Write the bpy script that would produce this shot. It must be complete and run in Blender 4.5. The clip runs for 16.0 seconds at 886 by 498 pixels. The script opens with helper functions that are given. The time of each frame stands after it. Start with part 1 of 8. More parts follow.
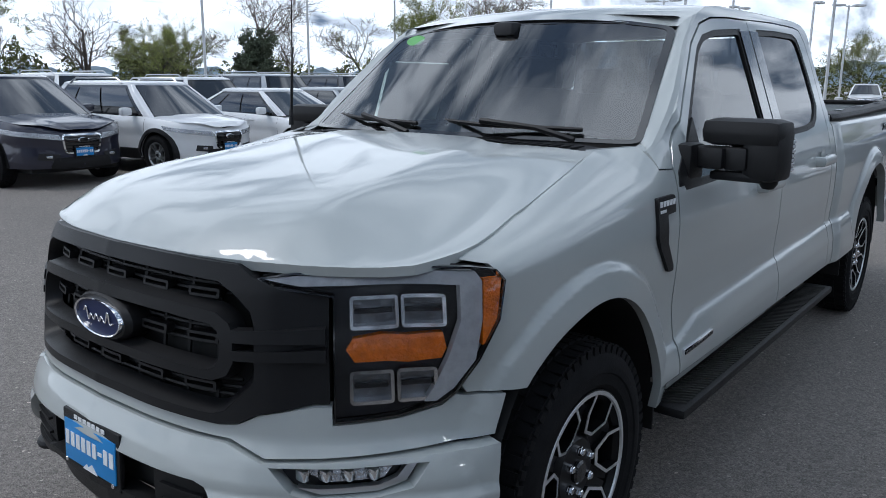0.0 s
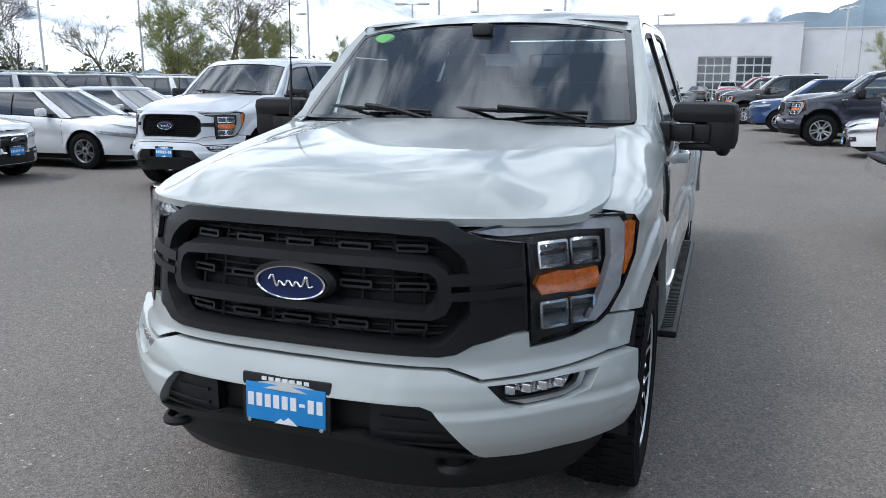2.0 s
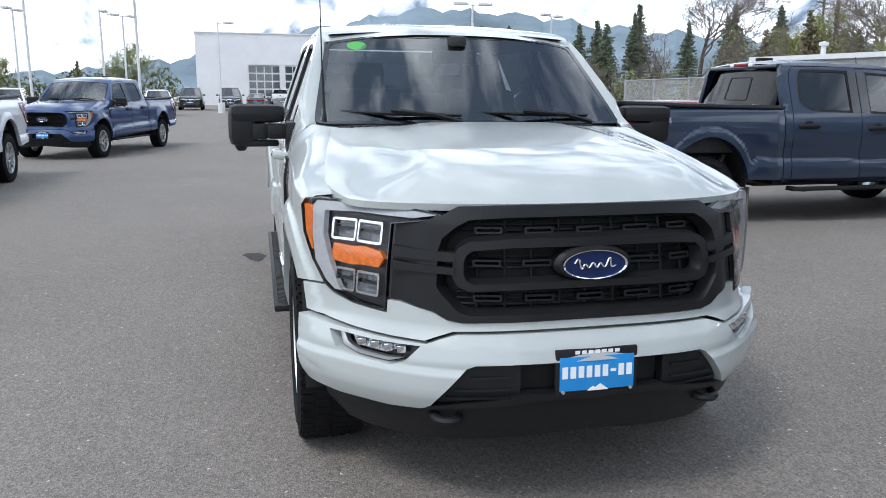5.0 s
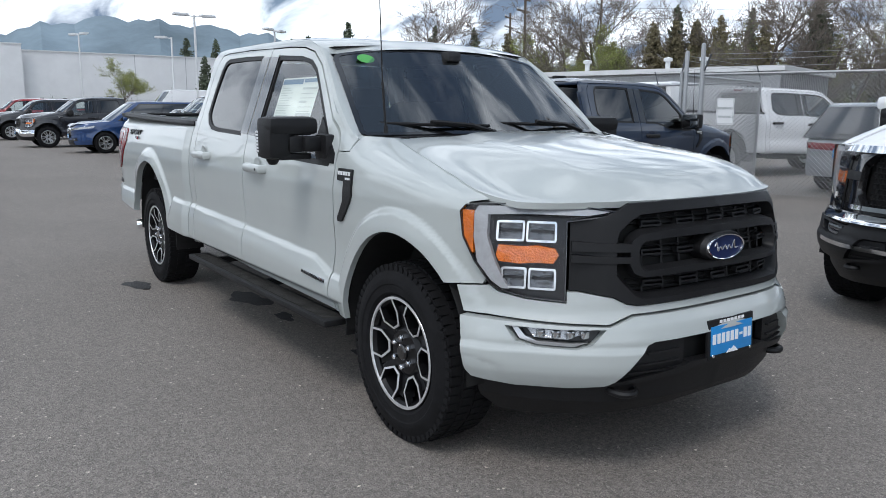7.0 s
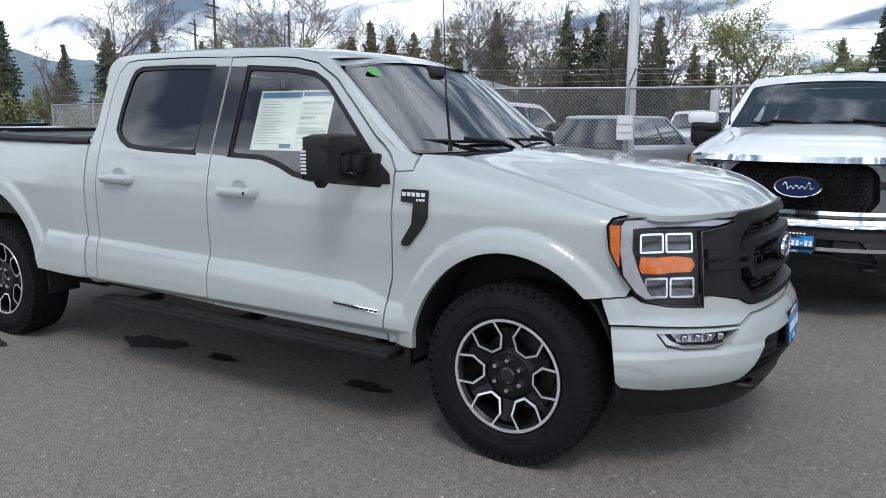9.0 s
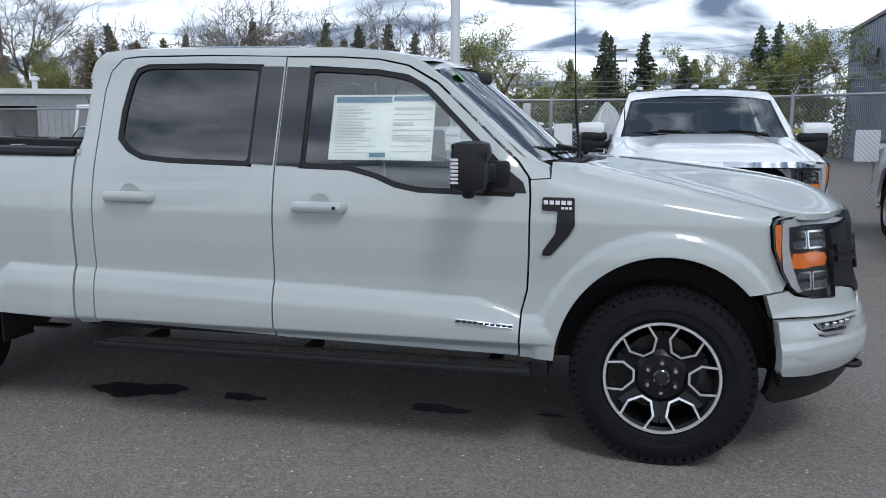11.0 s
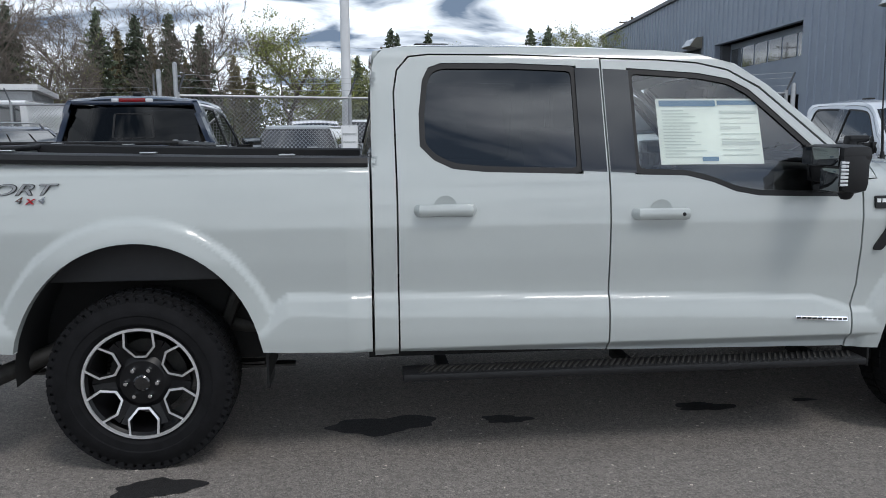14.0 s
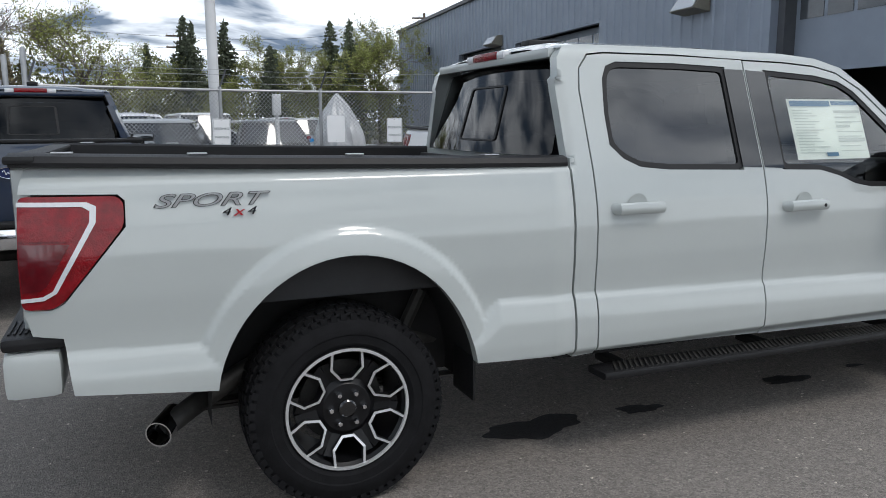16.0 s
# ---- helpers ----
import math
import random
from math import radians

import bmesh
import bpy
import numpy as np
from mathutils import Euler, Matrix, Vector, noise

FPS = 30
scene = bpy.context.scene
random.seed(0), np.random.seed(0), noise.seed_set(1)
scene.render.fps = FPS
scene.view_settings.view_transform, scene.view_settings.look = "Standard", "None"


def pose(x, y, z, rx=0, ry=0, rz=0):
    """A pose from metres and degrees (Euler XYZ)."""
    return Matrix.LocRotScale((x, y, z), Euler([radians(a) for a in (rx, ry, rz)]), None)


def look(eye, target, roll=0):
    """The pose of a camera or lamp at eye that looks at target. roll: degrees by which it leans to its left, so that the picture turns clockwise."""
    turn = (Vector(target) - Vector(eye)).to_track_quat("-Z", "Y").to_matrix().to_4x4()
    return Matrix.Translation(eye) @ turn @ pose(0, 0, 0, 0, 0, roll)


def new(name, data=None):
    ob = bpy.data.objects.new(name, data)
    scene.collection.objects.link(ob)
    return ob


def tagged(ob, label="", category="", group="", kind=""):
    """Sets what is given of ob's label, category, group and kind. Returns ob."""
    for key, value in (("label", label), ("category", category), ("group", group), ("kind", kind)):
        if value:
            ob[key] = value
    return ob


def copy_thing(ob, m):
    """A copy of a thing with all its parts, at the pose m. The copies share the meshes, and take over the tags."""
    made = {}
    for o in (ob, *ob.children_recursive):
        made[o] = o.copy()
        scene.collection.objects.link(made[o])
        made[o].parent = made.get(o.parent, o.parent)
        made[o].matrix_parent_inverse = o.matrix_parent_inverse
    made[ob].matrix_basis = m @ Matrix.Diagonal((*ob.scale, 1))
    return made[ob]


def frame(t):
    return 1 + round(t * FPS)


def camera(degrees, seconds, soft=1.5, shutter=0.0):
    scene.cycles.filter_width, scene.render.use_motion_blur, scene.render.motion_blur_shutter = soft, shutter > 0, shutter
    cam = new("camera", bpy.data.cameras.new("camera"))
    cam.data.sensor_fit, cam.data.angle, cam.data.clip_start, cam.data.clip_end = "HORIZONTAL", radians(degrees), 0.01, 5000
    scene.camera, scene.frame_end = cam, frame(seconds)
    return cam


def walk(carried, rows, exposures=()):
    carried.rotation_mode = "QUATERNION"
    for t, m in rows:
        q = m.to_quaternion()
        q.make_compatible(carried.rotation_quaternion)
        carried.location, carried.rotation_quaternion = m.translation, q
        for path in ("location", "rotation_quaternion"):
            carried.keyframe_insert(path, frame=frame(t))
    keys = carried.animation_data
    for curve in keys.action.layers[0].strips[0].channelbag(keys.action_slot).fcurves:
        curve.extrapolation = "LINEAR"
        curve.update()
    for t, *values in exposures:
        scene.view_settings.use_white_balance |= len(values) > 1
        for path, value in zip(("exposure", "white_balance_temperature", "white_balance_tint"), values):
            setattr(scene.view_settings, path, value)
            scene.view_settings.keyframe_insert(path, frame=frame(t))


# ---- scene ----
cam = camera(60.17, 16.0, 0.9)

PATH = [
    (0, (1.9637, -0.9116, 1.5686), (0.1379, 1.3818, 0.9307), 0.374),
    (0.5, (1.8618, -1.1862, 1.5586), (0.2102, 1.2379, 0.9294), 0.282),
    (1, (1.6912, -1.4525, 1.5459), (0.2333, 1.0934, 0.9191), 0.473),
    (1.5, (1.4492, -1.6879, 1.5352), (0.2400, 0.9839, 0.9032), 0.555),
    (2, (1.1821, -1.8792, 1.5272), (0.1903, 0.8807, 0.8954), 0.222),
    (2.5, (0.8800, -2.0539, 1.5182), (0.1005, 0.7758, 0.8974), 0.336),
    (3, (0.5411, -2.1746, 1.5142), (0.0322, 0.7153, 0.8898), 0.445),
    (3.5, (0.1690, -2.2661, 1.5082), (-0.0079, 0.6615, 0.8774), 0.385),
    (4, (-0.2368, -2.3319, 1.5115), (-0.1263, 0.6010, 0.8901), 0.424),
    (6.5, (-2.3612, -2.0211, 1.5063), (-0.8825, 0.5316, 0.9611), 0.286),
    (7, (-2.7267, -1.7998, 1.4840), (-1.0269, 0.6140, 0.9509), 0.295),
    (7.5, (-3.0714, -1.4960, 1.4848), (-1.1283, 0.7287, 0.9608), 0.338),
    (8, (-3.3696, -1.1753, 1.4993), (-1.2011, 0.8321, 0.9818), 0.384),
    (8.5, (-3.6425, -0.8118, 1.5108), (-1.2830, 0.9710, 1.0066), 0.294),
    (11, (-4.4041, 1.2982, 1.4741), (-1.5019, 1.9190, 1.0359), 0.248),
    (11.5, (-4.4395, 1.7380, 1.4847), (-1.5071, 2.1974, 1.0493), 0.047),
    (12, (-4.4775, 2.1931, 1.4937), (-1.5261, 2.5088, 1.0581), -0.012),
    (12.5, (-4.4866, 2.6507, 1.5009), (-1.5239, 2.8146, 1.0582), -0.058),
    (13, (-4.4635, 3.1183, 1.5071), (-1.4987, 3.1030, 1.0489), -0.172),
    (13.5, (-4.4494, 3.5616, 1.5127), (-1.4879, 3.4087, 1.0584), -0.233),
    (14, (-4.3977, 4.0083, 1.5163), (-1.4476, 3.7055, 1.0633), -0.288),
    (14.5, (-4.2895, 4.4438, 1.5207), (-1.3621, 3.9694, 1.0673), -0.283),
    (15, (-4.1735, 4.8895, 1.5278), (-1.2819, 4.2383, 1.0647), -0.346),
    (15.5, (-4.0436, 5.3274, 1.5369), (-1.2056, 4.4782, 1.0631), -0.342),
    (16, (-3.8672, 5.7767, 1.5492), (-1.1224, 4.6665, 1.0658), -0.262),
]
walk(cam, [(t, look(eye, target, roll)) for t, eye, target, roll in PATH],
     exposures=[(0.0, -0.06, 6050, 10), (1.0, 0.06, 6100, 10), (2.0, 0.40, 6250, 10), (3.0, 0.54, 6250, 10), (4.2, 0.68, 6300, 10), (5.3, 0.54, 6300, 10), (6.5, 0.22, 6350, 10), (8.5, 0.24, 6350, 10), (11.0, 0.04, 6150, 10), (13.0, 0.04, 6300, 10), (16.0, 0.10, 6550, 10)])

# ---- world, sun ----
SUN_EL, SUN_AZ = 56.0, 212.0          # degrees: height, and heading from +x towards +y

world = bpy.data.worlds.new("sky")
scene.world = world
world.use_nodes = True
nt = world.node_tree
bg = nt.nodes["Background"]
sky = nt.nodes.new("ShaderNodeTexSky")
sky.sky_type = 'NISHITA'
sky.sun_disc = False
sky.sun_elevation = radians(SUN_EL)
sky.sun_rotation = radians(90 - SUN_AZ)
sky.air_density, sky.dust_density = 1.0, 0.2
tc = nt.nodes.new("ShaderNodeTexCoord")
sp = nt.nodes.new("ShaderNodeSeparateXYZ")
nt.links.new(tc.outputs["Generated"], sp.inputs["Vector"])
rise = nt.nodes.new("ShaderNodeMath")               # a flat layer of cloud, seen from below
rise.operation = 'ADD'
rise.inputs[1].default_value = 0.38
up = nt.nodes.new("ShaderNodeMath")
up.operation = 'MAXIMUM'
up.inputs[1].default_value = 0.0
nt.links.new(sp.outputs["Z"], up.inputs[0])
nt.links.new(up.outputs[0], rise.inputs[0])
layer = nt.nodes.new("ShaderNodeVectorMath")
layer.operation = 'DIVIDE'
both_up = nt.nodes.new("ShaderNodeCombineXYZ")
for k in "XYZ":
    nt.links.new(rise.outputs[0], both_up.inputs[k])
nt.links.new(tc.outputs["Generated"], layer.inputs[0])
nt.links.new(both_up.outputs[0], layer.inputs[1])
mp = nt.nodes.new("ShaderNodeMapping")
mp.inputs["Scale"].default_value = (1.0, 0.5, 0.3)
mp.inputs["Rotation"].default_value = (0, 0, radians(8))
nt.links.new(layer.outputs[0], mp.inputs["Vector"])
nz = nt.nodes.new("ShaderNodeTexNoise")
nz.inputs["Scale"].default_value, nz.inputs["Detail"].default_value = 1.5, 9.0
nz.inputs["Roughness"].default_value, nz.inputs["Distortion"].default_value = 0.55, 0.35
ramp = nt.nodes.new("ShaderNodeValToRGB")
ramp.color_ramp.elements[0].position, ramp.color_ramp.elements[1].position = 0.25, 0.40
nz2 = nt.nodes.new("ShaderNodeTexNoise")
nz2.inputs["Scale"].default_value, nz2.inputs["Detail"].default_value = 7.0, 5.0
nz2.inputs["Roughness"].default_value, nz2.inputs["Distortion"].default_value = 0.5, 0.5
cl = nt.nodes.new("ShaderNodeValToRGB")
cl.color_ramp.elements[0].position, cl.color_ramp.elements[1].position = 0.42, 0.60
cl.color_ramp.elements[0].color = (1.9, 2.6, 3.7, 1)
cl.color_ramp.elements[1].color = (13.2, 14.2, 15.4, 1)
mx = nt.nodes.new("ShaderNodeMix")
mx.data_type = 'RGBA'
nt.links.new(mp.outputs["Vector"], nz.inputs["Vector"])
nt.links.new(mp.outputs["Vector"], nz2.inputs["Vector"])
cover = nt.nodes.new("ShaderNodeMath")              # more cloud low down, more gaps overhead
cover.operation = 'MULTIPLY_ADD'
cover.inputs[1].default_value = -0.05
nt.links.new(sp.outputs["Z"], cover.inputs[0])
nt.links.new(nz.outputs["Fac"], cover.inputs[2])
nt.links.new(cover.outputs[0], ramp.inputs["Fac"])
pale = nt.nodes.new("ShaderNodeMapRange")
pale.inputs["From Max"].default_value = 0.40
pale.inputs["To Min"].default_value, pale.inputs["To Max"].default_value = 0.13, 0.0
lift = nt.nodes.new("ShaderNodeMath")
nt.links.new(sp.outputs["Z"], pale.inputs["Value"])
nt.links.new(pale.outputs["Result"], lift.inputs[0])
nt.links.new(nz2.outputs["Fac"], lift.inputs[1])
glow = nt.nodes.new("ShaderNodeMath")               # clouds brighter towards the hidden sun, darker away from it
glow.operation = 'MULTIPLY_ADD'
glow.inputs[1].default_value = -0.045
nt.links.new(sp.outputs["X"], glow.inputs[0])
nt.links.new(lift.outputs[0], glow.inputs[2])
nt.links.new(glow.outputs[0], cl.inputs["Fac"])
nt.links.new(ramp.outputs["Color"], mx.inputs["Factor"])
nt.links.new(sky.outputs["Color"], mx.inputs["A"])
nt.links.new(cl.outputs["Color"], mx.inputs["B"])
nt.links.new(mx.outputs["Result"], bg.inputs["Color"])
bg.inputs["Strength"].default_value = 0.095

sun = new("sun", bpy.data.lights.new("sun", "SUN"))
sun.data.energy, sun.data.angle, sun.data.color = 1.15, radians(16), (1.0, 0.96, 0.92)
_e, _a = radians(SUN_EL), radians(SUN_AZ)
sun.matrix_world = look((40 * math.cos(_e) * math.cos(_a), 40 * math.cos(_e) * math.sin(_a), 40 * math.sin(_e)), (0, 0, 0))
scene.view_settings.exposure = 0.0

# ---- materials ----


def mat(name, color, rough=0.5, metal=0.0, vary=0.0, vscale=4.0, bump=0.0, bscale=80.0, coat=0.0, per_piece=0.0, spec=0.5):
    """A surface with colour variation at two scales, fine relief, and clear coat."""
    m = bpy.data.materials.new(name)
    m.use_nodes = True
    t = m.node_tree
    p = t.nodes["Principled BSDF"]
    p.inputs["Base Color"].default_value = (*color, 1)
    p.inputs["Roughness"].default_value, p.inputs["Metallic"].default_value = rough, metal
    p.inputs["Specular IOR Level"].default_value = spec
    if coat:
        p.inputs["Coat Weight"].default_value, p.inputs["Coat Roughness"].default_value = coat, 0.03
    if vary or bump or per_piece:
        c = t.nodes.new("ShaderNodeTexCoord")
        n = t.nodes.new("ShaderNodeTexNoise")
        n.inputs["Scale"].default_value, n.inputs["Detail"].default_value = vscale, 8.0
        n.inputs["Roughness"].default_value = 0.65
        t.links.new(c.outputs["Object"], n.inputs["Vector"])
        h = t.nodes.new("ShaderNodeMapRange")
        h.inputs["From Min"].default_value, h.inputs["From Max"].default_value = 0.3, 0.7
        h.inputs["To Min"].default_value, h.inputs["To Max"].default_value = 1 - vary, 1 + vary
        t.links.new(n.outputs["Fac"], h.inputs["Value"])
        s = t.nodes.new("ShaderNodeVectorMath")
        s.operation = 'SCALE'
        s.inputs[0].default_value = color
        t.links.new(h.outputs["Result"], s.inputs["Scale"])
        out = s.outputs["Vector"]
        if per_piece:
            oi = t.nodes.new("ShaderNodeObjectInfo")
            gi = t.nodes.new("ShaderNodeNewGeometry")
            ad = t.nodes.new("ShaderNodeMath")
            t.links.new(oi.outputs["Random"], ad.inputs[0])
            t.links.new(gi.outputs["Random Per Island"], ad.inputs[1])
            k = t.nodes.new("ShaderNodeMapRange")
            k.inputs["From Max"].default_value = 2.0
            k.inputs["To Min"].default_value, k.inputs["To Max"].default_value = 1 - per_piece, 1 + per_piece
            t.links.new(ad.outputs[0], k.inputs["Value"])
            s2 = t.nodes.new("ShaderNodeVectorMath")
            s2.operation = 'SCALE'
            t.links.new(out, s2.inputs[0])
            t.links.new(k.outputs["Result"], s2.inputs["Scale"])
            out = s2.outputs["Vector"]
        t.links.new(out, p.inputs["Base Color"])
        if bump:
            b = t.nodes.new("ShaderNodeTexNoise")
            b.inputs["Scale"].default_value, b.inputs["Detail"].default_value = bscale, 4.0
            t.links.new(c.outputs["Object"], b.inputs["Vector"])
            u = t.nodes.new("ShaderNodeBump")
            u.inputs["Strength"].default_value, u.inputs["Distance"].default_value = bump, 0.01
            t.links.new(b.outputs["Fac"], u.inputs["Height"])
            t.links.new(u.outputs["Normal"], p.inputs["Normal"])
    return m


def glass(name, tint, ior=1.5, rough=0.0):
    m = bpy.data.materials.new(name)
    m.use_nodes = True
    t = m.node_tree
    t.nodes.remove(t.nodes["Principled BSDF"])
    tr, gl = t.nodes.new("ShaderNodeBsdfTransparent"), t.nodes.new("ShaderNodeBsdfGlossy")
    fr, mxs = t.nodes.new("ShaderNodeFresnel"), t.nodes.new("ShaderNodeMixShader")
    tr.inputs["Color"].default_value = (*tint, 1)
    gl.inputs["Roughness"].default_value = rough
    gl.inputs["Color"].default_value = (1, 1, 1, 1)
    fr.inputs["IOR"].default_value = ior
    t.links.new(fr.outputs[0], mxs.inputs[0])
    t.links.new(tr.outputs[0], mxs.inputs[1])
    t.links.new(gl.outputs[0], mxs.inputs[2])
    t.links.new(mxs.outputs[0], t.nodes["Material Output"].inputs["Surface"])
    return m


def paint(name, color, flake=0.0, rough=0.32):
    return mat(name, color, rough, flake, vary=0.03, vscale=1.3, coat=1.0)


M_GREY = paint("space_white_paint", (0.435, 0.465, 0.455), 0.0, 0.4)
M_WHITE = paint("white_paint", (0.80, 0.81, 0.82))
M_SILVERWHITE = paint("pale_silver_paint", (0.62, 0.65, 0.69), 0.1)
M_NAVY = paint("navy_paint", (0.008, 0.020, 0.048), 0.1)
M_BLACK = paint("black_paint", (0.010, 0.010, 0.013))
M_DARKBLUE = paint("dark_violet_blue_paint", (0.016, 0.017, 0.035), 0.2)
M_BLUE = paint("blue_paint", (0.010, 0.045, 0.15), 0.2)
M_RED = paint("red_paint", (0.28, 0.012, 0.018), 0.1)
M_SILVER = paint("silver_paint", (0.42, 0.44, 0.46), 0.5)
M_CHARCOAL = paint("charcoal_paint", (0.10, 0.105, 0.11), 0.4)
M_PLASTIC = mat("black_plastic", (0.009, 0.009, 0.010), 0.5, vary=0.15, vscale=6, bump=0.12, bscale=420, spec=0.35)
M_MAGNETIC = mat("dark_grey_satin_grille", (0.013, 0.013, 0.014), 0.42, 0.0, vary=0.10, vscale=5, bump=0.08, bscale=400, spec=0.22)
M_RUBBER = mat("tyre_rubber", (0.008, 0.008, 0.009), 0.85, vary=0.35, vscale=14, bump=0.2, bscale=150, spec=0.2)
# also colours the sheets that stand for shade behind the overhead doors
M_DARK = mat("underbody_and_shade_black", (0.008, 0.008, 0.008), 0.8, vary=0.4, vscale=9)
M_STEEL = mat("chassis_steel", (0.05, 0.048, 0.045), 0.6, 0.5, vary=0.4, vscale=12)
M_CHROME = mat("chrome", (0.85, 0.86, 0.88), 0.06, 1.0)
M_ALU = mat("machined_aluminium", (0.78, 0.79, 0.80), 0.34, 0.7, vary=0.08, vscale=30)
M_ALLOY = mat("silver_alloy", (0.55, 0.56, 0.57), 0.3, 0.9, vary=0.06, vscale=20)
M_GLOSSBLACK = mat("gloss_black", (0.008, 0.008, 0.009), 0.12, vary=0.1, vscale=8, coat=1.0)
M_AMBER = mat("amber_lens", (0.74, 0.17, 0.008), 0.18, vary=0.25, vscale=40, bump=0.5, bscale=120, coat=1.0)
M_REDLENS = mat("red_lens", (0.19, 0.002, 0.006), 0.12, vary=0.35, vscale=22, bump=0.2, bscale=140, spec=0.3, coat=0.5)
M_DARKRED = mat("dark_red_lens", (0.10, 0.004, 0.008), 0.15, vary=0.2, vscale=30, coat=1.0)
M_LENSWHITE = mat("white_lens", (0.64, 0.65, 0.67), 0.25, vary=0.06, vscale=60, coat=1.0)
M_LAMP = mat("lamp_reflector", (0.5, 0.51, 0.53), 0.12, 0.9, vary=0.2, vscale=50, bump=0.6, bscale=90)
M_SMOKE = mat("smoked_housing", (0.012, 0.012, 0.014), 0.35, vary=0.2, vscale=20)
M_CELL = mat("dim_lamp_reflector", (0.16, 0.165, 0.175), 0.2, 0.85, vary=0.5, vscale=26, bump=0.7, bscale=45)
M_MIRROR = mat("dim_mirror_glass", (0.16, 0.17, 0.18), 0.05, 1.0)
M_GUIDE = mat("frosted_light_guide", (0.42, 0.43, 0.45), 0.22, vary=0.12, vscale=45, coat=0.6)
M_CELLRIM = mat("bright_lamp_frame", (0.74, 0.75, 0.77), 0.14, 1.0, vary=0.1, vscale=30)
M_WHEELBLACK = mat("satin_black_wheel", (0.007, 0.007, 0.008), 0.35, vary=0.1, vscale=8, spec=0.3)
M_GLASS = glass("clear_lamp_glass", (0.97, 0.975, 0.98), 1.22)
M_SHIELD = glass("windscreen_glass", (0.62, 0.74, 0.76), 2.25)
M_SIDEGLASS = glass("side_glass", (0.92, 0.96, 0.94), 2.0)
M_TINT = glass("privacy_glass", (0.05, 0.055, 0.06), 1.95)
M_BACKGLASS = glass("dark_back_glass", (0.05, 0.055, 0.065), 1.42)
M_SEAT = mat("dark_seat_cloth", (0.035, 0.035, 0.038), 0.85, vary=0.15, vscale=30, bump=0.3, bscale=300)
M_CABIN = mat("cabin_plastic", (0.022, 0.022, 0.024), 0.65, vary=0.15, vscale=10)
M_PAPER = mat("printed_paper", (0.84, 0.88, 0.85), 0.55, vary=0.04, vscale=9)
M_INK = mat("grey_print", (0.58, 0.62, 0.61), 0.6)
M_INKBLUE = mat("blue_print", (0.10, 0.22, 0.36), 0.6)
M_PLATE = mat("blue_dealer_plate", (0.018, 0.25, 0.62), 0.35, vary=0.04, vscale=20)
M_WHITETEXT = mat("white_print", (0.82, 0.83, 0.84), 0.4)
M_EMBLEM = mat("blue_enamel", (0.010, 0.020, 0.080), 0.35, spec=0.3)
M_STICKER = mat("green_sticker", (0.10, 0.42, 0.10), 0.5)
M_REDBADGE = mat("red_badge", (0.42, 0.01, 0.02), 0.3, coat=1.0)

# ---- mesh helpers ----


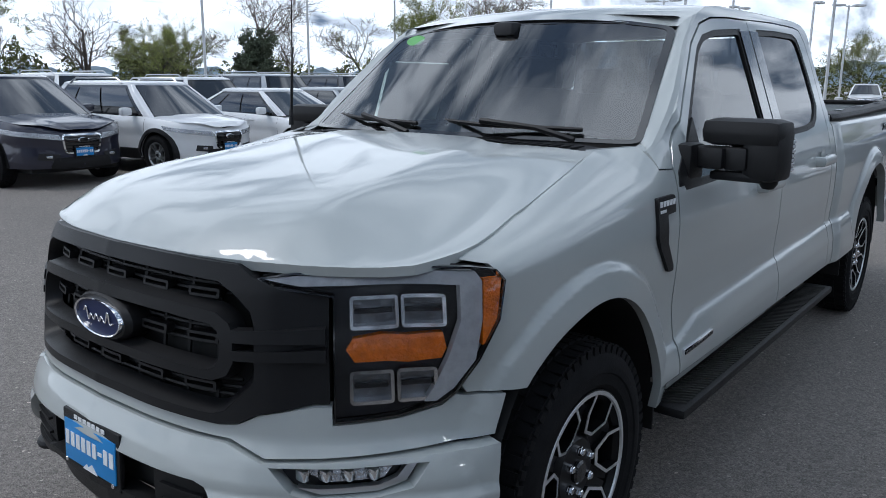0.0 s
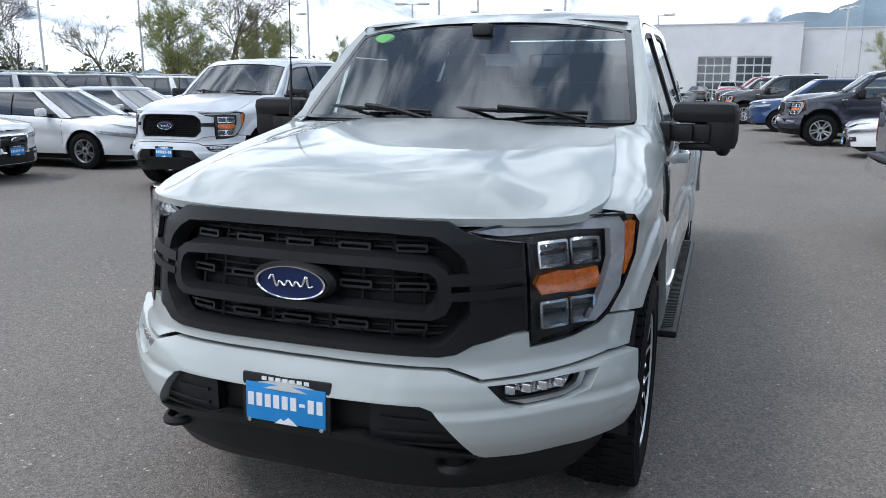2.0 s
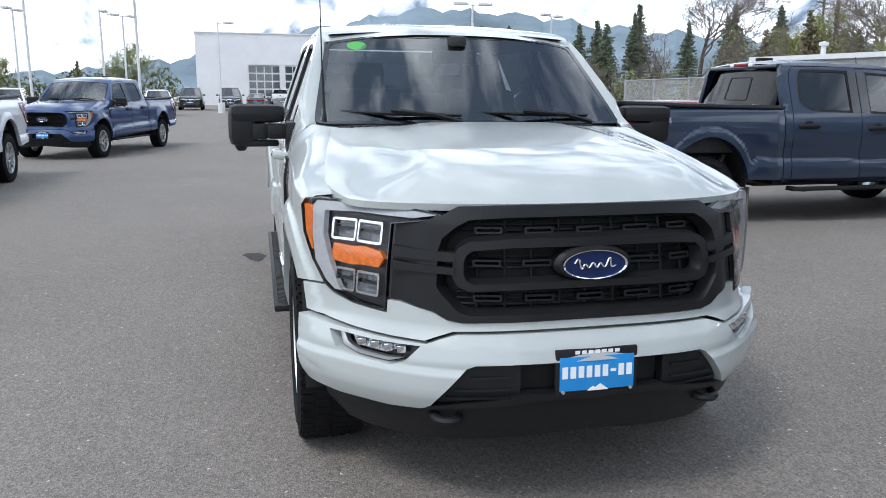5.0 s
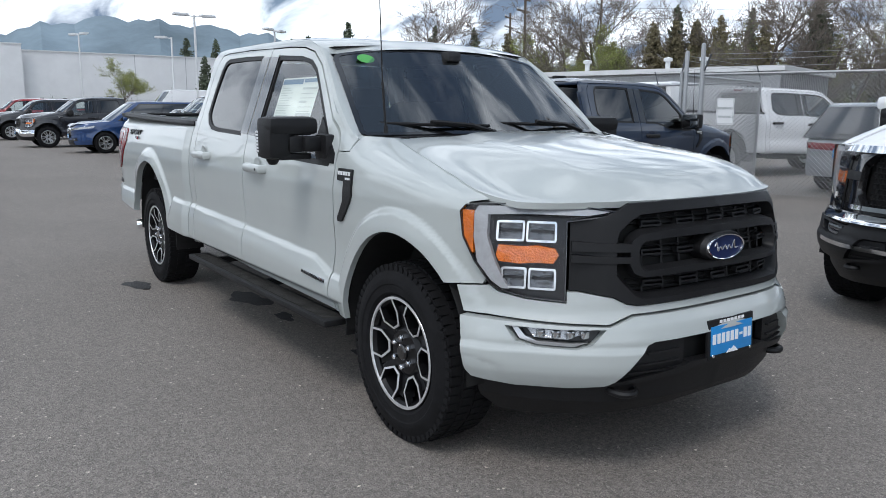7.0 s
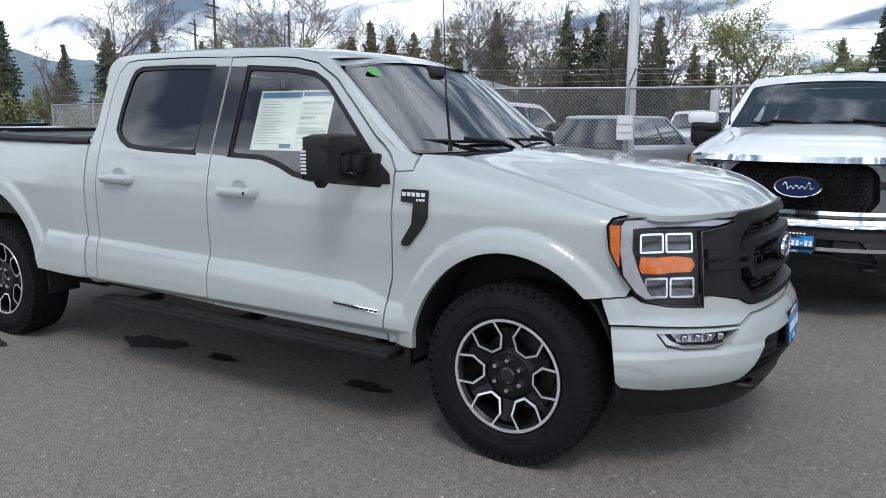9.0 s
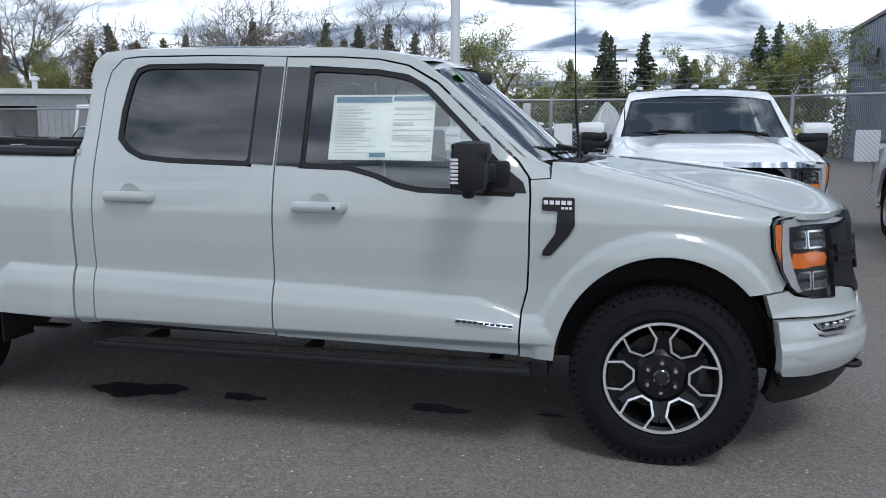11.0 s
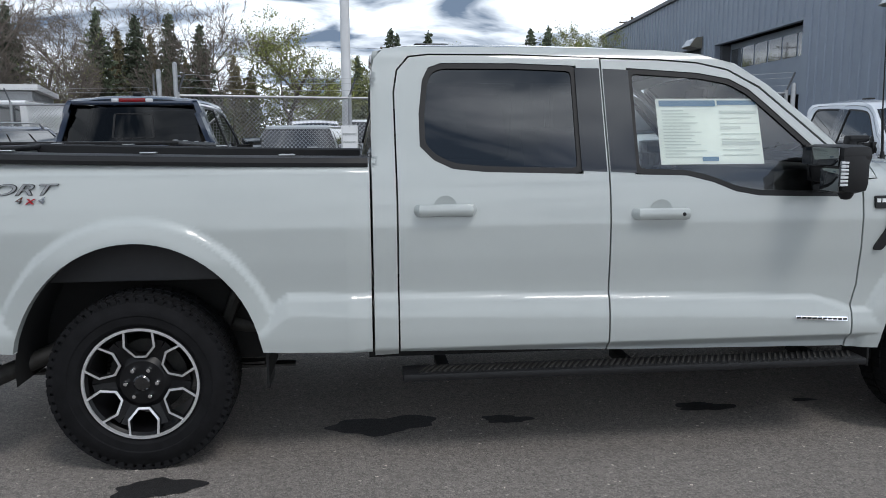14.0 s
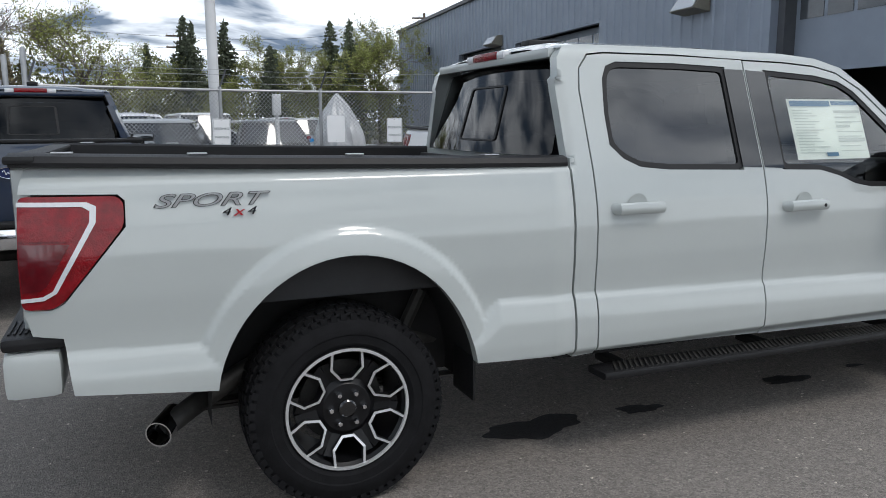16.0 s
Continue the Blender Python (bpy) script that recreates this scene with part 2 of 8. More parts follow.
class Geo:
    """Vertices and faces that grow piece by piece."""

    def __init__(self):
        self.v, self.f = [], []

    def add(self, v, f):
        k = len(self.v)
        self.v += [tuple(p) for p in v]
        self.f += [tuple(i + k for i in q) for q in f]
        return self

    def box(self, c, s, bev=0.0, rot=None):
        x, y, z = (q / 2 for q in s)
        b = min(bev, x * 0.9, y * 0.9, z * 0.9)
        if b <= 0:
            v = [(i, j, k) for i in (-x, x) for j in (-y, y) for k in (-z, z)]
            f = [(0, 1, 3, 2), (4, 6, 7, 5), (0, 4, 5, 1), (2, 3, 7, 6), (0, 2, 6, 4), (1, 5, 7, 3)]
        else:
            bm = bmesh.new()
            bmesh.ops.create_cube(bm, size=1)
            for q in bm.verts:
                q.co = Vector((q.co.x * 2 * x, q.co.y * 2 * y, q.co.z * 2 * z))
            bmesh.ops.bevel(bm, geom=bm.edges[:] + bm.verts[:], offset=b, segments=2, profile=0.6, affect='EDGES')
            bm.verts.index_update()
            v, f = [q.co[:] for q in bm.verts], [[w.index for w in q.verts] for q in bm.faces]
            bm.free()
        m = Matrix.Translation(c) @ (rot.to_4x4() if rot else Matrix.Identity(4))
        return self.add([m @ Vector(q) for q in v], f)

    def revolve(self, prof, seg, m=None, close=False):
        """prof: (radius, height) pairs turned about z."""
        m = m or Matrix.Identity(4)
        n = len(prof)
        v = [m @ Vector((r * math.cos(a), r * math.sin(a), h)) for a in (2 * math.pi * i / seg for i in range(seg)) for r, h in prof]
        f = []
        for i in range(seg):
            for j in range(n if close else n - 1):
                a, b = i * n + j, i * n + (j + 1) % n
                c, d = ((i + 1) % seg) * n + (j + 1) % n, ((i + 1) % seg) * n + j
                f.append((a, d, c, b))
        return self.add(v, f)

    def tube(self, pts, r, seg=8, cap=True):
        pts = [Vector(p) for p in pts]
        rs = r if isinstance(r, (list, tuple)) else [r] * len(pts)
        v, f, up = [], [], None
        for i, p in enumerate(pts):
            d = (pts[min(i + 1, len(pts) - 1)] - pts[max(i - 1, 0)]).normalized()
            if up is None:
                up = d.orthogonal().normalized()
            up = (up - d * up.dot(d)).normalized()
            w = d.cross(up)
            v += [p + (up * math.cos(2 * math.pi * k / seg) + w * math.sin(2 * math.pi * k / seg)) * rs[i] for k in range(seg)]
        for i in range(len(pts) - 1):
            for k in range(seg):
                f.append((i * seg + k, i * seg + (k + 1) % seg, (i + 1) * seg + (k + 1) % seg, (i + 1) * seg + k))
        if cap:
            f.append(tuple(range(seg - 1, -1, -1)))
            f.append(tuple((len(pts) - 1) * seg + k for k in range(seg)))
        return self.add(v, f)

    def grid(self, fn, nu, nv):
        v = [fn(i / nu, j / nv) for i in range(nu + 1) for j in range(nv + 1)]
        f = [(i * (nv + 1) + j, (i + 1) * (nv + 1) + j, (i + 1) * (nv + 1) + j + 1, i * (nv + 1) + j + 1) for i in range(nu) for j in range(nv)]
        return self.add(v, f)

    def prism(self, poly, place, depth):
        """poly: 2D loop; place(a, b, d): its point at depth d."""
        n = len(poly)
        v = [place(a, b, 0) for a, b in poly] + [place(a, b, depth) for a, b in poly]
        f = [tuple(range(n)), tuple(range(2 * n - 1, n - 1, -1))]
        f += [(i, n + i, n + (i + 1) % n, (i + 1) % n) for i in range(n)]
        return self.add(v, f)

    def moved(self, m):
        self.v = [tuple(m @ Vector(p)) for p in self.v]
        return self


def mesh(name, geo, material, smooth=True, fix=True):
    me = bpy.data.meshes.new(name)
    me.from_pydata([tuple(p) for p in geo.v], [], geo.f)
    if fix:
        bm = bmesh.new()
        bm.from_mesh(me)
        bmesh.ops.recalc_face_normals(bm, faces=bm.faces[:])
        bm.to_mesh(me)
        bm.free()
    me.materials.append(material)
    if smooth:
        me.shade_smooth()
        me.set_sharp_from_angle(angle=radians(32))
    me.update()
    return me


def put(name, me, parent=None, label="", m=None):
    ob = new(name, me)
    if parent:
        ob.parent = parent
    if m is not None:
        ob.matrix_basis = m
    if label:
        ob["label"] = label
    return ob


def part(name, geo, material, parent, label="", smooth=True, fix=True):
    return put(name, mesh(name, geo, material, smooth, fix), parent, label)


def thing(name, m, label, category, group=""):
    ob = new(name)
    ob.matrix_basis = m
    return tagged(ob, label, category, group)


def lerp(x, xs, ys):
    return float(np.interp(x, xs, ys))


def sstep(a, b, x):
    t = min(max((x - a) / (b - a), 0), 1)
    return t * t * (3 - 2 * t)


def curve(pts, n=12):
    """Catmull-Rom through the points."""
    p = [Vector(q) for q in pts]
    p = [p[0] * 2 - p[1]] + p + [p[-1] * 2 - p[-2]]
    out = []
    for i in range(1, len(p) - 2):
        for k in range(n):
            t = k / n
            out.append(0.5 * (2 * p[i] + (p[i + 1] - p[i - 1]) * t + (2 * p[i - 1] - 5 * p[i] + 4 * p[i + 1] - p[i + 2]) * t * t
                              + (3 * p[i] - p[i - 1] - 3 * p[i + 1] + p[i + 2]) * t ** 3))
    return out + [p[-2]]


def rounded(poly, r, n=4):
    """A loop with its corners rounded."""
    out, k = [], len(poly)
    for i in range(k):
        a, b, c = (Vector(poly[(i + j) % k]) for j in (-1, 0, 1))
        d, e = (a - b), (c - b)
        q = min(r, d.length * 0.45, e.length * 0.45)
        s, t = b + d.normalized() * q, b + e.normalized() * q
        for j in range(n + 1):
            w = j / n
            out.append(tuple(s * (1 - w) ** 2 + b * 2 * w * (1 - w) + t * w * w))
    return out


def soft(xs, ys, sigma, lo=-1.0, hi=7.0, n=4000):
    """A table through the points with its corners rounded off, as a function."""
    step = (hi - lo) / n
    g = np.linspace(lo, hi, n + 1)
    k = np.arange(-int(3 * sigma / step), int(3 * sigma / step) + 1) * step
    w = np.exp(-0.5 * (k / sigma) ** 2)
    pad = len(k) // 2
    t = np.convolve(np.pad(np.interp(g, xs, ys), pad, mode='edge'), w / w.sum(), mode='valid').tolist()

    def f(x):
        q = min(max((x - lo) / step, 0.0), n - 1e-6)
        i = int(q)
        return t[i] + (t[i + 1] - t[i]) * (q - i)
    return f


def sheet(loops, place, du=0.06, dz=0.05, thick=0.02, flip=None, eps=0.0):
    """A curved panel: loops (outline, then holes) in a flat (u, z) plane, cut into cells, laid on the surface place(u, z, depth), with turned-in edges."""
    bm = bmesh.new()
    for loop in loops:
        vs = [bm.verts.new((a, 0, b)) for a, b in loop]
        for i in range(len(vs)):
            if (vs[i].co - vs[(i + 1) % len(vs)].co).length > 1e-6:
                bm.edges.new((vs[i], vs[(i + 1) % len(vs)]))
    bmesh.ops.triangle_fill(bm, use_beauty=True, use_dissolve=False, edges=bm.edges[:])
    lo = [min(v.co[k] for v in bm.verts) for k in (0, 2)]
    hi = [max(v.co[k] for v in bm.verts) for k in (0, 2)]
    for k, step, no in ((0, du, (1, 0, 0)), (1, dz, (0, 0, 1))):
        n = max(1, int((hi[k] - lo[k]) / step))
        for i in range(1, n):
            c = lo[k] + (hi[k] - lo[k]) * i / n
            bmesh.ops.bisect_plane(bm, geom=bm.verts[:] + bm.edges[:] + bm.faces[:], dist=1e-5, plane_co=(c if k == 0 else 0, 0, c if k == 1 else 0), plane_no=no)
    bmesh.ops.dissolve_degenerate(bm, dist=1e-5, edges=bm.edges[:])
    if thick:
        rim = [e for e in bm.edges if len(e.link_faces) == 1]
        for e in rim:
            e.smooth = False
        ret = bmesh.ops.extrude_edge_only(bm, edges=rim)
        for v in (g for g in ret["geom"] if isinstance(g, bmesh.types.BMVert)):
            v.co.y = thick
    if eps:
        nl, fl = bm.verts.layers.float_vector.new("true_normal"), bm.faces.layers.int.new("skin")
    for f in bm.faces if eps else ():
        f[fl] = int(all(abs(v.co.y) < 1e-9 for v in f.verts))
    for v in bm.verts:
        a, b, d = v.co.x, v.co.z, v.co.y
        if eps and d == 0:               # the surface's own normal, free of the cells' facets
            here, e = place(a, b, 0), eps if a >= 0 else -eps
            v[nl] = (place(a + e, b, 0) - here).cross(place(a, b + eps, 0) - here) * (1 if a >= 0 else -1)
            v.co = here
        else:
            v.co = place(a, b, d)
    bmesh.ops.recalc_face_normals(bm, faces=bm.faces[:])
    if flip is not None:
        s = sum(f.normal.dot(flip(f.calc_center_median())) * f.calc_area() for f in bm.faces)
        if s < 0:
            bmesh.ops.reverse_faces(bm, faces=bm.faces[:])
    return bm


def sheet_part(name, bm, material, parent, label=""):
    me = bpy.data.meshes.new(name)
    nl, fl = bm.verts.layers.float_vector.get("true_normal"), bm.faces.layers.int.get("skin")
    split = []
    for f in bm.faces if nl else ():
        for v in f.verts:
            if f[fl]:
                n = Vector(v[nl])
                split.append((n if n.dot(f.normal) > 0 else -n).normalized()[:] if n.length > 1e-14 else f.normal[:])
            else:
                split.append(f.normal[:])
    bm.to_mesh(me)
    bm.free()
    for k in ("true_normal", "skin") if split else ():
        me.attributes.remove(me.attributes[k])
    me.materials.append(material)
    for p in me.polygons:
        p.use_smooth = True
    if split:
        me.normals_split_custom_set(split)
    return put(name, me, parent, label)


def text_part(name, words, size, material, parent, m, label="", depth=0.002, align='CENTER', shear=0.0, widen=1.0, bold=0.0):
    cu = bpy.data.curves.new(name, 'FONT')
    cu.body, cu.size, cu.extrude, cu.align_x, cu.align_y = words, size, depth, align, 'CENTER'
    cu.shear, cu.offset = shear, bold
    tmp = bpy.data.objects.new(name, cu)
    me = bpy.data.meshes.new_from_object(tmp)
    bpy.data.objects.remove(tmp)
    me.transform(m @ Matrix.Diagonal((widen, 1, 1, 1)))
    me.materials.clear()
    me.materials.append(material)
    return put(name, me, parent, label)

# ---- pickup truck ----
# Local frame: nose at y = 0 and pointing to -y, z up, ground at 0.

_plan = curve([(0, 0), (0.30, 0.022), (0.52, 0.088), (0.67, 0.185), (0.80, 0.31), (0.90, 0.46), (0.96, 0.62), (0.988, 0.80), (1.0, 1.05), (1.0, 2.0), (1.0, 4.0), (1.0, 5.7), (0.995, 6.05), (0.975, 6.18)], 24)
_px, _py = np.array([p.x for p in _plan]), np.array([p.y for p in _plan])
_pu = np.r_[0, np.cumsum(np.hypot(np.diff(_px), np.diff(_py)))]
_tx, _ty = np.gradient(_px, _pu), np.gradient(_py, _pu)


class Even:
    """Tables over an even spacing, read without a search."""

    def __init__(self, xs, *tables, n=3000):
        self.lo, self.step, self.n = float(xs[0]), (float(xs[-1]) - float(xs[0])) / n, n
        g = np.linspace(xs[0], xs[-1], n + 1)
        self.t = list(zip(*[np.interp(g, xs, q).tolist() for q in tables]))

    def __call__(self, x):
        q = (x - self.lo) / self.step
        q = 0.0 if q < 0 else self.n - 1e-6 if q >= self.n else q
        i = int(q)
        w = q - i
        return [a + (b - a) * w for a, b in zip(self.t[i], self.t[i + 1])]


_on = Even(_pu, _px, _py, _tx, _ty)


def ux(x):
    """Way along the plan line at half width x (nose part)."""
    k = int(np.argmax(_px >= 0.999))
    return math.copysign(lerp(abs(x), _px[:k], _pu[:k]), x)


def uy(y):
    """Way along the plan line at y (side)."""
    return lerp(y, _py[4:], _pu[4:])


def on_plan(u, z, out):
    s, a = (1 if u >= 0 else -1), abs(u)
    x, y, tx, ty = _on(a)
    n = math.hypot(tx, ty)
    return Vector((s * (x + out * ty / n), y - out * tx / n, z))


FRONT_Y, REAR_Y, HUB_Z, TYRE_R = 1.03, 5.023, 0.405, 0.41
ARCH = ((1.03, 0.43, 0.485, 0.53, 0.60, 0.645), (5.005, 0.45, 0.54, 0.60, 0.645, 0.72))


def crease(y):
    return lerp(y, [1.0, 1.66, 1.86, 2.7, 3.98, 4.36, 4.45, 5.3, 5.52, 6.2], [0.67, 0.672, 0.738, 0.766, 0.80, 0.813, 0.732, 0.735, 0.757, 0.78])


hood_line = soft([0.45, 0.6, 0.8, 1.0, 1.2, 1.4, 1.5], [1.135, 1.165, 1.215, 1.262, 1.305, 1.352, 1.375], 0.05)   # where the wing meets the bonnet
side_profile = soft([0.38, 0.46, 0.52, 0.60, 0.72, 0.82, 0.95, 1.10, 1.20, 1.28, 1.34, 1.80, 1.865, 1.89, 1.908, 1.925],
                    [-0.055, -0.042, -0.028, -0.022, -0.027, -0.027, -0.017, -0.016, -0.030, -0.049, -0.066, -0.231, -0.254, -0.268, -0.285, -0.31], 0.013, 0.2, 2.1)


def side_out(u, z):
    """How far the body side stands out from the plan line."""
    a = abs(u)
    y = _on(a)[1]
    d = side_profile(z)
    drop = crease(y) - z
    bulge = (0.015 * sstep(-0.004, 0.034, drop) + 0.019 * sstep(0.0, 0.12, drop)) * sstep(0.50, 0.545, z)
    flare = 0.0
    for cy, cz, a0, b0, a1, b1 in ARCH:
        if z > cz - 0.1 and abs(y - cy) < a1:
            r = math.hypot((y - cy) / a1, (z - cz) / b1)
            flare = max(flare, 0.019 * sstep(0.0, 0.06, 1 - r) + 0.013 * sstep(0.02, 0.18, 1 - r))
    d += max(bulge, flare)
    if y > 3.97:
        d += 0.022 * sstep(3.97, 4.1, y)
        d -= 0.03 * sstep(1.34, 1.40, z)
    if y < 1.8:
        zt = hood_line(y)
        zb = zt - lerp(y, [0.5, 1.4], [0.06, 0.17])
        if z > zb:
            d -= lerp(y, [0.5, 0.8, 1.4, 1.45, 1.6, 1.78], [0.05, 0.11, 0.165, 0.16, 0.06, 0.0]) * min((z - zb) / (zt - zb), 1.2) ** 2.4
        w = sstep(0.64, 0.36, y)
        d = d * (1 - w) + w * nose_out(z)
    return d


nose_out = soft([0.28, 0.40, 0.45, 0.52, 0.62, 0.67, 0.72, 0.80, 0.95, 1.08, 1.16], [-0.10, -0.045, -0.012, 0.0, -0.002, -0.018, -0.048, -0.058, -0.075, -0.10, -0.135], 0.007, 0.1, 1.5)


def on_side(extra=0.0):
    return lambda u, z, d: on_plan(u, z, side_out(u, z) + extra - d)


def mirror_loops(loops, s):
    return [[(s * a, b) for a, b in q] for q in loops]


def ellipse_arc(cy, cz, a, b, t0, t1, n=20):
    return [(cy + a * math.cos(radians(t0 + (t1 - t0) * i / n)), cz + b * math.sin(radians(t0 + (t1 - t0) * i / n))) for i in range(n + 1)]


WIN_F = [(2.735, 1.335), (2.50, 1.328), (2.37, 1.295), (2.264, 1.252), (2.155, 1.232), (1.95, 1.226), (1.72, 1.222), (1.70, 1.26), (1.90, 1.455), (2.085, 1.632), (2.16, 1.70), (2.25, 1.748), (2.40, 1.775), (2.735, 1.797)]
WIN_R = [(3.015, 1.341), (3.45, 1.353), (3.60, 1.368), (3.68, 1.405), (3.735, 1.46), (3.735, 1.60), (3.715, 1.75), (3.69, 1.80), (3.64, 1.818), (3.30, 1.818), (3.015, 1.808)]
DOOR_F = [(2.872, 0.49), (2.871, 1.30), (2.873, 1.858), (2.60, 1.852), (2.40, 1.838), (2.25, 1.805), (2.10, 1.72), (1.90, 1.54), (1.70, 1.355), (1.648, 1.29), (1.638, 1.217), (1.638, 0.95), (1.643, 0.78), (1.668, 0.68), (1.677, 0.468)]
DOOR_R = [(3.857, 0.52), (3.857, 1.20), (3.862, 1.70), (3.845, 1.80), (3.79, 1.862), (3.70, 1.872), (3.30, 1.872), (2.881, 1.862), (2.879, 1.30), (2.880, 0.493)]
CAB = [(3.972, 0.50), (3.972, 1.38), (3.972, 1.75), (3.955, 1.85), (3.91, 1.905), (3.80, 1.915), (3.2, 1.915), (2.6, 1.905), (2.38, 1.885), (2.25, 1.85), (2.08, 1.75), (1.85, 1.545), (1.66, 1.375), (1.56, 1.345), (1.55, 1.29),
       (1.633, 1.285), (1.69, 1.362), (1.893, 1.549), (2.093, 1.729), (2.245, 1.813), (2.398, 1.846), (2.60, 1.860), (2.873, 1.866), (3.30, 1.880), (3.70, 1.880), (3.795, 1.869), (3.852, 1.803), (3.870, 1.70), (3.865, 1.20), (3.865, 0.505)]


def grow(loop, d):
    """The loop with each point moved outward by d (inward if negative)."""
    n = len(loop)
    c = Vector((sum(p[0] for p in loop) / n, sum(p[1] for p in loop) / n))
    area = sum(loop[i][0] * loop[(i + 1) % n][1] - loop[(i + 1) % n][0] * loop[i][1] for i in range(n))
    sg = 1 if area > 0 else -1
    out = []
    for i in range(n):
        a, b, e = (Vector(loop[(i + j) % n]) for j in (-1, 0, 1))
        t1, t2 = (b - a).normalized(), (e - b).normalized()
        n1, n2 = Vector((t1.y, -t1.x)) * sg, Vector((t2.y, -t2.x)) * sg
        m = (n1 + n2)
        m = m / max(m.length_squared, 0.5) * 2 * d
        out.append((b.x + m.x, b.y + m.y))
    return out


def to_u(loop):
    return [(uy(a), b) for a, b in loop]


hood_mid = soft([0.10, 0.25, 0.45, 0.65, 1.12, 1.42], [1.222, 1.246, 1.283, 1.312, 1.362, 1.385], 0.08)
hood_fall = soft([0.2, 0.6, 1.0, 1.4], [0.085, 0.070, 0.050, 0.035], 0.12)


def hood_z(x, y):
    k = max(0.0, y - ux_front(x))
    xd = lerp(y, [0.15, 1.35], [0.58, 0.37])
    dome = 0.012 * sstep(xd + 0.11, xd - 0.03, abs(x)) * sstep(0.05, 0.5, k + 0.1)
    side = -hood_fall(y) * (abs(x) / 0.82) ** 3
    lip = 1.140 + 0.006 * (1 - (x / 0.8) ** 2)
    return lip + (hood_mid(y) + dome - 0.012 + side - lip) * (1 - (1 - min(k / 0.26, 1)) ** 3.0)


_nose_line = soft([-0.3, 0, 0.3, 0.52, 0.67, 0.80, 0.86, 1.0], [0.150, 0.128, 0.150, 0.215, 0.30, 0.425, 0.53, 0.78], 0.05, -0.2, 1.0)


def ux_front(x):
    return _nose_line(abs(x))


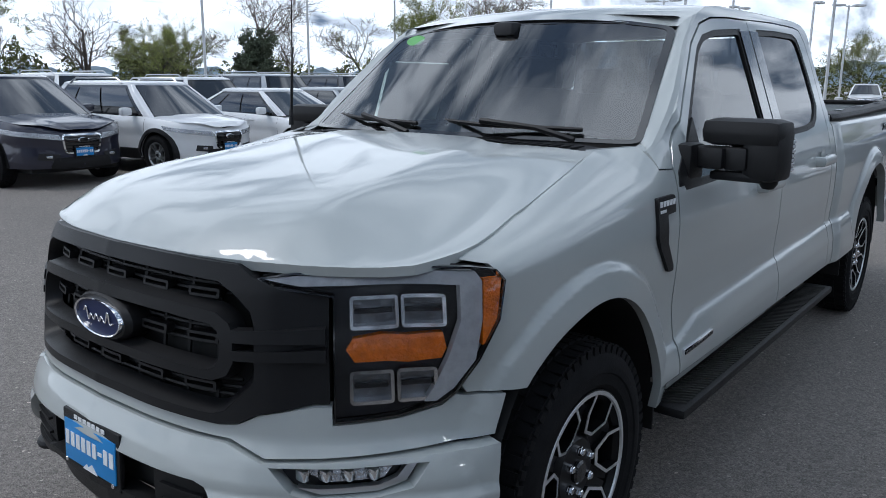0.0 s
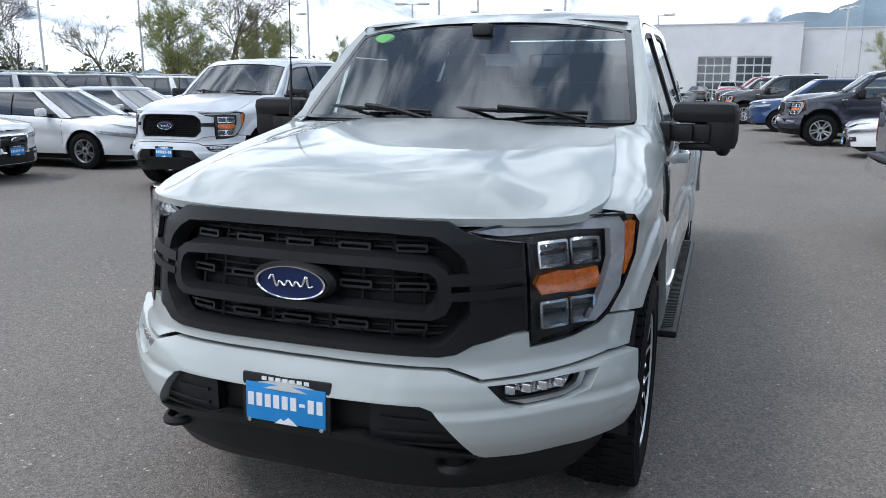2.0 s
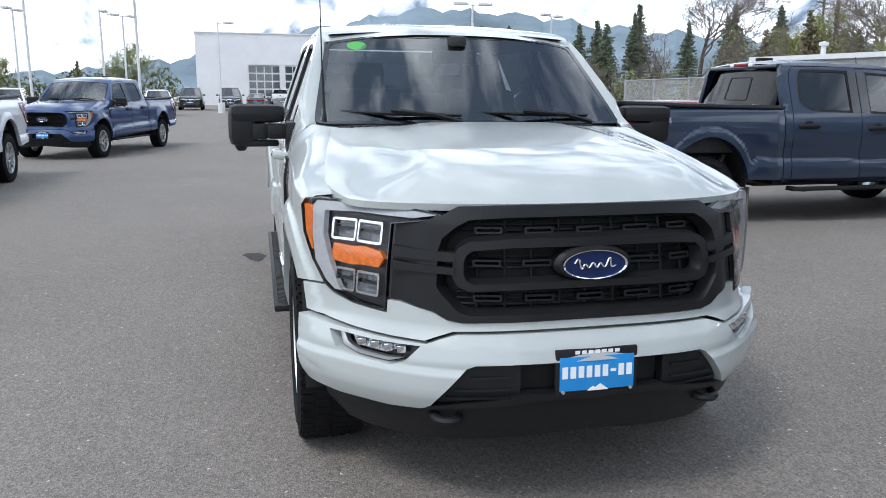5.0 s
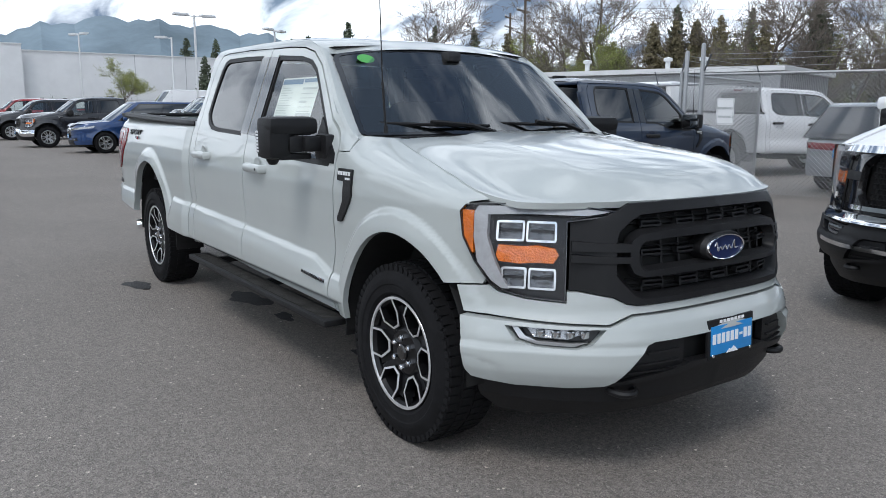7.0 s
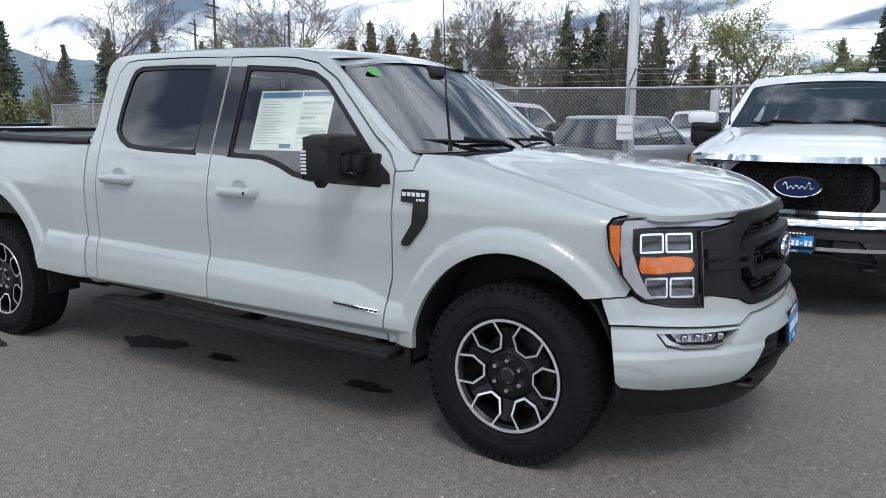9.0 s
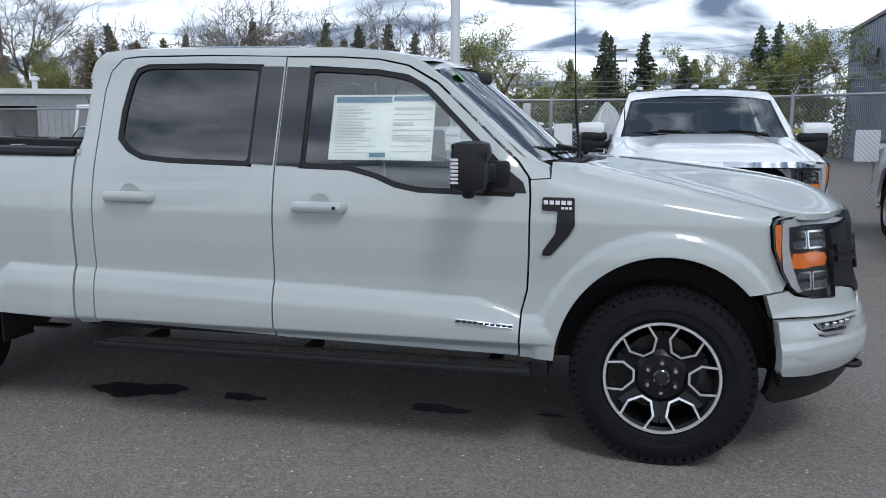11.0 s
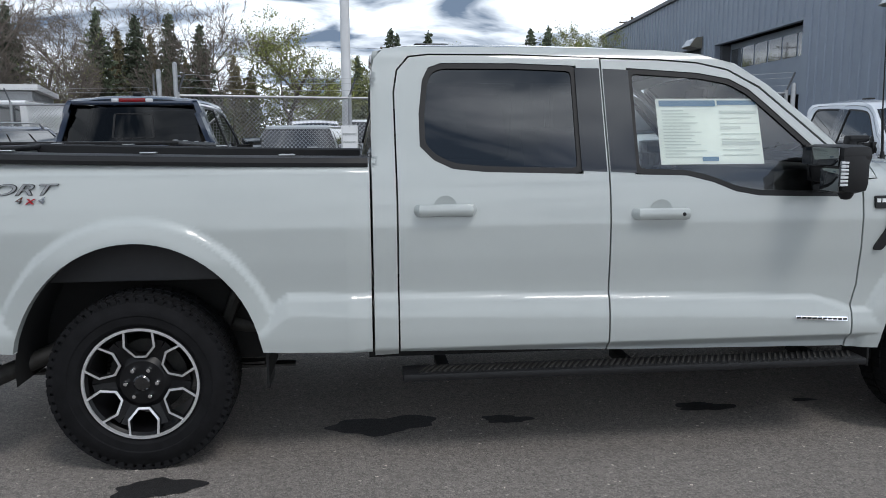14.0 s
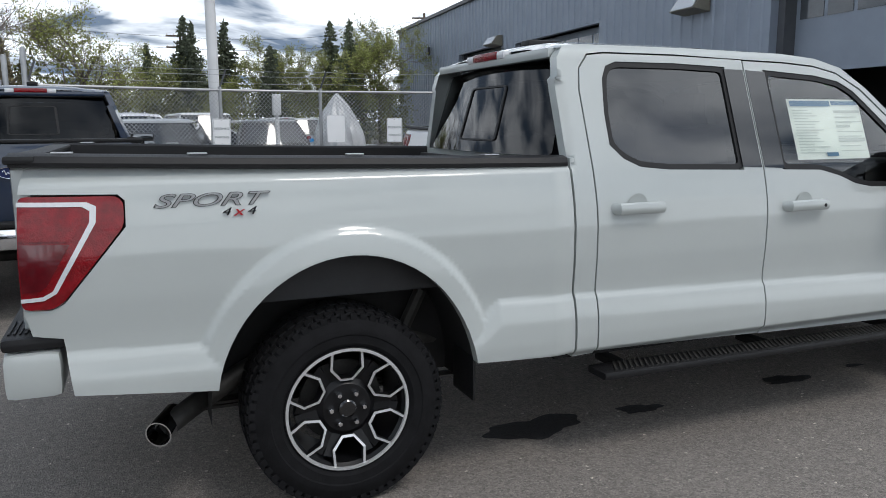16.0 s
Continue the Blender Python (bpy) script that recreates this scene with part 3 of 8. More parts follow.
def wheel_meshes(style):
    """Tyre, rim, face, spokes, cap, nut: meshes about the origin, axis x, outer face to +x."""
    turn = Matrix.Rotation(radians(90), 4, 'Y')
    R, W = TYRE_R, 0.275
    t = Geo().revolve([(0.262, -W / 2 + 0.02), (0.28, -W / 2 + 0.004), (0.33, -W / 2), (0.375, -W / 2 + 0.008), (0.398, -W / 2 + 0.03), (0.405, -W / 2 + 0.06), (0.407, 0), (0.405, W / 2 - 0.06),
                       (0.398, W / 2 - 0.03), (0.375, W / 2 - 0.008), (0.345, W / 2 - 0.001), (0.34, W / 2 + 0.002), (0.318, W / 2 + 0.002), (0.313, W / 2 - 0.002), (0.28, W / 2 - 0.004), (0.262, W / 2 - 0.02)], 64, turn)
    tb = Geo()
    for k in range(60):                   # tread blocks
        a = 2 * math.pi * k / 60
        for h, w, sh in ((-0.098, 0.05, 0.0), (-0.036, 0.055, 0.5), (0.036, 0.055, 0.1), (0.098, 0.05, 0.6)):
            b = a + sh * 2 * math.pi / 60
            rr = R - 0.004 - (0.006 if abs(h) > 0.05 else 0)
            tb.box((h, rr * math.cos(b), rr * math.sin(b)), (w, 0.032, 0.014), 0, Matrix.Rotation(b - math.pi / 2, 3, 'X'))
        b = a + 0.3 * 2 * math.pi / 60
        for sgn in (-1, 1):
            tb.box((sgn * (W / 2 - 0.014), 0.386 * math.cos(b), 0.386 * math.sin(b)), (0.012, 0.026, 0.03), 0, Matrix.Rotation(b - math.pi / 2, 3, 'X'))
    out = {"tyre": mesh("tyre", t, M_RUBBER), "tread": mesh("tread", tb, M_RUBBER, smooth=False)}
    dark = M_WHEELBLACK if style == "sport" else M_ALLOY
    rim = Geo().revolve([(0.255, 0.125), (0.25, 0.118), (0.235, 0.10), (0.225, 0.02), (0.22, -0.11), (0.25, -0.125), (0.262, -0.12), (0.262, 0.125)], 48, turn, close=True)
    out["rim"] = mesh("rim", rim, dark)
    out["brake_disc"] = mesh("brake_disc", Geo().revolve([(0.0, 0.015), (0.09, 0.015), (0.095, -0.005), (0.175, -0.01), (0.175, -0.03)], 32, turn), M_STEEL)
    face = Geo()
    xo = 0.122

    def at(r, a, x):
        return (x, r * math.cos(a), r * math.sin(a))
    if style == "sport":
        ring = Geo().revolve([(0.244, 0.120), (0.246, 0.127), (0.257, 0.127), (0.261, 0.12)], 64, turn)
        sil = ring
        for k in range(6):
            a0 = k * math.pi / 3 + math.pi / 2
            pts = [(0.066, 0.243), (0.070, 0.168), (0.026, 0.116), (-0.026, 0.116), (-0.070, 0.168), (-0.066, 0.243)]
            inn = [(0.056, 0.245), (0.060, 0.172), (0.022, 0.126), (-0.022, 0.126), (-0.060, 0.172), (-0.056, 0.245)]

            def rot(p, x):
                c, s = math.cos(a0), math.sin(a0)
                return (x, p[1] * c - p[0] * s, p[1] * s + p[0] * c)

            def dep(p, sil=True):
                return xo - 0.035 * max(0, (0.20 - p[1]) / 0.12) ** 1.2
            for i in range(5):
                q = [rot(pts[i], dep(pts[i])), rot(pts[i + 1], dep(pts[i + 1])), rot(inn[i + 1], dep(inn[i + 1])), rot(inn[i], dep(inn[i]))]
                lo = [(v[0] - 0.0025, v[1], v[2]) for v in q]
                sil.add(q + lo, [(0, 1, 2, 3), (0, 4, 5, 1), (2, 6, 7, 3), (1, 5, 6, 2), (3, 7, 4, 0)])
                deep = [(v[0] - 0.035, v[1], v[2]) for v in q]
                face.add(lo + deep, [(0, 1, 2, 3), (7, 6, 5, 4)] + [(n, 4 + n, 4 + (n + 1) % 4, (n + 1) % 4) for n in range(4)])
            # black webs that carry the loops to the hub and the neighbours
            for sg in (-1, 1):
                q = [(sg * 0.070, 0.168), (sg * 0.067, 0.200), (sg * 0.105, 0.190), (sg * 0.088, 0.152), (sg * 0.055, 0.095), (sg * 0.026, 0.116)]
                v = [rot(p, dep(p) - 0.020) for p in q]
                lo = [(w[0] - 0.04, w[1], w[2]) for w in v]
                face.add(v + lo, [tuple(range(6)), tuple(range(11, 5, -1))] + [(i, 6 + i, 6 + (i + 1) % 6, (i + 1) % 6) for i in range(6)])
        out["spoke_loop"] = mesh("spoke_loop", sil, M_ALU)
        face.revolve([(0.0, 0.098), (0.10, 0.094), (0.125, 0.075), (0.125, 0.03)], 36, turn)
    else:
        n = 6 if style == "six" else 5
        for k in range(n):
            a0 = 2 * math.pi * k / n + (math.pi / 2)
            for sg in (-1, 1):
                q = [at(0.07, a0 + sg * 0.05, 0.10), at(0.07, a0 + sg * 0.42, 0.10), at(0.245, a0 + sg * 0.27, 0.118), at(0.245, a0 + sg * 0.10, 0.118)]
                lo = [(v[0] - 0.035, v[1], v[2]) for v in q]
                face.add(q + lo, [(0, 1, 2, 3), (7, 6, 5, 4)] + [(i, 4 + i, 4 + (i + 1) % 4, (i + 1) % 4) for i in range(4)])
        face.revolve([(0.243, 0.115), (0.247, 0.124), (0.258, 0.122), (0.26, 0.11)], 48, turn)
        face.revolve([(0.0, 0.108), (0.085, 0.104), (0.095, 0.09), (0.095, 0.03)], 30, turn)
    out["spokes"] = mesh("spokes", face, dark)
    out["centre_cap"] = mesh("centre_cap", Geo().revolve([(0.0, 0.115), (0.03, 0.114), (0.037, 0.108), (0.037, 0.09)], 24, turn), M_GLOSSBLACK)
    out["lug_nut"] = mesh("lug_nut", Geo().revolve([(0.0, 0.026), (0.009, 0.025), (0.0145, 0.016), (0.0145, 0.0)], 6, turn), M_CHROME)
    return out


WHEELS = {}


def add_wheel(parent, x, y, style, z=HUB_Z, scale=1.0, name="wheel"):
    if style not in WHEELS:
        WHEELS[style] = wheel_meshes(style)
    w = new(name)
    w.parent = parent
    s = 1 if x > 0 else -1
    w.matrix_basis = Matrix.Translation((x, y, z)) @ Matrix.Rotation(0 if s > 0 else math.pi, 4, 'Z') @ Matrix.Rotation(radians(0 if y > 3 else 30), 4, 'X') @ Matrix.Scale(scale, 4)
    for n, me in WHEELS[style].items():
        if n == "lug_nut":
            for k in range(6):
                a = k * math.pi / 3
                put(n, me, w, m=Matrix.Translation((0.095, 0.069 * math.cos(a), 0.069 * math.sin(a))))
        else:
            ob = put(n, me, w)
            if n == "tread":
                ob["kind"] = "stuff"
    return w


def oval(parent, m, w, h, name="emblem"):
    """A blue enamel oval in a chrome rim, facing -y."""
    prof = [(0.0, 0.010), (0.90, 0.010)]
    g = Geo().revolve([(0.90, 0.006), (0.91, 0.016), (0.97, 0.018), (1.0, 0.010), (1.0, -0.01)], 40)
    f = Geo().revolve(prof + [(0.905, 0.0)], 40)
    k = m @ Matrix.Rotation(radians(90), 4, 'X') @ Matrix.Diagonal((w / 2, h / 2, 1, 1))
    ob = part(name, f.moved(k), M_EMBLEM, parent, "blue oval emblem with a chrome rim")
    part("rim", g.moved(k), M_CHROME, ob, "chrome rim")
    # flowing stroke in place of the lettering
    st = Geo()
    st.tube(curve([(-0.60, 0.10, 0.013), (-0.50, 0.38, 0.013), (-0.40, -0.30, 0.013), (-0.30, 0.05, 0.013), (-0.18, -0.22, 0.013), (-0.06, 0.12, 0.013), (0.06, -0.22, 0.013), (0.16, 0.08, 0.013), (0.30, -0.20, 0.013), (0.44, 0.42, 0.013), (0.50, -0.18, 0.013), (0.64, -0.10, 0.013)], 6), 0.035, 6)
    st.moved(Matrix.Translation((0, 0, 0.0125)) @ Matrix.Diagonal((1, 1, 0.06, 1)) @ Matrix.Translation((0, 0, -0.013)))
    part("stroke", st.moved(k), M_CHROME, ob, "plain silver stroke")
    return ob


def bars_part(name, boxes, material, parent, label, apart, m=None):
    """Plain bars in place of lettering: each a part where they show well, else joined."""
    geos = [Geo().box(c, q) for c, q in boxes]
    if not apart:
        one = Geo()
        for g in geos:
            one.add(g.v, g.f)
        geos = [one]
    for g in geos:
        part(name, g.moved(m) if m else g, material, parent, label, smooth=False)


def plate(parent, m, tilt=0.0, back=M_PLATE, w=0.305, h=0.165, apart=False):
    """Dealer plate in a black frame, facing -y, centred at m."""
    fr = Geo().box((0, 0.006, 0), (w, 0.016, h), 0.006)
    ob = part("dealer_plate", fr.moved(m), M_PLASTIC, parent, "blue dealer plate in a black frame")
    part("plate_sheet", Geo().box((0, -0.004, -0.004), (w * 0.90, 0.004, h * 0.72), 0.001).moved(m), back, ob, "bright blue plate sheet")
    bars_part("plain_bar", [((-w * 0.39 + i * w * 0.0975, -0.007, 0.002), (w * 0.066, 0.002, h * (0.25 if i != 6 else 0.06))) for i in range(9)], M_WHITETEXT, ob, "white bar", apart, m)
    bars_part("frame_bar", [((-w * 0.24 + i * w * 0.08, -0.004, h * 0.43), (w * 0.055, 0.002, h * 0.07)) for i in range(7)], M_WHITETEXT, ob, "small white bar", apart, m)
    g2 = [(-0.12, -0.40), (-0.05, -0.30), (-0.02, -0.34), (0.04, -0.26), (0.09, -0.33), (0.14, -0.40)]
    part("mountain_shape", Geo().prism([(a * w, b * h) for a, b in g2], lambda a, b, d: (a, -0.008 + d, b), 0.002).moved(m), M_WHITETEXT, ob, "white mountain shape", smooth=False)
    for sx in (-1, 1):
        part("screw", Geo().revolve([(0, 0.002), (0.006, 0.002), (0.007, 0)], 12, m @ Matrix.Translation((sx * w * 0.41, -0.008, -h * 0.40)) @ Matrix.Rotation(radians(90), 4, 'X')), M_CHROME, ob)
    return ob


def screen_at(u, z, d):
    """Windscreen: u across, z up the slope from 0 to 1."""
    y = 1.475 + 0.58 * z + 0.10 * (u / 0.7) ** 2
    zz = 1.365 + 0.492 * z - 0.02 * z * z - 0.012 * (u / 0.7) ** 2 * (0.3 + z)
    return Vector((u, y + d * 0.6, zz - d * 0.75))


def cab_glass(truck, shield, rear):
    """Windscreen, its black band, back window."""
    ws = screen_at
    loop = rounded([(-0.835, 0), (0.835, 0), (0.725, 0.93), (0.5, 0.985), (-0.5, 0.985), (-0.725, 0.93)], 0.06)
    w = sheet_part("windscreen", sheet([loop], ws, 0.1, 0.12, 0.006, eps=0.01), shield, truck, "raked windscreen reflecting clouds")
    band = [loop, grow(loop, -0.028)]
    sheet_part("black_border", sheet(band, lambda u, z, d: ws(u, z, d - 0.002), 0.2, 0.2, 0.006), M_GLOSSBLACK, w)
    w.visible_shadow = False

    def bw(u, z, d):
        return Vector((u, 3.985 + 0.05 * (1 - z) - 0.075 * z - 0.05 * (u / 0.7) ** 2 - d, 1.40 + 0.44 * z))
    lp = rounded([(-0.76, 0), (0.76, 0), (0.68, 1.0), (-0.68, 1.0)], 0.07)
    b = sheet_part("back_window", sheet([lp], bw, 0.12, 0.15, 0.006, eps=0.01), rear, truck, "dark tinted back window")
    sl = rounded([(-0.24, 0.14), (0.24, 0.14), (0.22, 0.80), (-0.22, 0.80)], 0.05)
    sheet_part("sliding_pane_frame", sheet([sl, grow(sl, -0.022)], lambda u, z, d: bw(u, z, d - 0.006), 0.2, 0.2, 0.012), M_PLASTIC, b)
    return w


def pickup(m, body, style, label, group="", detail=2, wheel="sport", name="pickup_truck"):
    """A crew-cab pickup. style: sport (dark grille), mesh (painted grille surround)."""
    du, dz = (0.032, 0.0125) if detail > 1.5 else (0.12, 0.06) if detail == 1 else (0.06, 0.03)
    true = 0.0 if detail == 1 else 0.006
    T = thing(name, m, label, "pickup truck", group)
    black_trim = M_PLASTIC
    out_n = lambda c: Vector((c.x, 0, 0.05))
    nose_n = lambda c: Vector((c.x * 0.6, -1, 0.1))

    def side_panel(nm, loop, s, holes=(), mt=None, extra=0.0, thick=0.03, parent=None, lab="", step=1.0, fine=1.0):
        loops = mirror_loops([to_u(loop)] + [to_u(h) for h in holes], s)
        return sheet_part(nm, sheet(loops, on_side(extra), du * step * fine, dz * step, thick, out_n, eps=true), mt or body, parent or T, lab)

    for s in (-1, 1):
        # front wing: round the headlamp, over the arch
        arch = ellipse_arc(*ARCH[0][:4], 3, 136, 24)
        top = [(y, hood_line(y)) for y in (0.56, 0.7, 0.85, 1.0, 1.2, 1.4)]
        loop = [(1.515, 0.46), (1.668, 0.462), (1.659, 0.68), (1.634, 0.78), (1.629, 0.95), (1.629, 1.217), (1.635, 1.28), (1.545, 1.285), (1.545, 1.36), (1.40, 1.352)] + top[::-1][1:]
        loop += [(0.52, 1.142), (0.585, 1.132), (0.607, 1.10), (0.594, 1.0), (0.545, 0.90), (0.50, 0.842), (0.52, 0.81), (0.60, 0.808)] + arch[::-1] + [(1.505, 0.52)]
        side_panel("front_wing", loop, s, fine=0.6)
        d1 = side_panel("front_door", DOOR_F, s, [grow(WIN_F, 0.018)])
        d2 = side_panel("rear_door", DOOR_R, s, [grow(WIN_R, 0.018)])
        side_panel("cab_side", CAB, s, thick=0.06)
        for d, wl, gm in ((d1, WIN_F, M_SIDEGLASS), (d2, WIN_R, M_TINT)):
            wl = rounded(wl, 0.03, 2)
            side_panel("window", wl, s, mt=gm, extra=-0.012, thick=0.0, parent=d, step=2).visible_shadow = False
            side_panel("window_seal", grow(wl, 0.02), s, [grow(wl, -0.008)], M_PLASTIC, -0.004, 0.02, d, step=2)
        side_panel("pillar_trim", [(2.735 + 0.01, 1.325), (2.868, 1.332), (2.868, 1.812), (2.745, 1.806)], s, mt=M_GLOSSBLACK, extra=0.003, thick=0.01, parent=d1, lab="gloss black pillar trim", step=2)
        side_panel("pillar_trim", [(2.886, 1.332), (3.005, 1.338), (3.005, 1.815), (2.886, 1.813)], s, mt=M_GLOSSBLACK, extra=0.003, thick=0.01, parent=d2, lab="gloss black pillar trim", step=2)
        # handles
        for d, y0, z0 in ((d1, 2.635, 1.138), (d2, 3.645, 1.168)):
            xs = on_plan(uy(y0), z0, side_out(uy(y0), z0)).x * s
            h = Geo()
            h.tube([(xs - s * 0.01, y0 - 0.125, z0), (xs + s * 0.03, y0 - 0.115, z0), (xs + s * 0.036, y0, z0 + 0.002), (xs + s * 0.03, y0 + 0.115, z0), (xs - s * 0.01, y0 + 0.125, z0)], 0.022, 10)
            h.v = [(p[0], p[1], z0 + (p[2] - z0) * 1.25) for p in h.v]
            part("door_handle", h, body if style != "mesh" else M_PLASTIC, d)
            cup = Geo().revolve([(0.0, 0.0), (0.04, 0.0015), (0.05, 0.004), (0.054, 0.0045)], 24, Matrix.Translation((xs - s * 0.003, y0, z0 + 0.012)) @ Matrix.Rotation(radians(90 * s), 4, 'Y'))
            part("handle_recess", cup, body, d)
            if d is d1:
                part("keyhole", Geo().revolve([(0, 0.003), (0.008, 0.003), (0.009, 0)], 12, Matrix.Translation((xs + s * 0.052, y0 - 0.09, z0)) @ Matrix.Rotation(radians(90 * s), 4, 'Y')), M_PLASTIC, d)
        # mirror sail and mirror
        side_panel("mirror_sail", [(1.652, 1.222), (1.85, 1.226), (1.90, 1.30), (1.90, 1.45), (1.74, 1.325), (1.668, 1.27)], s, mt=M_PLASTIC, extra=0.004, thick=0.012, parent=d1, step=2)
        tilt = Matrix.Rotation(radians(-6 * s), 3, 'Z')
        mir = Geo().box((s * 1.11, 1.875, 1.405), (0.285, 0.16, 0.095), 0.04, tilt).box((s * 1.185, 1.872, 1.34), (0.14, 0.15, 0.205), 0.045, tilt)
        mo = part("wing_mirror", mir, M_PLASTIC, T, "large black plastic towing mirror")
        if style == "heavy":
            part("mirror_cap", Geo().box((s * 1.14, 1.87, 1.49), (0.29, 0.15, 0.12), 0.045), body, mo, "white mirror cap")
        part("mirror_lip", Geo().box((s * 1.10, 1.865, 1.252), (0.19, 0.10, 0.034), 0.014, tilt), M_PLASTIC, mo)
        part("mirror_arm", Geo().box((s * 0.985, 1.835, 1.315), (0.165, 0.105, 0.078), 0.018, tilt), M_PLASTIC, mo)
        part("mirror_slider", Geo().box((s * 1.10, 1.855, 1.315), (0.085, 0.115, 0.082), 0.014, tilt), M_PLASTIC, mo)
        part("mirror_foot", Geo().box((s * 0.935, 1.80, 1.30), (0.07, 0.14, 0.13), 0.025), M_PLASTIC, mo)
        part("mirror_camera", Geo().revolve([(0, -0.026), (0.02, -0.022), (0.032, -0.004), (0.036, 0.03)], 14, Matrix.Translation((s * 1.195, 1.875, 1.235))), M_PLASTIC, mo)
        part("mirror_glass", Geo().box((s * 1.115, 1.956, 1.40), (0.24, 0.006, 0.08), 0.003, tilt), M_MIRROR, mo)
        part("mirror_glass", Geo().box((s * 1.185, 1.949, 1.30), (0.12, 0.006, 0.10), 0.003, tilt), M_MIRROR, mo)
        sl = part("side_lamp", Geo().box((s * 1.246, 1.925, 1.328), (0.014, 0.036, 0.115), 0.004), M_CELL, mo, "clear side lamp")
        for k in range(7 if detail > 1.5 else 0):
            part("lamp_rib", Geo().box((s * 1.253, 1.925, 1.28 + 0.016 * k), (0.008, 0.034, 0.011), 0.003), M_LENSWHITE, sl)
        # load bed side
        arch2 = ellipse_arc(*ARCH[1][:4], 168, 12, 28)
        bed = [(3.984, 0.525), (3.984, 1.378), (4.6, 1.387), (5.3, 1.402), (6.145, 1.424), (6.15, 1.32), (5.83, 1.312), (5.808, 1.29), (5.81, 1.20), (6.02, 0.945), (6.06, 0.925), (6.15, 0.925), (6.13, 0.835), (6.035, 0.82), (6.01, 0.622), (5.53, 0.575)] + arch2[::-1] + [(4.47, 0.548)]
        side_panel("bed_side", bed, s, thick=0.05, fine=0.6)
        # tail lamp
        tl = rounded([(5.835, 1.307), (6.148, 1.313), (6.15, 0.93), (6.06, 0.93), (6.025, 0.948), (5.815, 1.205), (5.813, 1.285)], 0.025, 3)
        lamp = side_panel("tail_lamp", tl, s, mt=M_REDLENS, extra=0.008, thick=0.03, lab="red tail lamp with a white C-shaped band", step=1.2)
        c_out = [(6.15, 1.296), (5.93, 1.290), (5.90, 1.275), (5.905, 1.22), (6.04, 0.985), (6.08, 0.962), (6.15, 0.957)]
        c_in = [(6.15, 0.970), (6.085, 0.975), (6.052, 0.993), (5.925, 1.222), (5.922, 1.26), (5.945, 1.275), (6.15, 1.281)]
        side_panel("light_band", c_out + c_in, s, mt=M_LENSWHITE, extra=0.0115, thick=0.004, parent=lamp)
        side_panel("inner_lens", [(6.145, 1.265), (5.955, 1.262), (5.945, 1.25), (5.95, 1.222), (5.985, 1.16), (6.145, 1.165)], s, mt=M_REDLENS, extra=0.0125, thick=0.004, parent=lamp, lab="bright red lens")
        side_panel("dark_lens", [(6.145, 1.155), (5.99, 1.15), (6.07, 1.01), (6.09, 0.995), (6.145, 0.99)], s, mt=M_DARKRED, extra=0.0105, thick=0.004, parent=lamp, lab="dark red lens")
        # bed rail cap
        rail = Geo()
        ys = [3.99 + (6.165 - 3.99) * i / 24 for i in range(25)]
        rp = [(0.0, -0.018), (0.012, -0.014), (0.014, 0.0), (0.002, 0.022), (-0.03, 0.03), (-0.085, 0.03), (-0.10, 0.02), (-0.10, -0.04)]
        for y in ys:
            zt = lerp(y, [3.98, 4.6, 5.3, 6.15], [1.38, 1.389, 1.404, 1.428])
            xo = on_plan(uy(y), 1.37, side_out(uy(y), 1.37)).x + 0.004
            rail.v += [(s * (xo + a), y, zt + b) for a, b in rp]
        k = len(rp)
        rail.f += [(i * k + j, i * k + j + 1, (i + 1) * k + j + 1, (i + 1) * k + j) for i in range(24) for j in range(k - 1)] + [tuple(range(k)), tuple(24 * k + j for j in range(k))]
        rl = part("bed_rail", rail, M_PLASTIC, T, "black plastic bed rail cap")
        for y in (4.35, 4.95, 5.55, 6.0):
            part("stake_cap", Geo().box((s * 0.885, y, lerp(y, [3.98, 6.15], [1.412, 1.46])), (0.035, 0.07, 0.006), 0.002), M_ALLOY, rl)
        # wheel housings, mud flaps, running board
        for (cy, cz, a0, b0, *_), depth in zip(ARCH, (0.30, 0.34)):
            g = Geo()
            n = 24
            for i in range(n + 1):
                t = radians(-4 + 188 * i / n)
                for dx in (-0.02, -0.03 - depth):
                    g.v.append((s * (0.985 + dx), cy + (a0 + 0.012) * math.cos(t), cz + (b0 + 0.012) * math.sin(t)))
            g.f += [(2 * i, 2 * i + 1, 2 * i + 3, 2 * i + 2) for i in range(n)]
            g.f.append(tuple(2 * i + 1 for i in range(n + 1)))
            part("wheel_housing", g, M_DARK, T)
        part("mud_flap", Geo().box((s * 0.86, 4.462, 0.46), (0.22, 0.012, 0.20), 0.003), M_PLASTIC, T)
        part("mud_flap", Geo().box((s * 0.87, 1.545, 0.43), (0.2, 0.012, 0.14), 0.003), M_PLASTIC, T)
        st = Geo().box((s * 0.985, 2.73, 0.412), (0.15, 2.24, 0.036), 0.012)
        sb = part("running_board", st, M_PLASTIC, T, "black ribbed running board")
        if detail > 1:
            tread = Geo()
            for i in range(73):
                y0 = 1.66 + i * 0.029
                tread.box((s * 0.985, y0, 0.432), (0.115, 0.011, 0.007), 0, Matrix.Rotation(radians(28 * s * (1 if i % 2 else 1)), 3, 'Z'))
            part("tread_ribs", tread, M_STEEL, sb)
        for y in (1.8, 2.75, 3.65):
            part("board_bracket", Geo().box((s * 0.86, y, 0.40), (0.3, 0.06, 0.04), 0.008), M_DARK, sb)
        for y, nm in ((FRONT_Y, "front"), (REAR_Y, "rear")):
            add_wheel(T, s * 0.852, y, wheel)
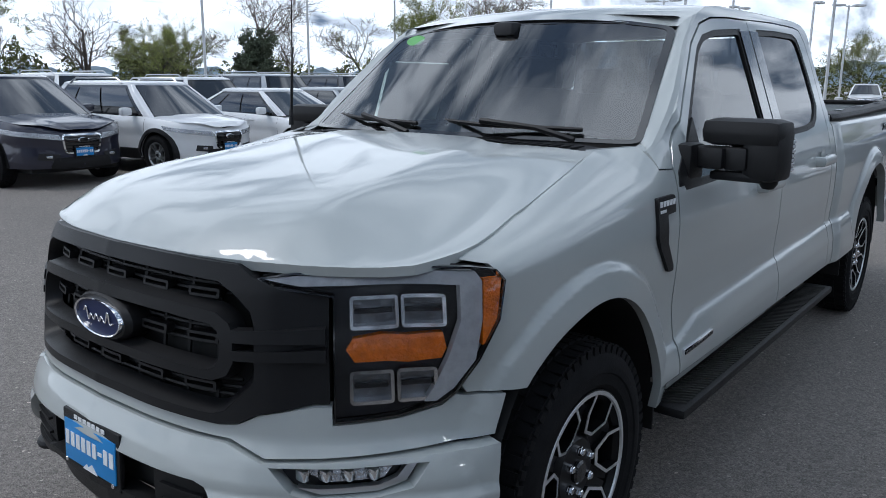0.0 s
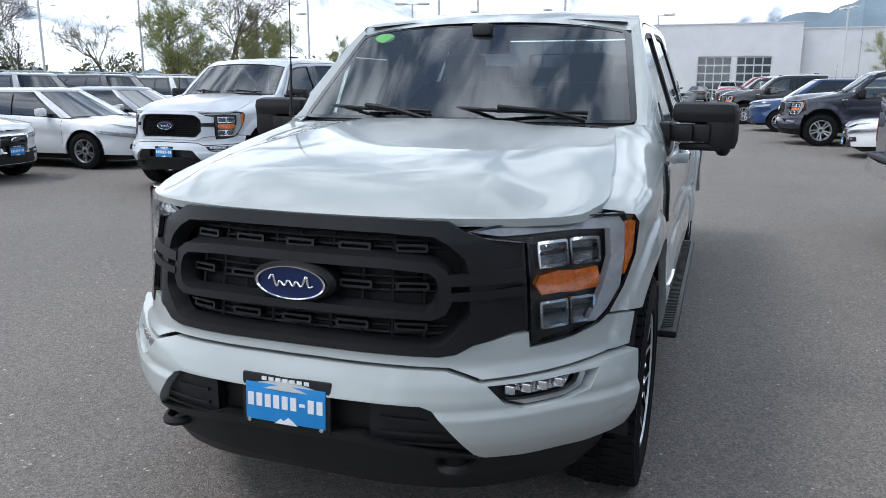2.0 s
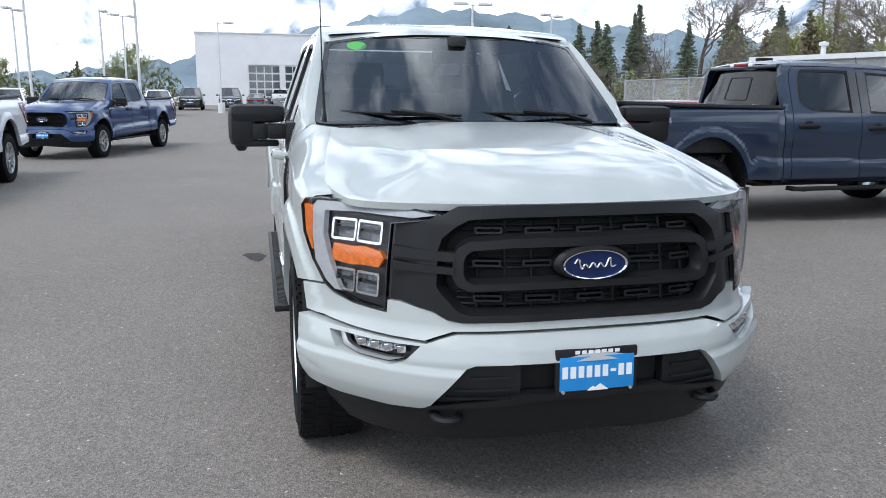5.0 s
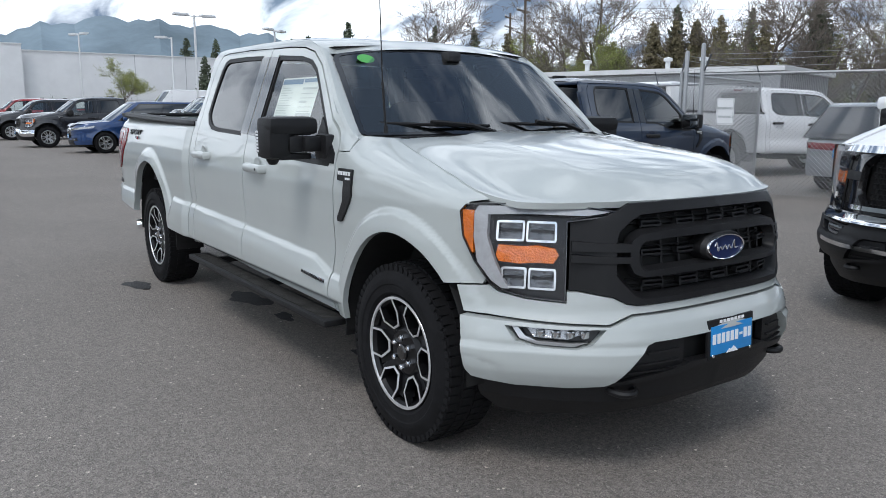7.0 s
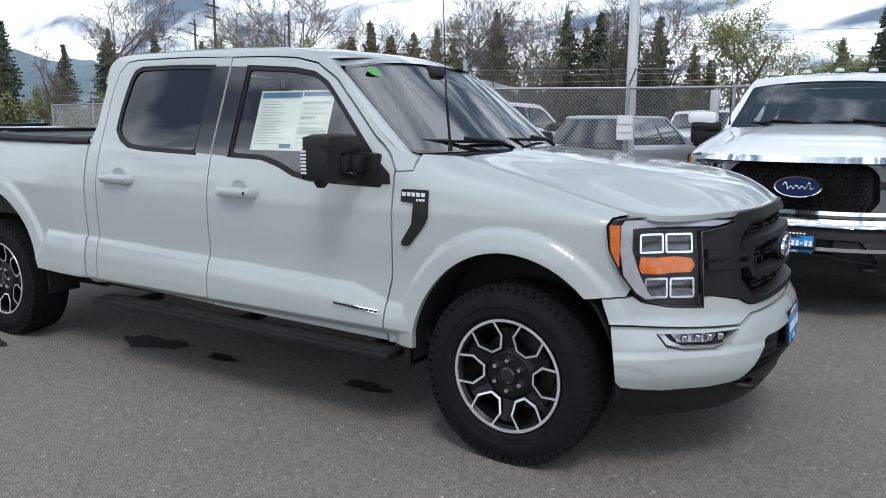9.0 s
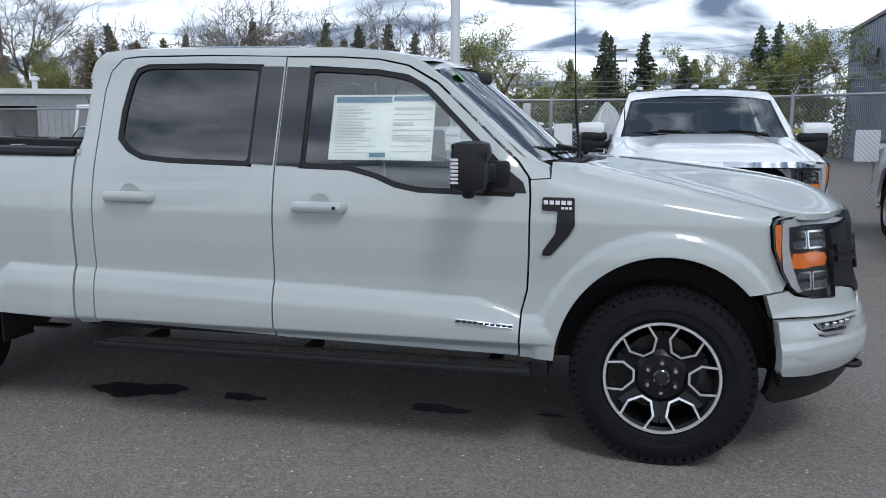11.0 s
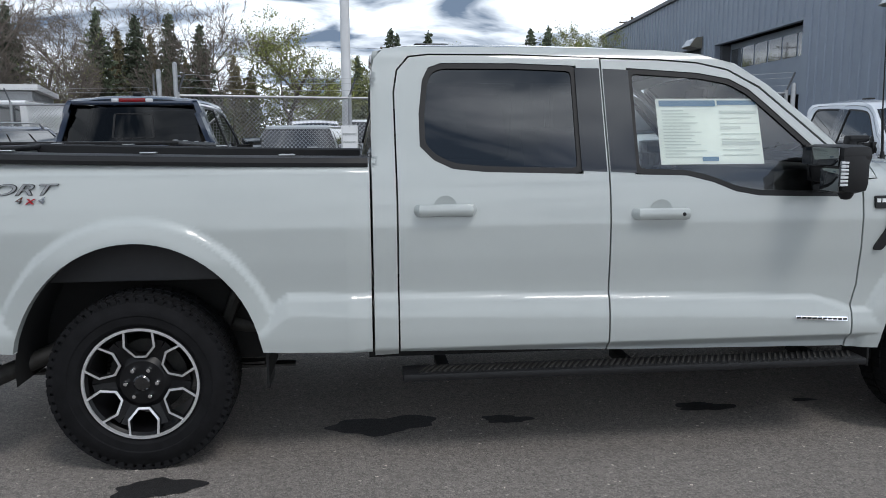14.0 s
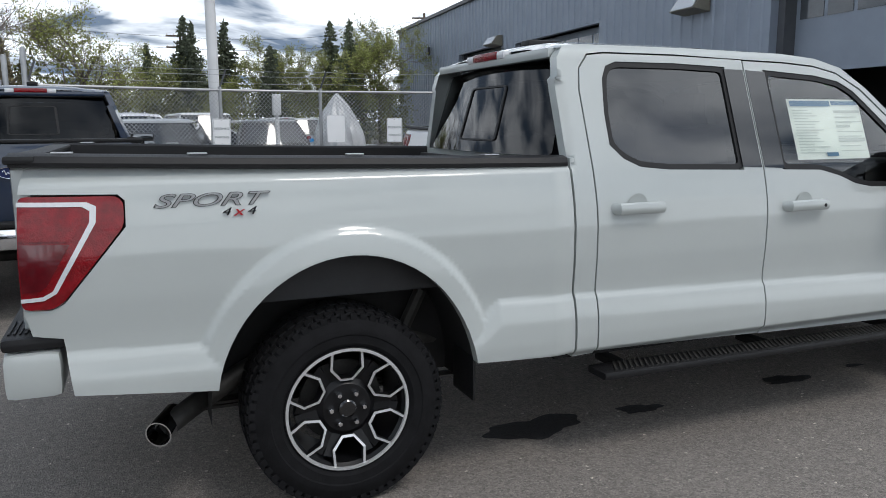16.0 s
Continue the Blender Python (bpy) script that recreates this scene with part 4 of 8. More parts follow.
        # badges on the wing
        bl = [(1.578, 1.206), (1.436, 1.206), (1.432, 1.08), (1.455, 1.04), (1.535, 0.945), (1.575, 0.945), (1.572, 0.965), (1.515, 1.05), (1.508, 1.145), (1.578, 1.148)]
        vent = side_panel("wing_vent", rounded(bl, 0.008, 2), s, mt=M_PLASTIC, extra=0.012, thick=0.02, lab="black side vent badge")
        spots = [(1.562 - i * 0.026, 1.184, 0.019, 0.018) for i in range(5)] + [(1.487 - i * 0.017, 1.160, 0.012, 0.010) for i in range(3)]
        bars_part("plain_bar", [((s * on_plan(uy(y0), z0, side_out(uy(y0), z0) + 0.0125).x, y0, z0), (0.003, a, b)) for y0, z0, a, b in spots], M_WHITETEXT, vent, "white bar", detail > 1.5)
        if style == "sport":
            pl = side_panel("door_badge", [(1.695, 0.606), (1.965, 0.622), (1.963, 0.640), (1.696, 0.625)], s, mt=M_CHROME, extra=0.009, thick=0.01, parent=d1, lab="slim chrome door badge")
            spots = [(1.71 + i * 0.0265, 0.6145 + i * 0.0017) for i in range(10)]
            bars_part("plain_bar", [((s * on_plan(uy(y0), z0, side_out(uy(y0), z0) + 0.0095).x, y0, z0), (0.003, 0.02, 0.009)) for y0, z0 in spots], M_PLASTIC, pl, "black bar", detail > 1.5)
            # bed side lettering
            ang = 90 * s
            xs = (on_plan(uy(5.53), 1.28, side_out(uy(5.53), 1.28)).x + 0.004) * s
            x4 = (on_plan(uy(5.425), 1.228, side_out(uy(5.425), 1.228)).x + 0.006) * s
            mm = Matrix.Translation((xs, 5.53, 1.280)) @ Matrix.Rotation(radians(ang), 4, 'Z') @ Matrix.Rotation(radians(90), 4, 'X')
            text_part("badge_lettering", "SPORT", 0.068, M_SMOKE, T, mm, "dark edge of the word badge", 0.003, shear=0.4, widen=1.88, bold=0.0012)
            text_part("badge_lettering", "SPORT", 0.068, M_ALLOY, T, mm @ Matrix.Translation((0, 0, 0.004)), "silver word badge", 0.002, shear=0.4, widen=1.88, bold=-0.0004)
            m2 = Matrix.Translation((x4, 5.425 if s < 0 else 5.62, 1.237)) @ Matrix.Rotation(radians(ang), 4, 'Z') @ Matrix.Rotation(radians(90), 4, 'X')
            text_part("badge_lettering", "4", 0.042, M_CHROME, T, m2 @ Matrix.Translation((-0.045, 0, 0)), "", 0.004, shear=0.3, widen=1.5)
            text_part("badge_lettering", "x", 0.052, M_REDBADGE, T, m2, "red x of the badge", 0.004, shear=0.3, widen=1.4)
            text_part("badge_lettering", "4", 0.042, M_CHROME, T, m2 @ Matrix.Translation((0.045, 0, 0)), "", 0.004, shear=0.3, widen=1.5)

    # bonnet, cowl, roof
    hl = []
    xs = [-0.80 + 1.6 * i / 32 for i in range(33)]
    front = [(x, ux_front(x)) for x in xs]
    sidep = [(on_plan(uy(y), hood_line(y), side_out(uy(y), hood_line(y))).x - 0.007, y) for y in (0.56, 0.62, 0.7, 0.8, 0.9, 1.0, 1.1, 1.2, 1.3, 1.385)]
    loop = front + sidep + [(0.62, 1.395), (0.52, 1.36), (0.40, 1.30), (0.30, 1.345), (0, 1.352), (-0.30, 1.345), (-0.40, 1.30), (-0.52, 1.36), (-0.62, 1.395)] + [(-a, b) for a, b in sidep[::-1]]

    def hood_at(x, y, d):
        w = sstep(0.50, 0.86, abs(x))
        z = hood_z(x, y) * (1 - w) + w * (hood_line(y) + 0.002)
        return Vector((x, y + d * 0.3 * sstep(0.5, 0.3, y), z - d))
    sheet_part("bonnet", sheet([loop], hood_at, du, du * 0.6, 0.025, lambda c: Vector((0, 0, 1)), eps=0.012), body, T, "sculpted bonnet in body colour")
    cw = [(-0.79, 1.36), (-0.4, 1.28), (0.4, 1.28), (0.79, 1.36), (0.79, 1.50), (0.6, 1.545), (0, 1.50), (-0.6, 1.545), (-0.79, 1.50)]
    co = sheet_part("cowl_panel", sheet([cw], lambda x, y, d: Vector((x, y, 1.345 + 0.12 * (y - 1.36) - 0.015 * (abs(x) / 0.8) ** 2 - d)), 0.15, 0.1, 0.02), M_PLASTIC, T, "black plastic cowl below the windscreen")
    if detail > 1:
        sl = Geo()
        for i in range(34):
            x0 = -0.66 + i * 0.04
            sl.box((x0, 1.43 + 0.05 * (x0 / 0.7) ** 2, 1.358 - 0.01 * (x0 / 0.8) ** 2), (0.012, 0.09, 0.008), 0.002)
        part("cowl_slats", sl, M_PLASTIC, co)
    for x0, x1 in ((-0.70, -0.10), (-0.02, 0.62)):          # wipers
        w = Geo()
        w.tube([(x0 + 0.0, 1.56 + 0.10 * (x0 / 0.7) ** 2, 1.42), (x0 + 0.25, 1.495 + 0.05 * (x0 / 0.7) ** 2, 1.412), (x1, 1.50 + 0.1 * (x1 / 0.7) ** 2, 1.405)], 0.009, 6)
        w.tube([(x1, 1.44 + 0.1 * (x1 / 0.7) ** 2, 1.372), (x1 - 0.15, 1.46 + 0.05 * (x1 / 0.7) ** 2, 1.41), (x0 + 0.25, 1.49 + 0.06 * (x0 / 0.7) ** 2, 1.428)], 0.012, 6)
        part("wiper", w, M_PLASTIC, T)

    def roof_at(u, v):
        q = abs(2 * u - 1)
        yc = 2.042 + v * (3.93 - 2.042)
        y = yc + 0.10 * q ** 2 * sstep(2.5, 2.03, yc)
        edge = lerp(y, [2.10, 2.25, 2.38, 2.6, 3.2, 3.8, 3.91, 3.95], [1.768, 1.851, 1.886, 1.906, 1.916, 1.916, 1.906, 1.88])
        x = (2 * u - 1) * (1.0 + side_out(uy(y), edge) + 0.001)
        c = lerp(yc, [2.042, 2.2, 2.5, 2.9, 3.4, 3.7, 3.85, 3.93], [1.838, 1.893, 1.930, 1.958, 1.972, 1.968, 1.952, 1.915])
        rib = 0.005 * (sstep(0.62, 0.66, q) - sstep(0.74, 0.78, q)) * sstep(2.3, 2.6, y)
        return (x, y, edge + (c - edge) * (1 - q ** 2.6) - rib)
    part("roof", Geo().grid(roof_at, 30, 30), body, T, fix=True)
    # rear header with brake lamp, aerial fin
    part("high_brake_lamp", Geo().box((0, 3.945, 1.905), (0.30, 0.05, 0.045), 0.012), M_REDLENS, T, "red high brake lamp between white lenses")
    for sx in (-1, 1):
        part("cargo_lamp", Geo().box((sx * 0.19, 3.943, 1.903), (0.085, 0.05, 0.042), 0.012), M_LENSWHITE, T)
    part("roof_header", Geo().box((0, 3.935, 1.875), (1.36, 0.05, 0.05), 0.015), body, T)
    fin = Geo().box((0, 3.62, 1.985), (0.10, 0.20, 0.04), 0.015)
    part("roof_aerial", fin, M_PLASTIC, T)
    cab_glass(T, M_SHIELD, M_BACKGLASS)
    edge_yz = [(1.55, 1.338), (1.60, 1.352), (1.66, 1.375), (1.755, 1.46), (1.85, 1.545), (1.965, 1.647), (2.08, 1.75), (2.165, 1.80), (2.25, 1.85)]
    for s in (-1, 1):
        pil = Geo()
        n = len(edge_yz)
        for i, (y, z) in enumerate(edge_yz):
            a = on_plan(s * uy(y), z, side_out(uy(y), z))
            t = i / (n - 1)
            b = screen_at(s * lerp(t, [0, 1], [0.835, 0.725]), lerp(t, [0, 0.12, 1], [0.0, 0.02, 0.965]), 0.004)
            for w in (0.0, 0.33, 0.67, 1.0):
                p = a.lerp(b, w)
                bow = 0.012 * math.sin(math.pi * w)
                pil.v.append((p.x + s * bow, p.y - bow, p.z + bow * 0.5))
        pil.f += [(i * 4 + j, i * 4 + j + 1, i * 4 + j + 5, i * 4 + j + 4) for i in range(n - 1) for j in range(3)]
        part("windscreen_pillar", pil, body, T)
    # cab back wall below the window, bed floor, front wall, tailgate
    part("cab_back", Geo().box((0, 3.965, 0.95), (1.84, 0.02, 0.9), 0.005), body, T)
    liner = part("bed_liner", Geo().box((0, 5.06, 0.87), (1.72, 2.1, 0.03)), M_CABIN, T, "black lined load bed")
    part("front_panel", Geo().box((0, 4.02, 1.12), (1.74, 0.03, 0.5), 0.005), M_CABIN, liner)
    for s in (-1, 1):
        part("side_panel", Geo().box((s * 0.865, 5.06, 1.12), (0.02, 2.1, 0.52)), M_CABIN, liner)
    tg = Geo().box((0, 6.135, 1.12), (1.73, 0.07, 0.60), 0.02)
    tgo = part("tailgate", tg, body, T)
    part("tailgate_cap", Geo().box((0, 6.13, 1.435), (1.88, 0.10, 0.03), 0.012), M_PLASTIC, tgo)
    oval(tgo, Matrix.Translation((0, 6.175, 1.20)) @ Matrix.Rotation(math.pi, 4, 'Z'), 0.23, 0.095)
    # rear bumper
    rb = Geo()
    rb.grid(lambda a, b: ((2 * a - 1) * 0.985, 6.225 - 0.03 * (2 * a - 1) ** 2 - 0.10 * sstep(0.93, 1.0, abs(2 * a - 1)), 0.61 + 0.165 * b), 24, 4)
    rb.grid(lambda a, b: ((1 if a > 0.5 else -1) * 0.985, 6.055 + 0.07 * (abs(a - 0.5) * 2), 0.61 + 0.165 * b), 3, 2)
    rbm = part("rear_bumper", Geo().box((0, 6.14, 0.693), (1.98, 0.19, 0.168), 0.035), body if style == "sport" else M_CHROME, T, "rear bumper with a black step pad")
    part("step_pad", Geo().box((0, 6.13, 0.805), (1.95, 0.21, 0.05), 0.02), M_PLASTIC, rbm)
    pad = Geo()
    for i in range(10):
        for sx in (-1, 1):
            pad.box((sx * 0.82, 6.05 + i * 0.018, 0.833), (0.2, 0.008, 0.006), 0)
    part("step_ribs", pad, M_PLASTIC, rbm)
    # underbody
    un = Geo()
    for sx in (-1, 1):
        un.box((sx * 0.45, 3.1, 0.52), (0.10, 5.6, 0.16), 0.01)
    un.tube([(-0.8, REAR_Y, HUB_Z), (0.8, REAR_Y, HUB_Z)], 0.06, 10)
    un.revolve([(0.0, -0.16), (0.12, -0.1), (0.16, 0), (0.12, 0.1), (0, 0.16)], 16, Matrix.Translation((0, REAR_Y, HUB_Z)))
    un.tube([(-0.8, FRONT_Y, HUB_Z), (0.8, FRONT_Y, HUB_Z)], 0.05, 10)
    for sx in (-1, 1):
        for k in range(3):
            un.box((sx * 0.58, REAR_Y, 0.36 + 0.018 * k), (0.07, 1.3 - 0.3 * k, 0.012), 0)
        un.tube([(sx * 0.62, REAR_Y - 0.25, 0.40), (sx * 0.70, REAR_Y - 0.42, 0.82)], 0.03, 8)
        un.tube([(sx * 0.62, FRONT_Y, 0.38), (sx * 0.6, FRONT_Y, 0.85)], 0.045, 8)
    un.box((0.1, 3.0, 0.42), (0.7, 1.6, 0.12), 0.03)
    part("chassis", un, M_STEEL, T)
    fl = Geo().box((0, 2.75, 0.50), (1.72, 2.5, 0.08), 0).box((0, 0.95, 0.72), (0.98, 1.2, 0.5), 0.02).box((0, 5.05, 0.80), (1.10, 2.0, 0.10), 0)
    part("floor_pan", fl, M_DARK, T)
    ex = Geo()
    pp = curve([(-0.55, 4.3, 0.50), (-0.62, 4.9, 0.62), (-0.66, 5.3, 0.56), (-0.78, 5.56, 0.47), (-0.90, 5.72, 0.415)], 8)
    ex.tube([tuple(p) for p in pp], 0.042, 14, cap=False)
    exo = part("exhaust_pipe", ex, M_STEEL, T)
    d = Vector((-0.90, 0.42, -0.12)).normalized()
    tip = Matrix.Translation((-0.90, 5.725, 0.415)) @ d.to_track_quat('Z', 'Y').to_matrix().to_4x4()
    part("exhaust_tip", Geo().revolve([(0.046, -0.10), (0.05, 0.02), (0.05, 0.06), (0.045, 0.06), (0.043, -0.08)], 24, tip), M_CHROME, exo, "chrome exhaust tip")
    aer = Geo().tube([(-0.795, 1.43, 1.375), (-0.795, 1.43, 1.41)], [0.012, 0.009], 8).tube([(-0.795, 1.43, 1.40), (-0.80, 1.45, 1.62)], 0.0065, 6).tube([(-0.80, 1.45, 1.62), (-0.803, 1.47, 2.14)], [0.0035, 0.002], 6)
    part("radio_aerial", aer, M_PLASTIC, T)

    front_end(T, body, style, detail, du, dz)
    if detail > 1.5:
        cabin(T)
    return T


def cabin(T):
    """Seats, dash, wheel, headlining."""
    g = Geo()
    for x in (-0.40, 0.40):
        s = Geo().box((x, 2.55, 0.88), (0.52, 0.55, 0.16), 0.06).box((x, 2.86, 1.22), (0.50, 0.14, 0.66), 0.06, Matrix.Rotation(radians(-12), 3, 'X'))
        so = part("front_seat", s, M_SEAT, T)
        part("headrest", Geo().box((x, 2.94, 1.62), (0.27, 0.10, 0.19), 0.05), M_SEAT, so)
    r = Geo().box((0, 3.42, 0.88), (1.45, 0.5, 0.16), 0.05).box((0, 3.72, 1.20), (1.45, 0.14, 0.62), 0.05, Matrix.Rotation(radians(-10), 3, 'X'))
    ro = part("rear_bench", r, M_SEAT, T)
    for x in (-0.45, 0.45):
        part("headrest", Geo().box((x, 3.80, 1.58), (0.27, 0.09, 0.17), 0.04), M_SEAT, ro)
    part("dashboard", Geo().box((0, 1.76, 1.17), (1.62, 0.50, 0.34), 0.08).box((0, 2.35, 0.9), (0.30, 0.9, 0.3), 0.04), M_CABIN, T)
    sw = Geo().revolve([(0.185 + 0.016 * math.cos(k), 0.016 * math.sin(k)) for k in (2 * math.pi * i / 8 for i in range(8))], 32, Matrix.Translation((0.40, 2.12, 1.19)) @ Matrix.Rotation(radians(-65), 4, 'X'), close=True)
    sw.box((0.40, 2.10, 1.185), (0.16, 0.05, 0.12), 0.03).tube([(0.40, 2.08, 1.18), (0.40, 1.9, 1.10)], 0.03, 8)
    part("steering_wheel", sw, M_CABIN, T)
    mr = Geo().box((0, 2.06, 1.72), (0.26, 0.03, 0.075), 0.015).box((0, 2.02, 1.80), (0.10, 0.12, 0.06), 0.02)
    part("rear_view_mirror", mr, M_CABIN, T)
    part("headlining", Geo().grid(lambda a, b: ((2 * a - 1) * 0.70, 2.15 + 1.72 * b, 1.865 - 0.03 * (2 * a - 1) ** 2), 6, 6), M_CABIN, T)


def front_end(T, body, style, detail, du, dz):
    """Bumper, fascia, grille, headlamps."""
    nose_n = lambda c: Vector((c.x * 0.6, -1, 0.1))

    def nose_panel(nm, loops, mt, extra=0.0, thick=0.03, parent=None, lab="", fn=None, step=1.0):
        fn = fn or side_out
        return sheet_part(nm, sheet(loops, lambda u, z, d: on_plan(u, z, fn(u, z) + extra - d), du * step, dz * step, thick, nose_n, eps=0.0 if detail == 1 else 0.006), mt, parent or T, lab)

    def both(half):
        """A half outline from the centre outward and back, doubled by its mirror image."""
        return half + [(-a, b) for a, b in half[::-1] if abs(a) > 1e-6]
    U = ux
    sport = style == "sport"
    # bumper bar
    fog = [(U(0.600), 0.664), (U(0.645), 0.604), (U(0.69), 0.588), (U(0.80), 0.592), (U(0.848), 0.610), (U(0.872), 0.668), (U(0.75), 0.662)]
    top = [(0.0, 0.716), (U(0.30), 0.712), (U(0.49), 0.706), (U(0.545), 0.688), (U(0.585), 0.672), (U(0.70), 0.674), (U(0.90), 0.684), (uy(0.572), 0.690)]
    bot = [(uy(0.562), 0.60), (uy(0.548), 0.47), (uy(0.53), 0.445), (U(0.85), 0.425), (U(0.70), 0.425), (U(0.60), 0.436), (U(0.57), 0.45), (U(0.45), 0.60), (U(0.42), 0.612), (U(0.254), 0.617), (0.0, 0.619)]
    outer = both(top + bot)
    bump_out = lambda u, z: side_out(u, z) + 0.032 * sstep(0.28, 0.50, _on(abs(u))[1]) + 0.012 * sstep(0.60, 0.57, z) * sstep(0.44, 0.5, z)
    bp = nose_panel("front_bumper", [outer, fog, [(-a, b) for a, b in fog]], {"chrome": M_CHROME, "heavy": M_PLASTIC}.get(style, body), 0.006, 0.05, fn=bump_out, lab="front bumper with fog lamp pockets and black inlets")
    for s in (-1, 1):
        nose_panel("fog_pocket", [[(s * a, b) for a, b in grow(fog, 0.012)]], M_SMOKE, -0.045, 0.01, bp)
        fl = [(U(0.64), 0.655), (U(0.715), 0.618), (U(0.81), 0.622), (U(0.832), 0.660)]
        fo = nose_panel("fog_lamp", [[(s * a, b) for a, b in fl]], M_LAMP, -0.028, 0.02, bp, "clear fog lamp")
        for i in range(4 if detail > 1 else 0):
            p = on_plan(s * U(0.665 + 0.042 * i), 0.64, nose_out(0.64) - 0.016)
            part("lamp_cell", Geo().box(p, (0.032, 0.02, 0.028), 0.005), M_CELLRIM, fo)
        tr = [(U(0.655), 0.612), (U(0.70), 0.594), (U(0.80), 0.598), (U(0.842), 0.616), (U(0.864), 0.662), (U(0.850), 0.662), (U(0.83), 0.628), (U(0.80), 0.612), (U(0.70), 0.608)]
        nose_panel("fog_bezel", [[(s * a, b) for a, b in tr]], M_ALLOY, -0.012, 0.02, bp)
        inl = [(U(0.268), 0.606), (U(0.425), 0.602), (U(0.45), 0.590), (U(0.56), 0.470), (U(0.545), 0.462), (U(0.268), 0.500)]
        io = nose_panel("air_inlet", [[(s * a, b) for a, b in rounded(inl, 0.012, 2)]], M_PLASTIC, -0.015, 0.03, bp, "black inlet blank")
        for z0, xa, xb in ((0.574, 0.30, 0.44), (0.530, 0.30, 0.49), (0.498, 0.30, 0.52)):
            nose_panel("inlet_rib", [[(s * U(xa), z0), (s * U(xb), z0 - 0.008), (s * U(xb), z0 - 0.016), (s * U(xa), z0 - 0.008)]], M_PLASTIC, -0.003, 0.012, io)
        hk = Geo().tube([tuple(p) for p in curve([(s * 0.45, 0.22, 0.41), (s * 0.46, 0.115, 0.405), (s * 0.50, 0.085, 0.405), (s * 0.54, 0.115, 0.405), (s * 0.55, 0.22, 0.41)], 6)], 0.016, 8)
        part("tow_hook", hk, M_PLASTIC, bp)
    # recess and lower trim
    nose_panel("centre_inlet", [both([(0.0, 0.61), (U(0.27), 0.61), (U(0.27), 0.50), (0.0, 0.495)])], M_DARK, -0.06, 0.01, bp, step=2)
    nose_panel("bumper_lip", [both([(0.0, 0.508), (U(0.25), 0.510), (U(0.29), 0.498), (U(0.575), 0.452), (U(0.585), 0.436), (U(0.30), 0.468), (U(0.24), 0.484), (0.0, 0.484)])], M_PLASTIC, 0.008, 0.05, bp)
    val_out = lambda u, z: lerp(z, [0.24, 0.36, 0.47], [-0.14, -0.06, -0.035])
    nose_panel("valance", [both([(0.0, 0.49), (U(0.5), 0.47), (U(0.62), 0.44), (U(0.9), 0.44), (uy(0.54), 0.45), (uy(0.545), 0.33), (uy(0.47), 0.27), (U(0.6), 0.29), (0.0, 0.33)])], M_PLASTIC, 0.0, 0.04, bp, fn=val_out, lab="black lower valance")
    plate(bp, Matrix.Translation((0, 0.005, 0.578)) @ Matrix.Rotation(radians(-3), 4, 'X'), apart=detail > 1.5)
    # gap strip and fascia above the bumper
    nose_panel("bumper_gap", [both([(0.0, 0.735), (U(0.50), 0.722), (U(0.585), 0.690), (U(0.90), 0.70), (uy(0.575), 0.706), (uy(0.572), 0.672), (U(0.90), 0.665), (U(0.585), 0.655), (U(0.50), 0.69), (0.0, 0.70)])], M_DARK, -0.03, 0.02, bp)
    arch_f = ellipse_arc(*ARCH[0][:4], 150, 139, 4)
    lower = [(0.0, 0.727), (U(0.30), 0.723), (U(0.50), 0.716), (U(0.555), 0.697), (U(0.59), 0.682), (U(0.70), 0.684), (U(0.90), 0.694), (uy(0.578), 0.700)]
    upper = [(uy(0.612), 0.80), (uy(0.52), 0.803), (uy(0.49), 0.81), (uy(0.455), 0.785), (U(0.84), 0.765), (U(0.722), 0.755), (U(0.722), 0.80), (U(0.685), 0.800), (U(0.572), 0.778), (U(0.52), 0.752), (U(0.47), 0.745), (U(0.3), 0.750), (0.0, 0.755)]
    nose_panel("front_fascia", [both(lower + upper)], M_GLOSSBLACK if style == "heavy" else body, 0.004, 0.04, lab="body-colour band under the grille and lamps")
    # grille
    g_out = [(0.0, 1.145), (U(0.30), 1.143), (U(0.50), 1.136), (U(0.545), 1.112), (U(0.63), 1.082), (U(0.717), 1.062), (U(0.717), 0.805), (U(0.69), 0.806), (U(0.572), 0.784), (U(0.52), 0.758), (U(0.47), 0.750), (U(0.3), 0.755), (0.0, 0.760)]
    g_in = [(0.0, 1.106), (U(0.30), 1.104), (U(0.455), 1.095), (U(0.50), 1.072), (U(0.55), 1.03), (U(0.562), 0.99), (U(0.562), 0.865), (U(0.545), 0.845), (U(0.485), 0.785), (U(0.45), 0.774), (U(0.3), 0.779), (0.0, 0.784)]
    gm = M_MAGNETIC if sport else M_GLOSSBLACK if style == "heavy" else body
    gout = lambda u, z: nose_out(z) + 0.012 - 0.02 * sstep(0.60, 0.70, lerp(abs(u), _pu, _px))
    gr = nose_panel("grille", [both(g_out), both(g_in)], gm, 0.0, 0.05, fn=gout, lab="dark satin grille surround" if sport else "grille surround in body colour")
    def chamfer(nm, loop, inset, front, back, mt, parent):
        """A sloping wall from the edge of an opening down into it."""
        a, b = loop, grow(loop, inset)
        n = len(a)
        g = Geo()
        for q, deep in ((a, front), (b, back)):
            g.v += [tuple(on_plan(u, z, gout(u, z) + deep)) for u, z in q]
        g.f = [(i, (i + 1) % n, n + (i + 1) % n, n + i) for i in range(n)]
        return part(nm, g, mt, parent)

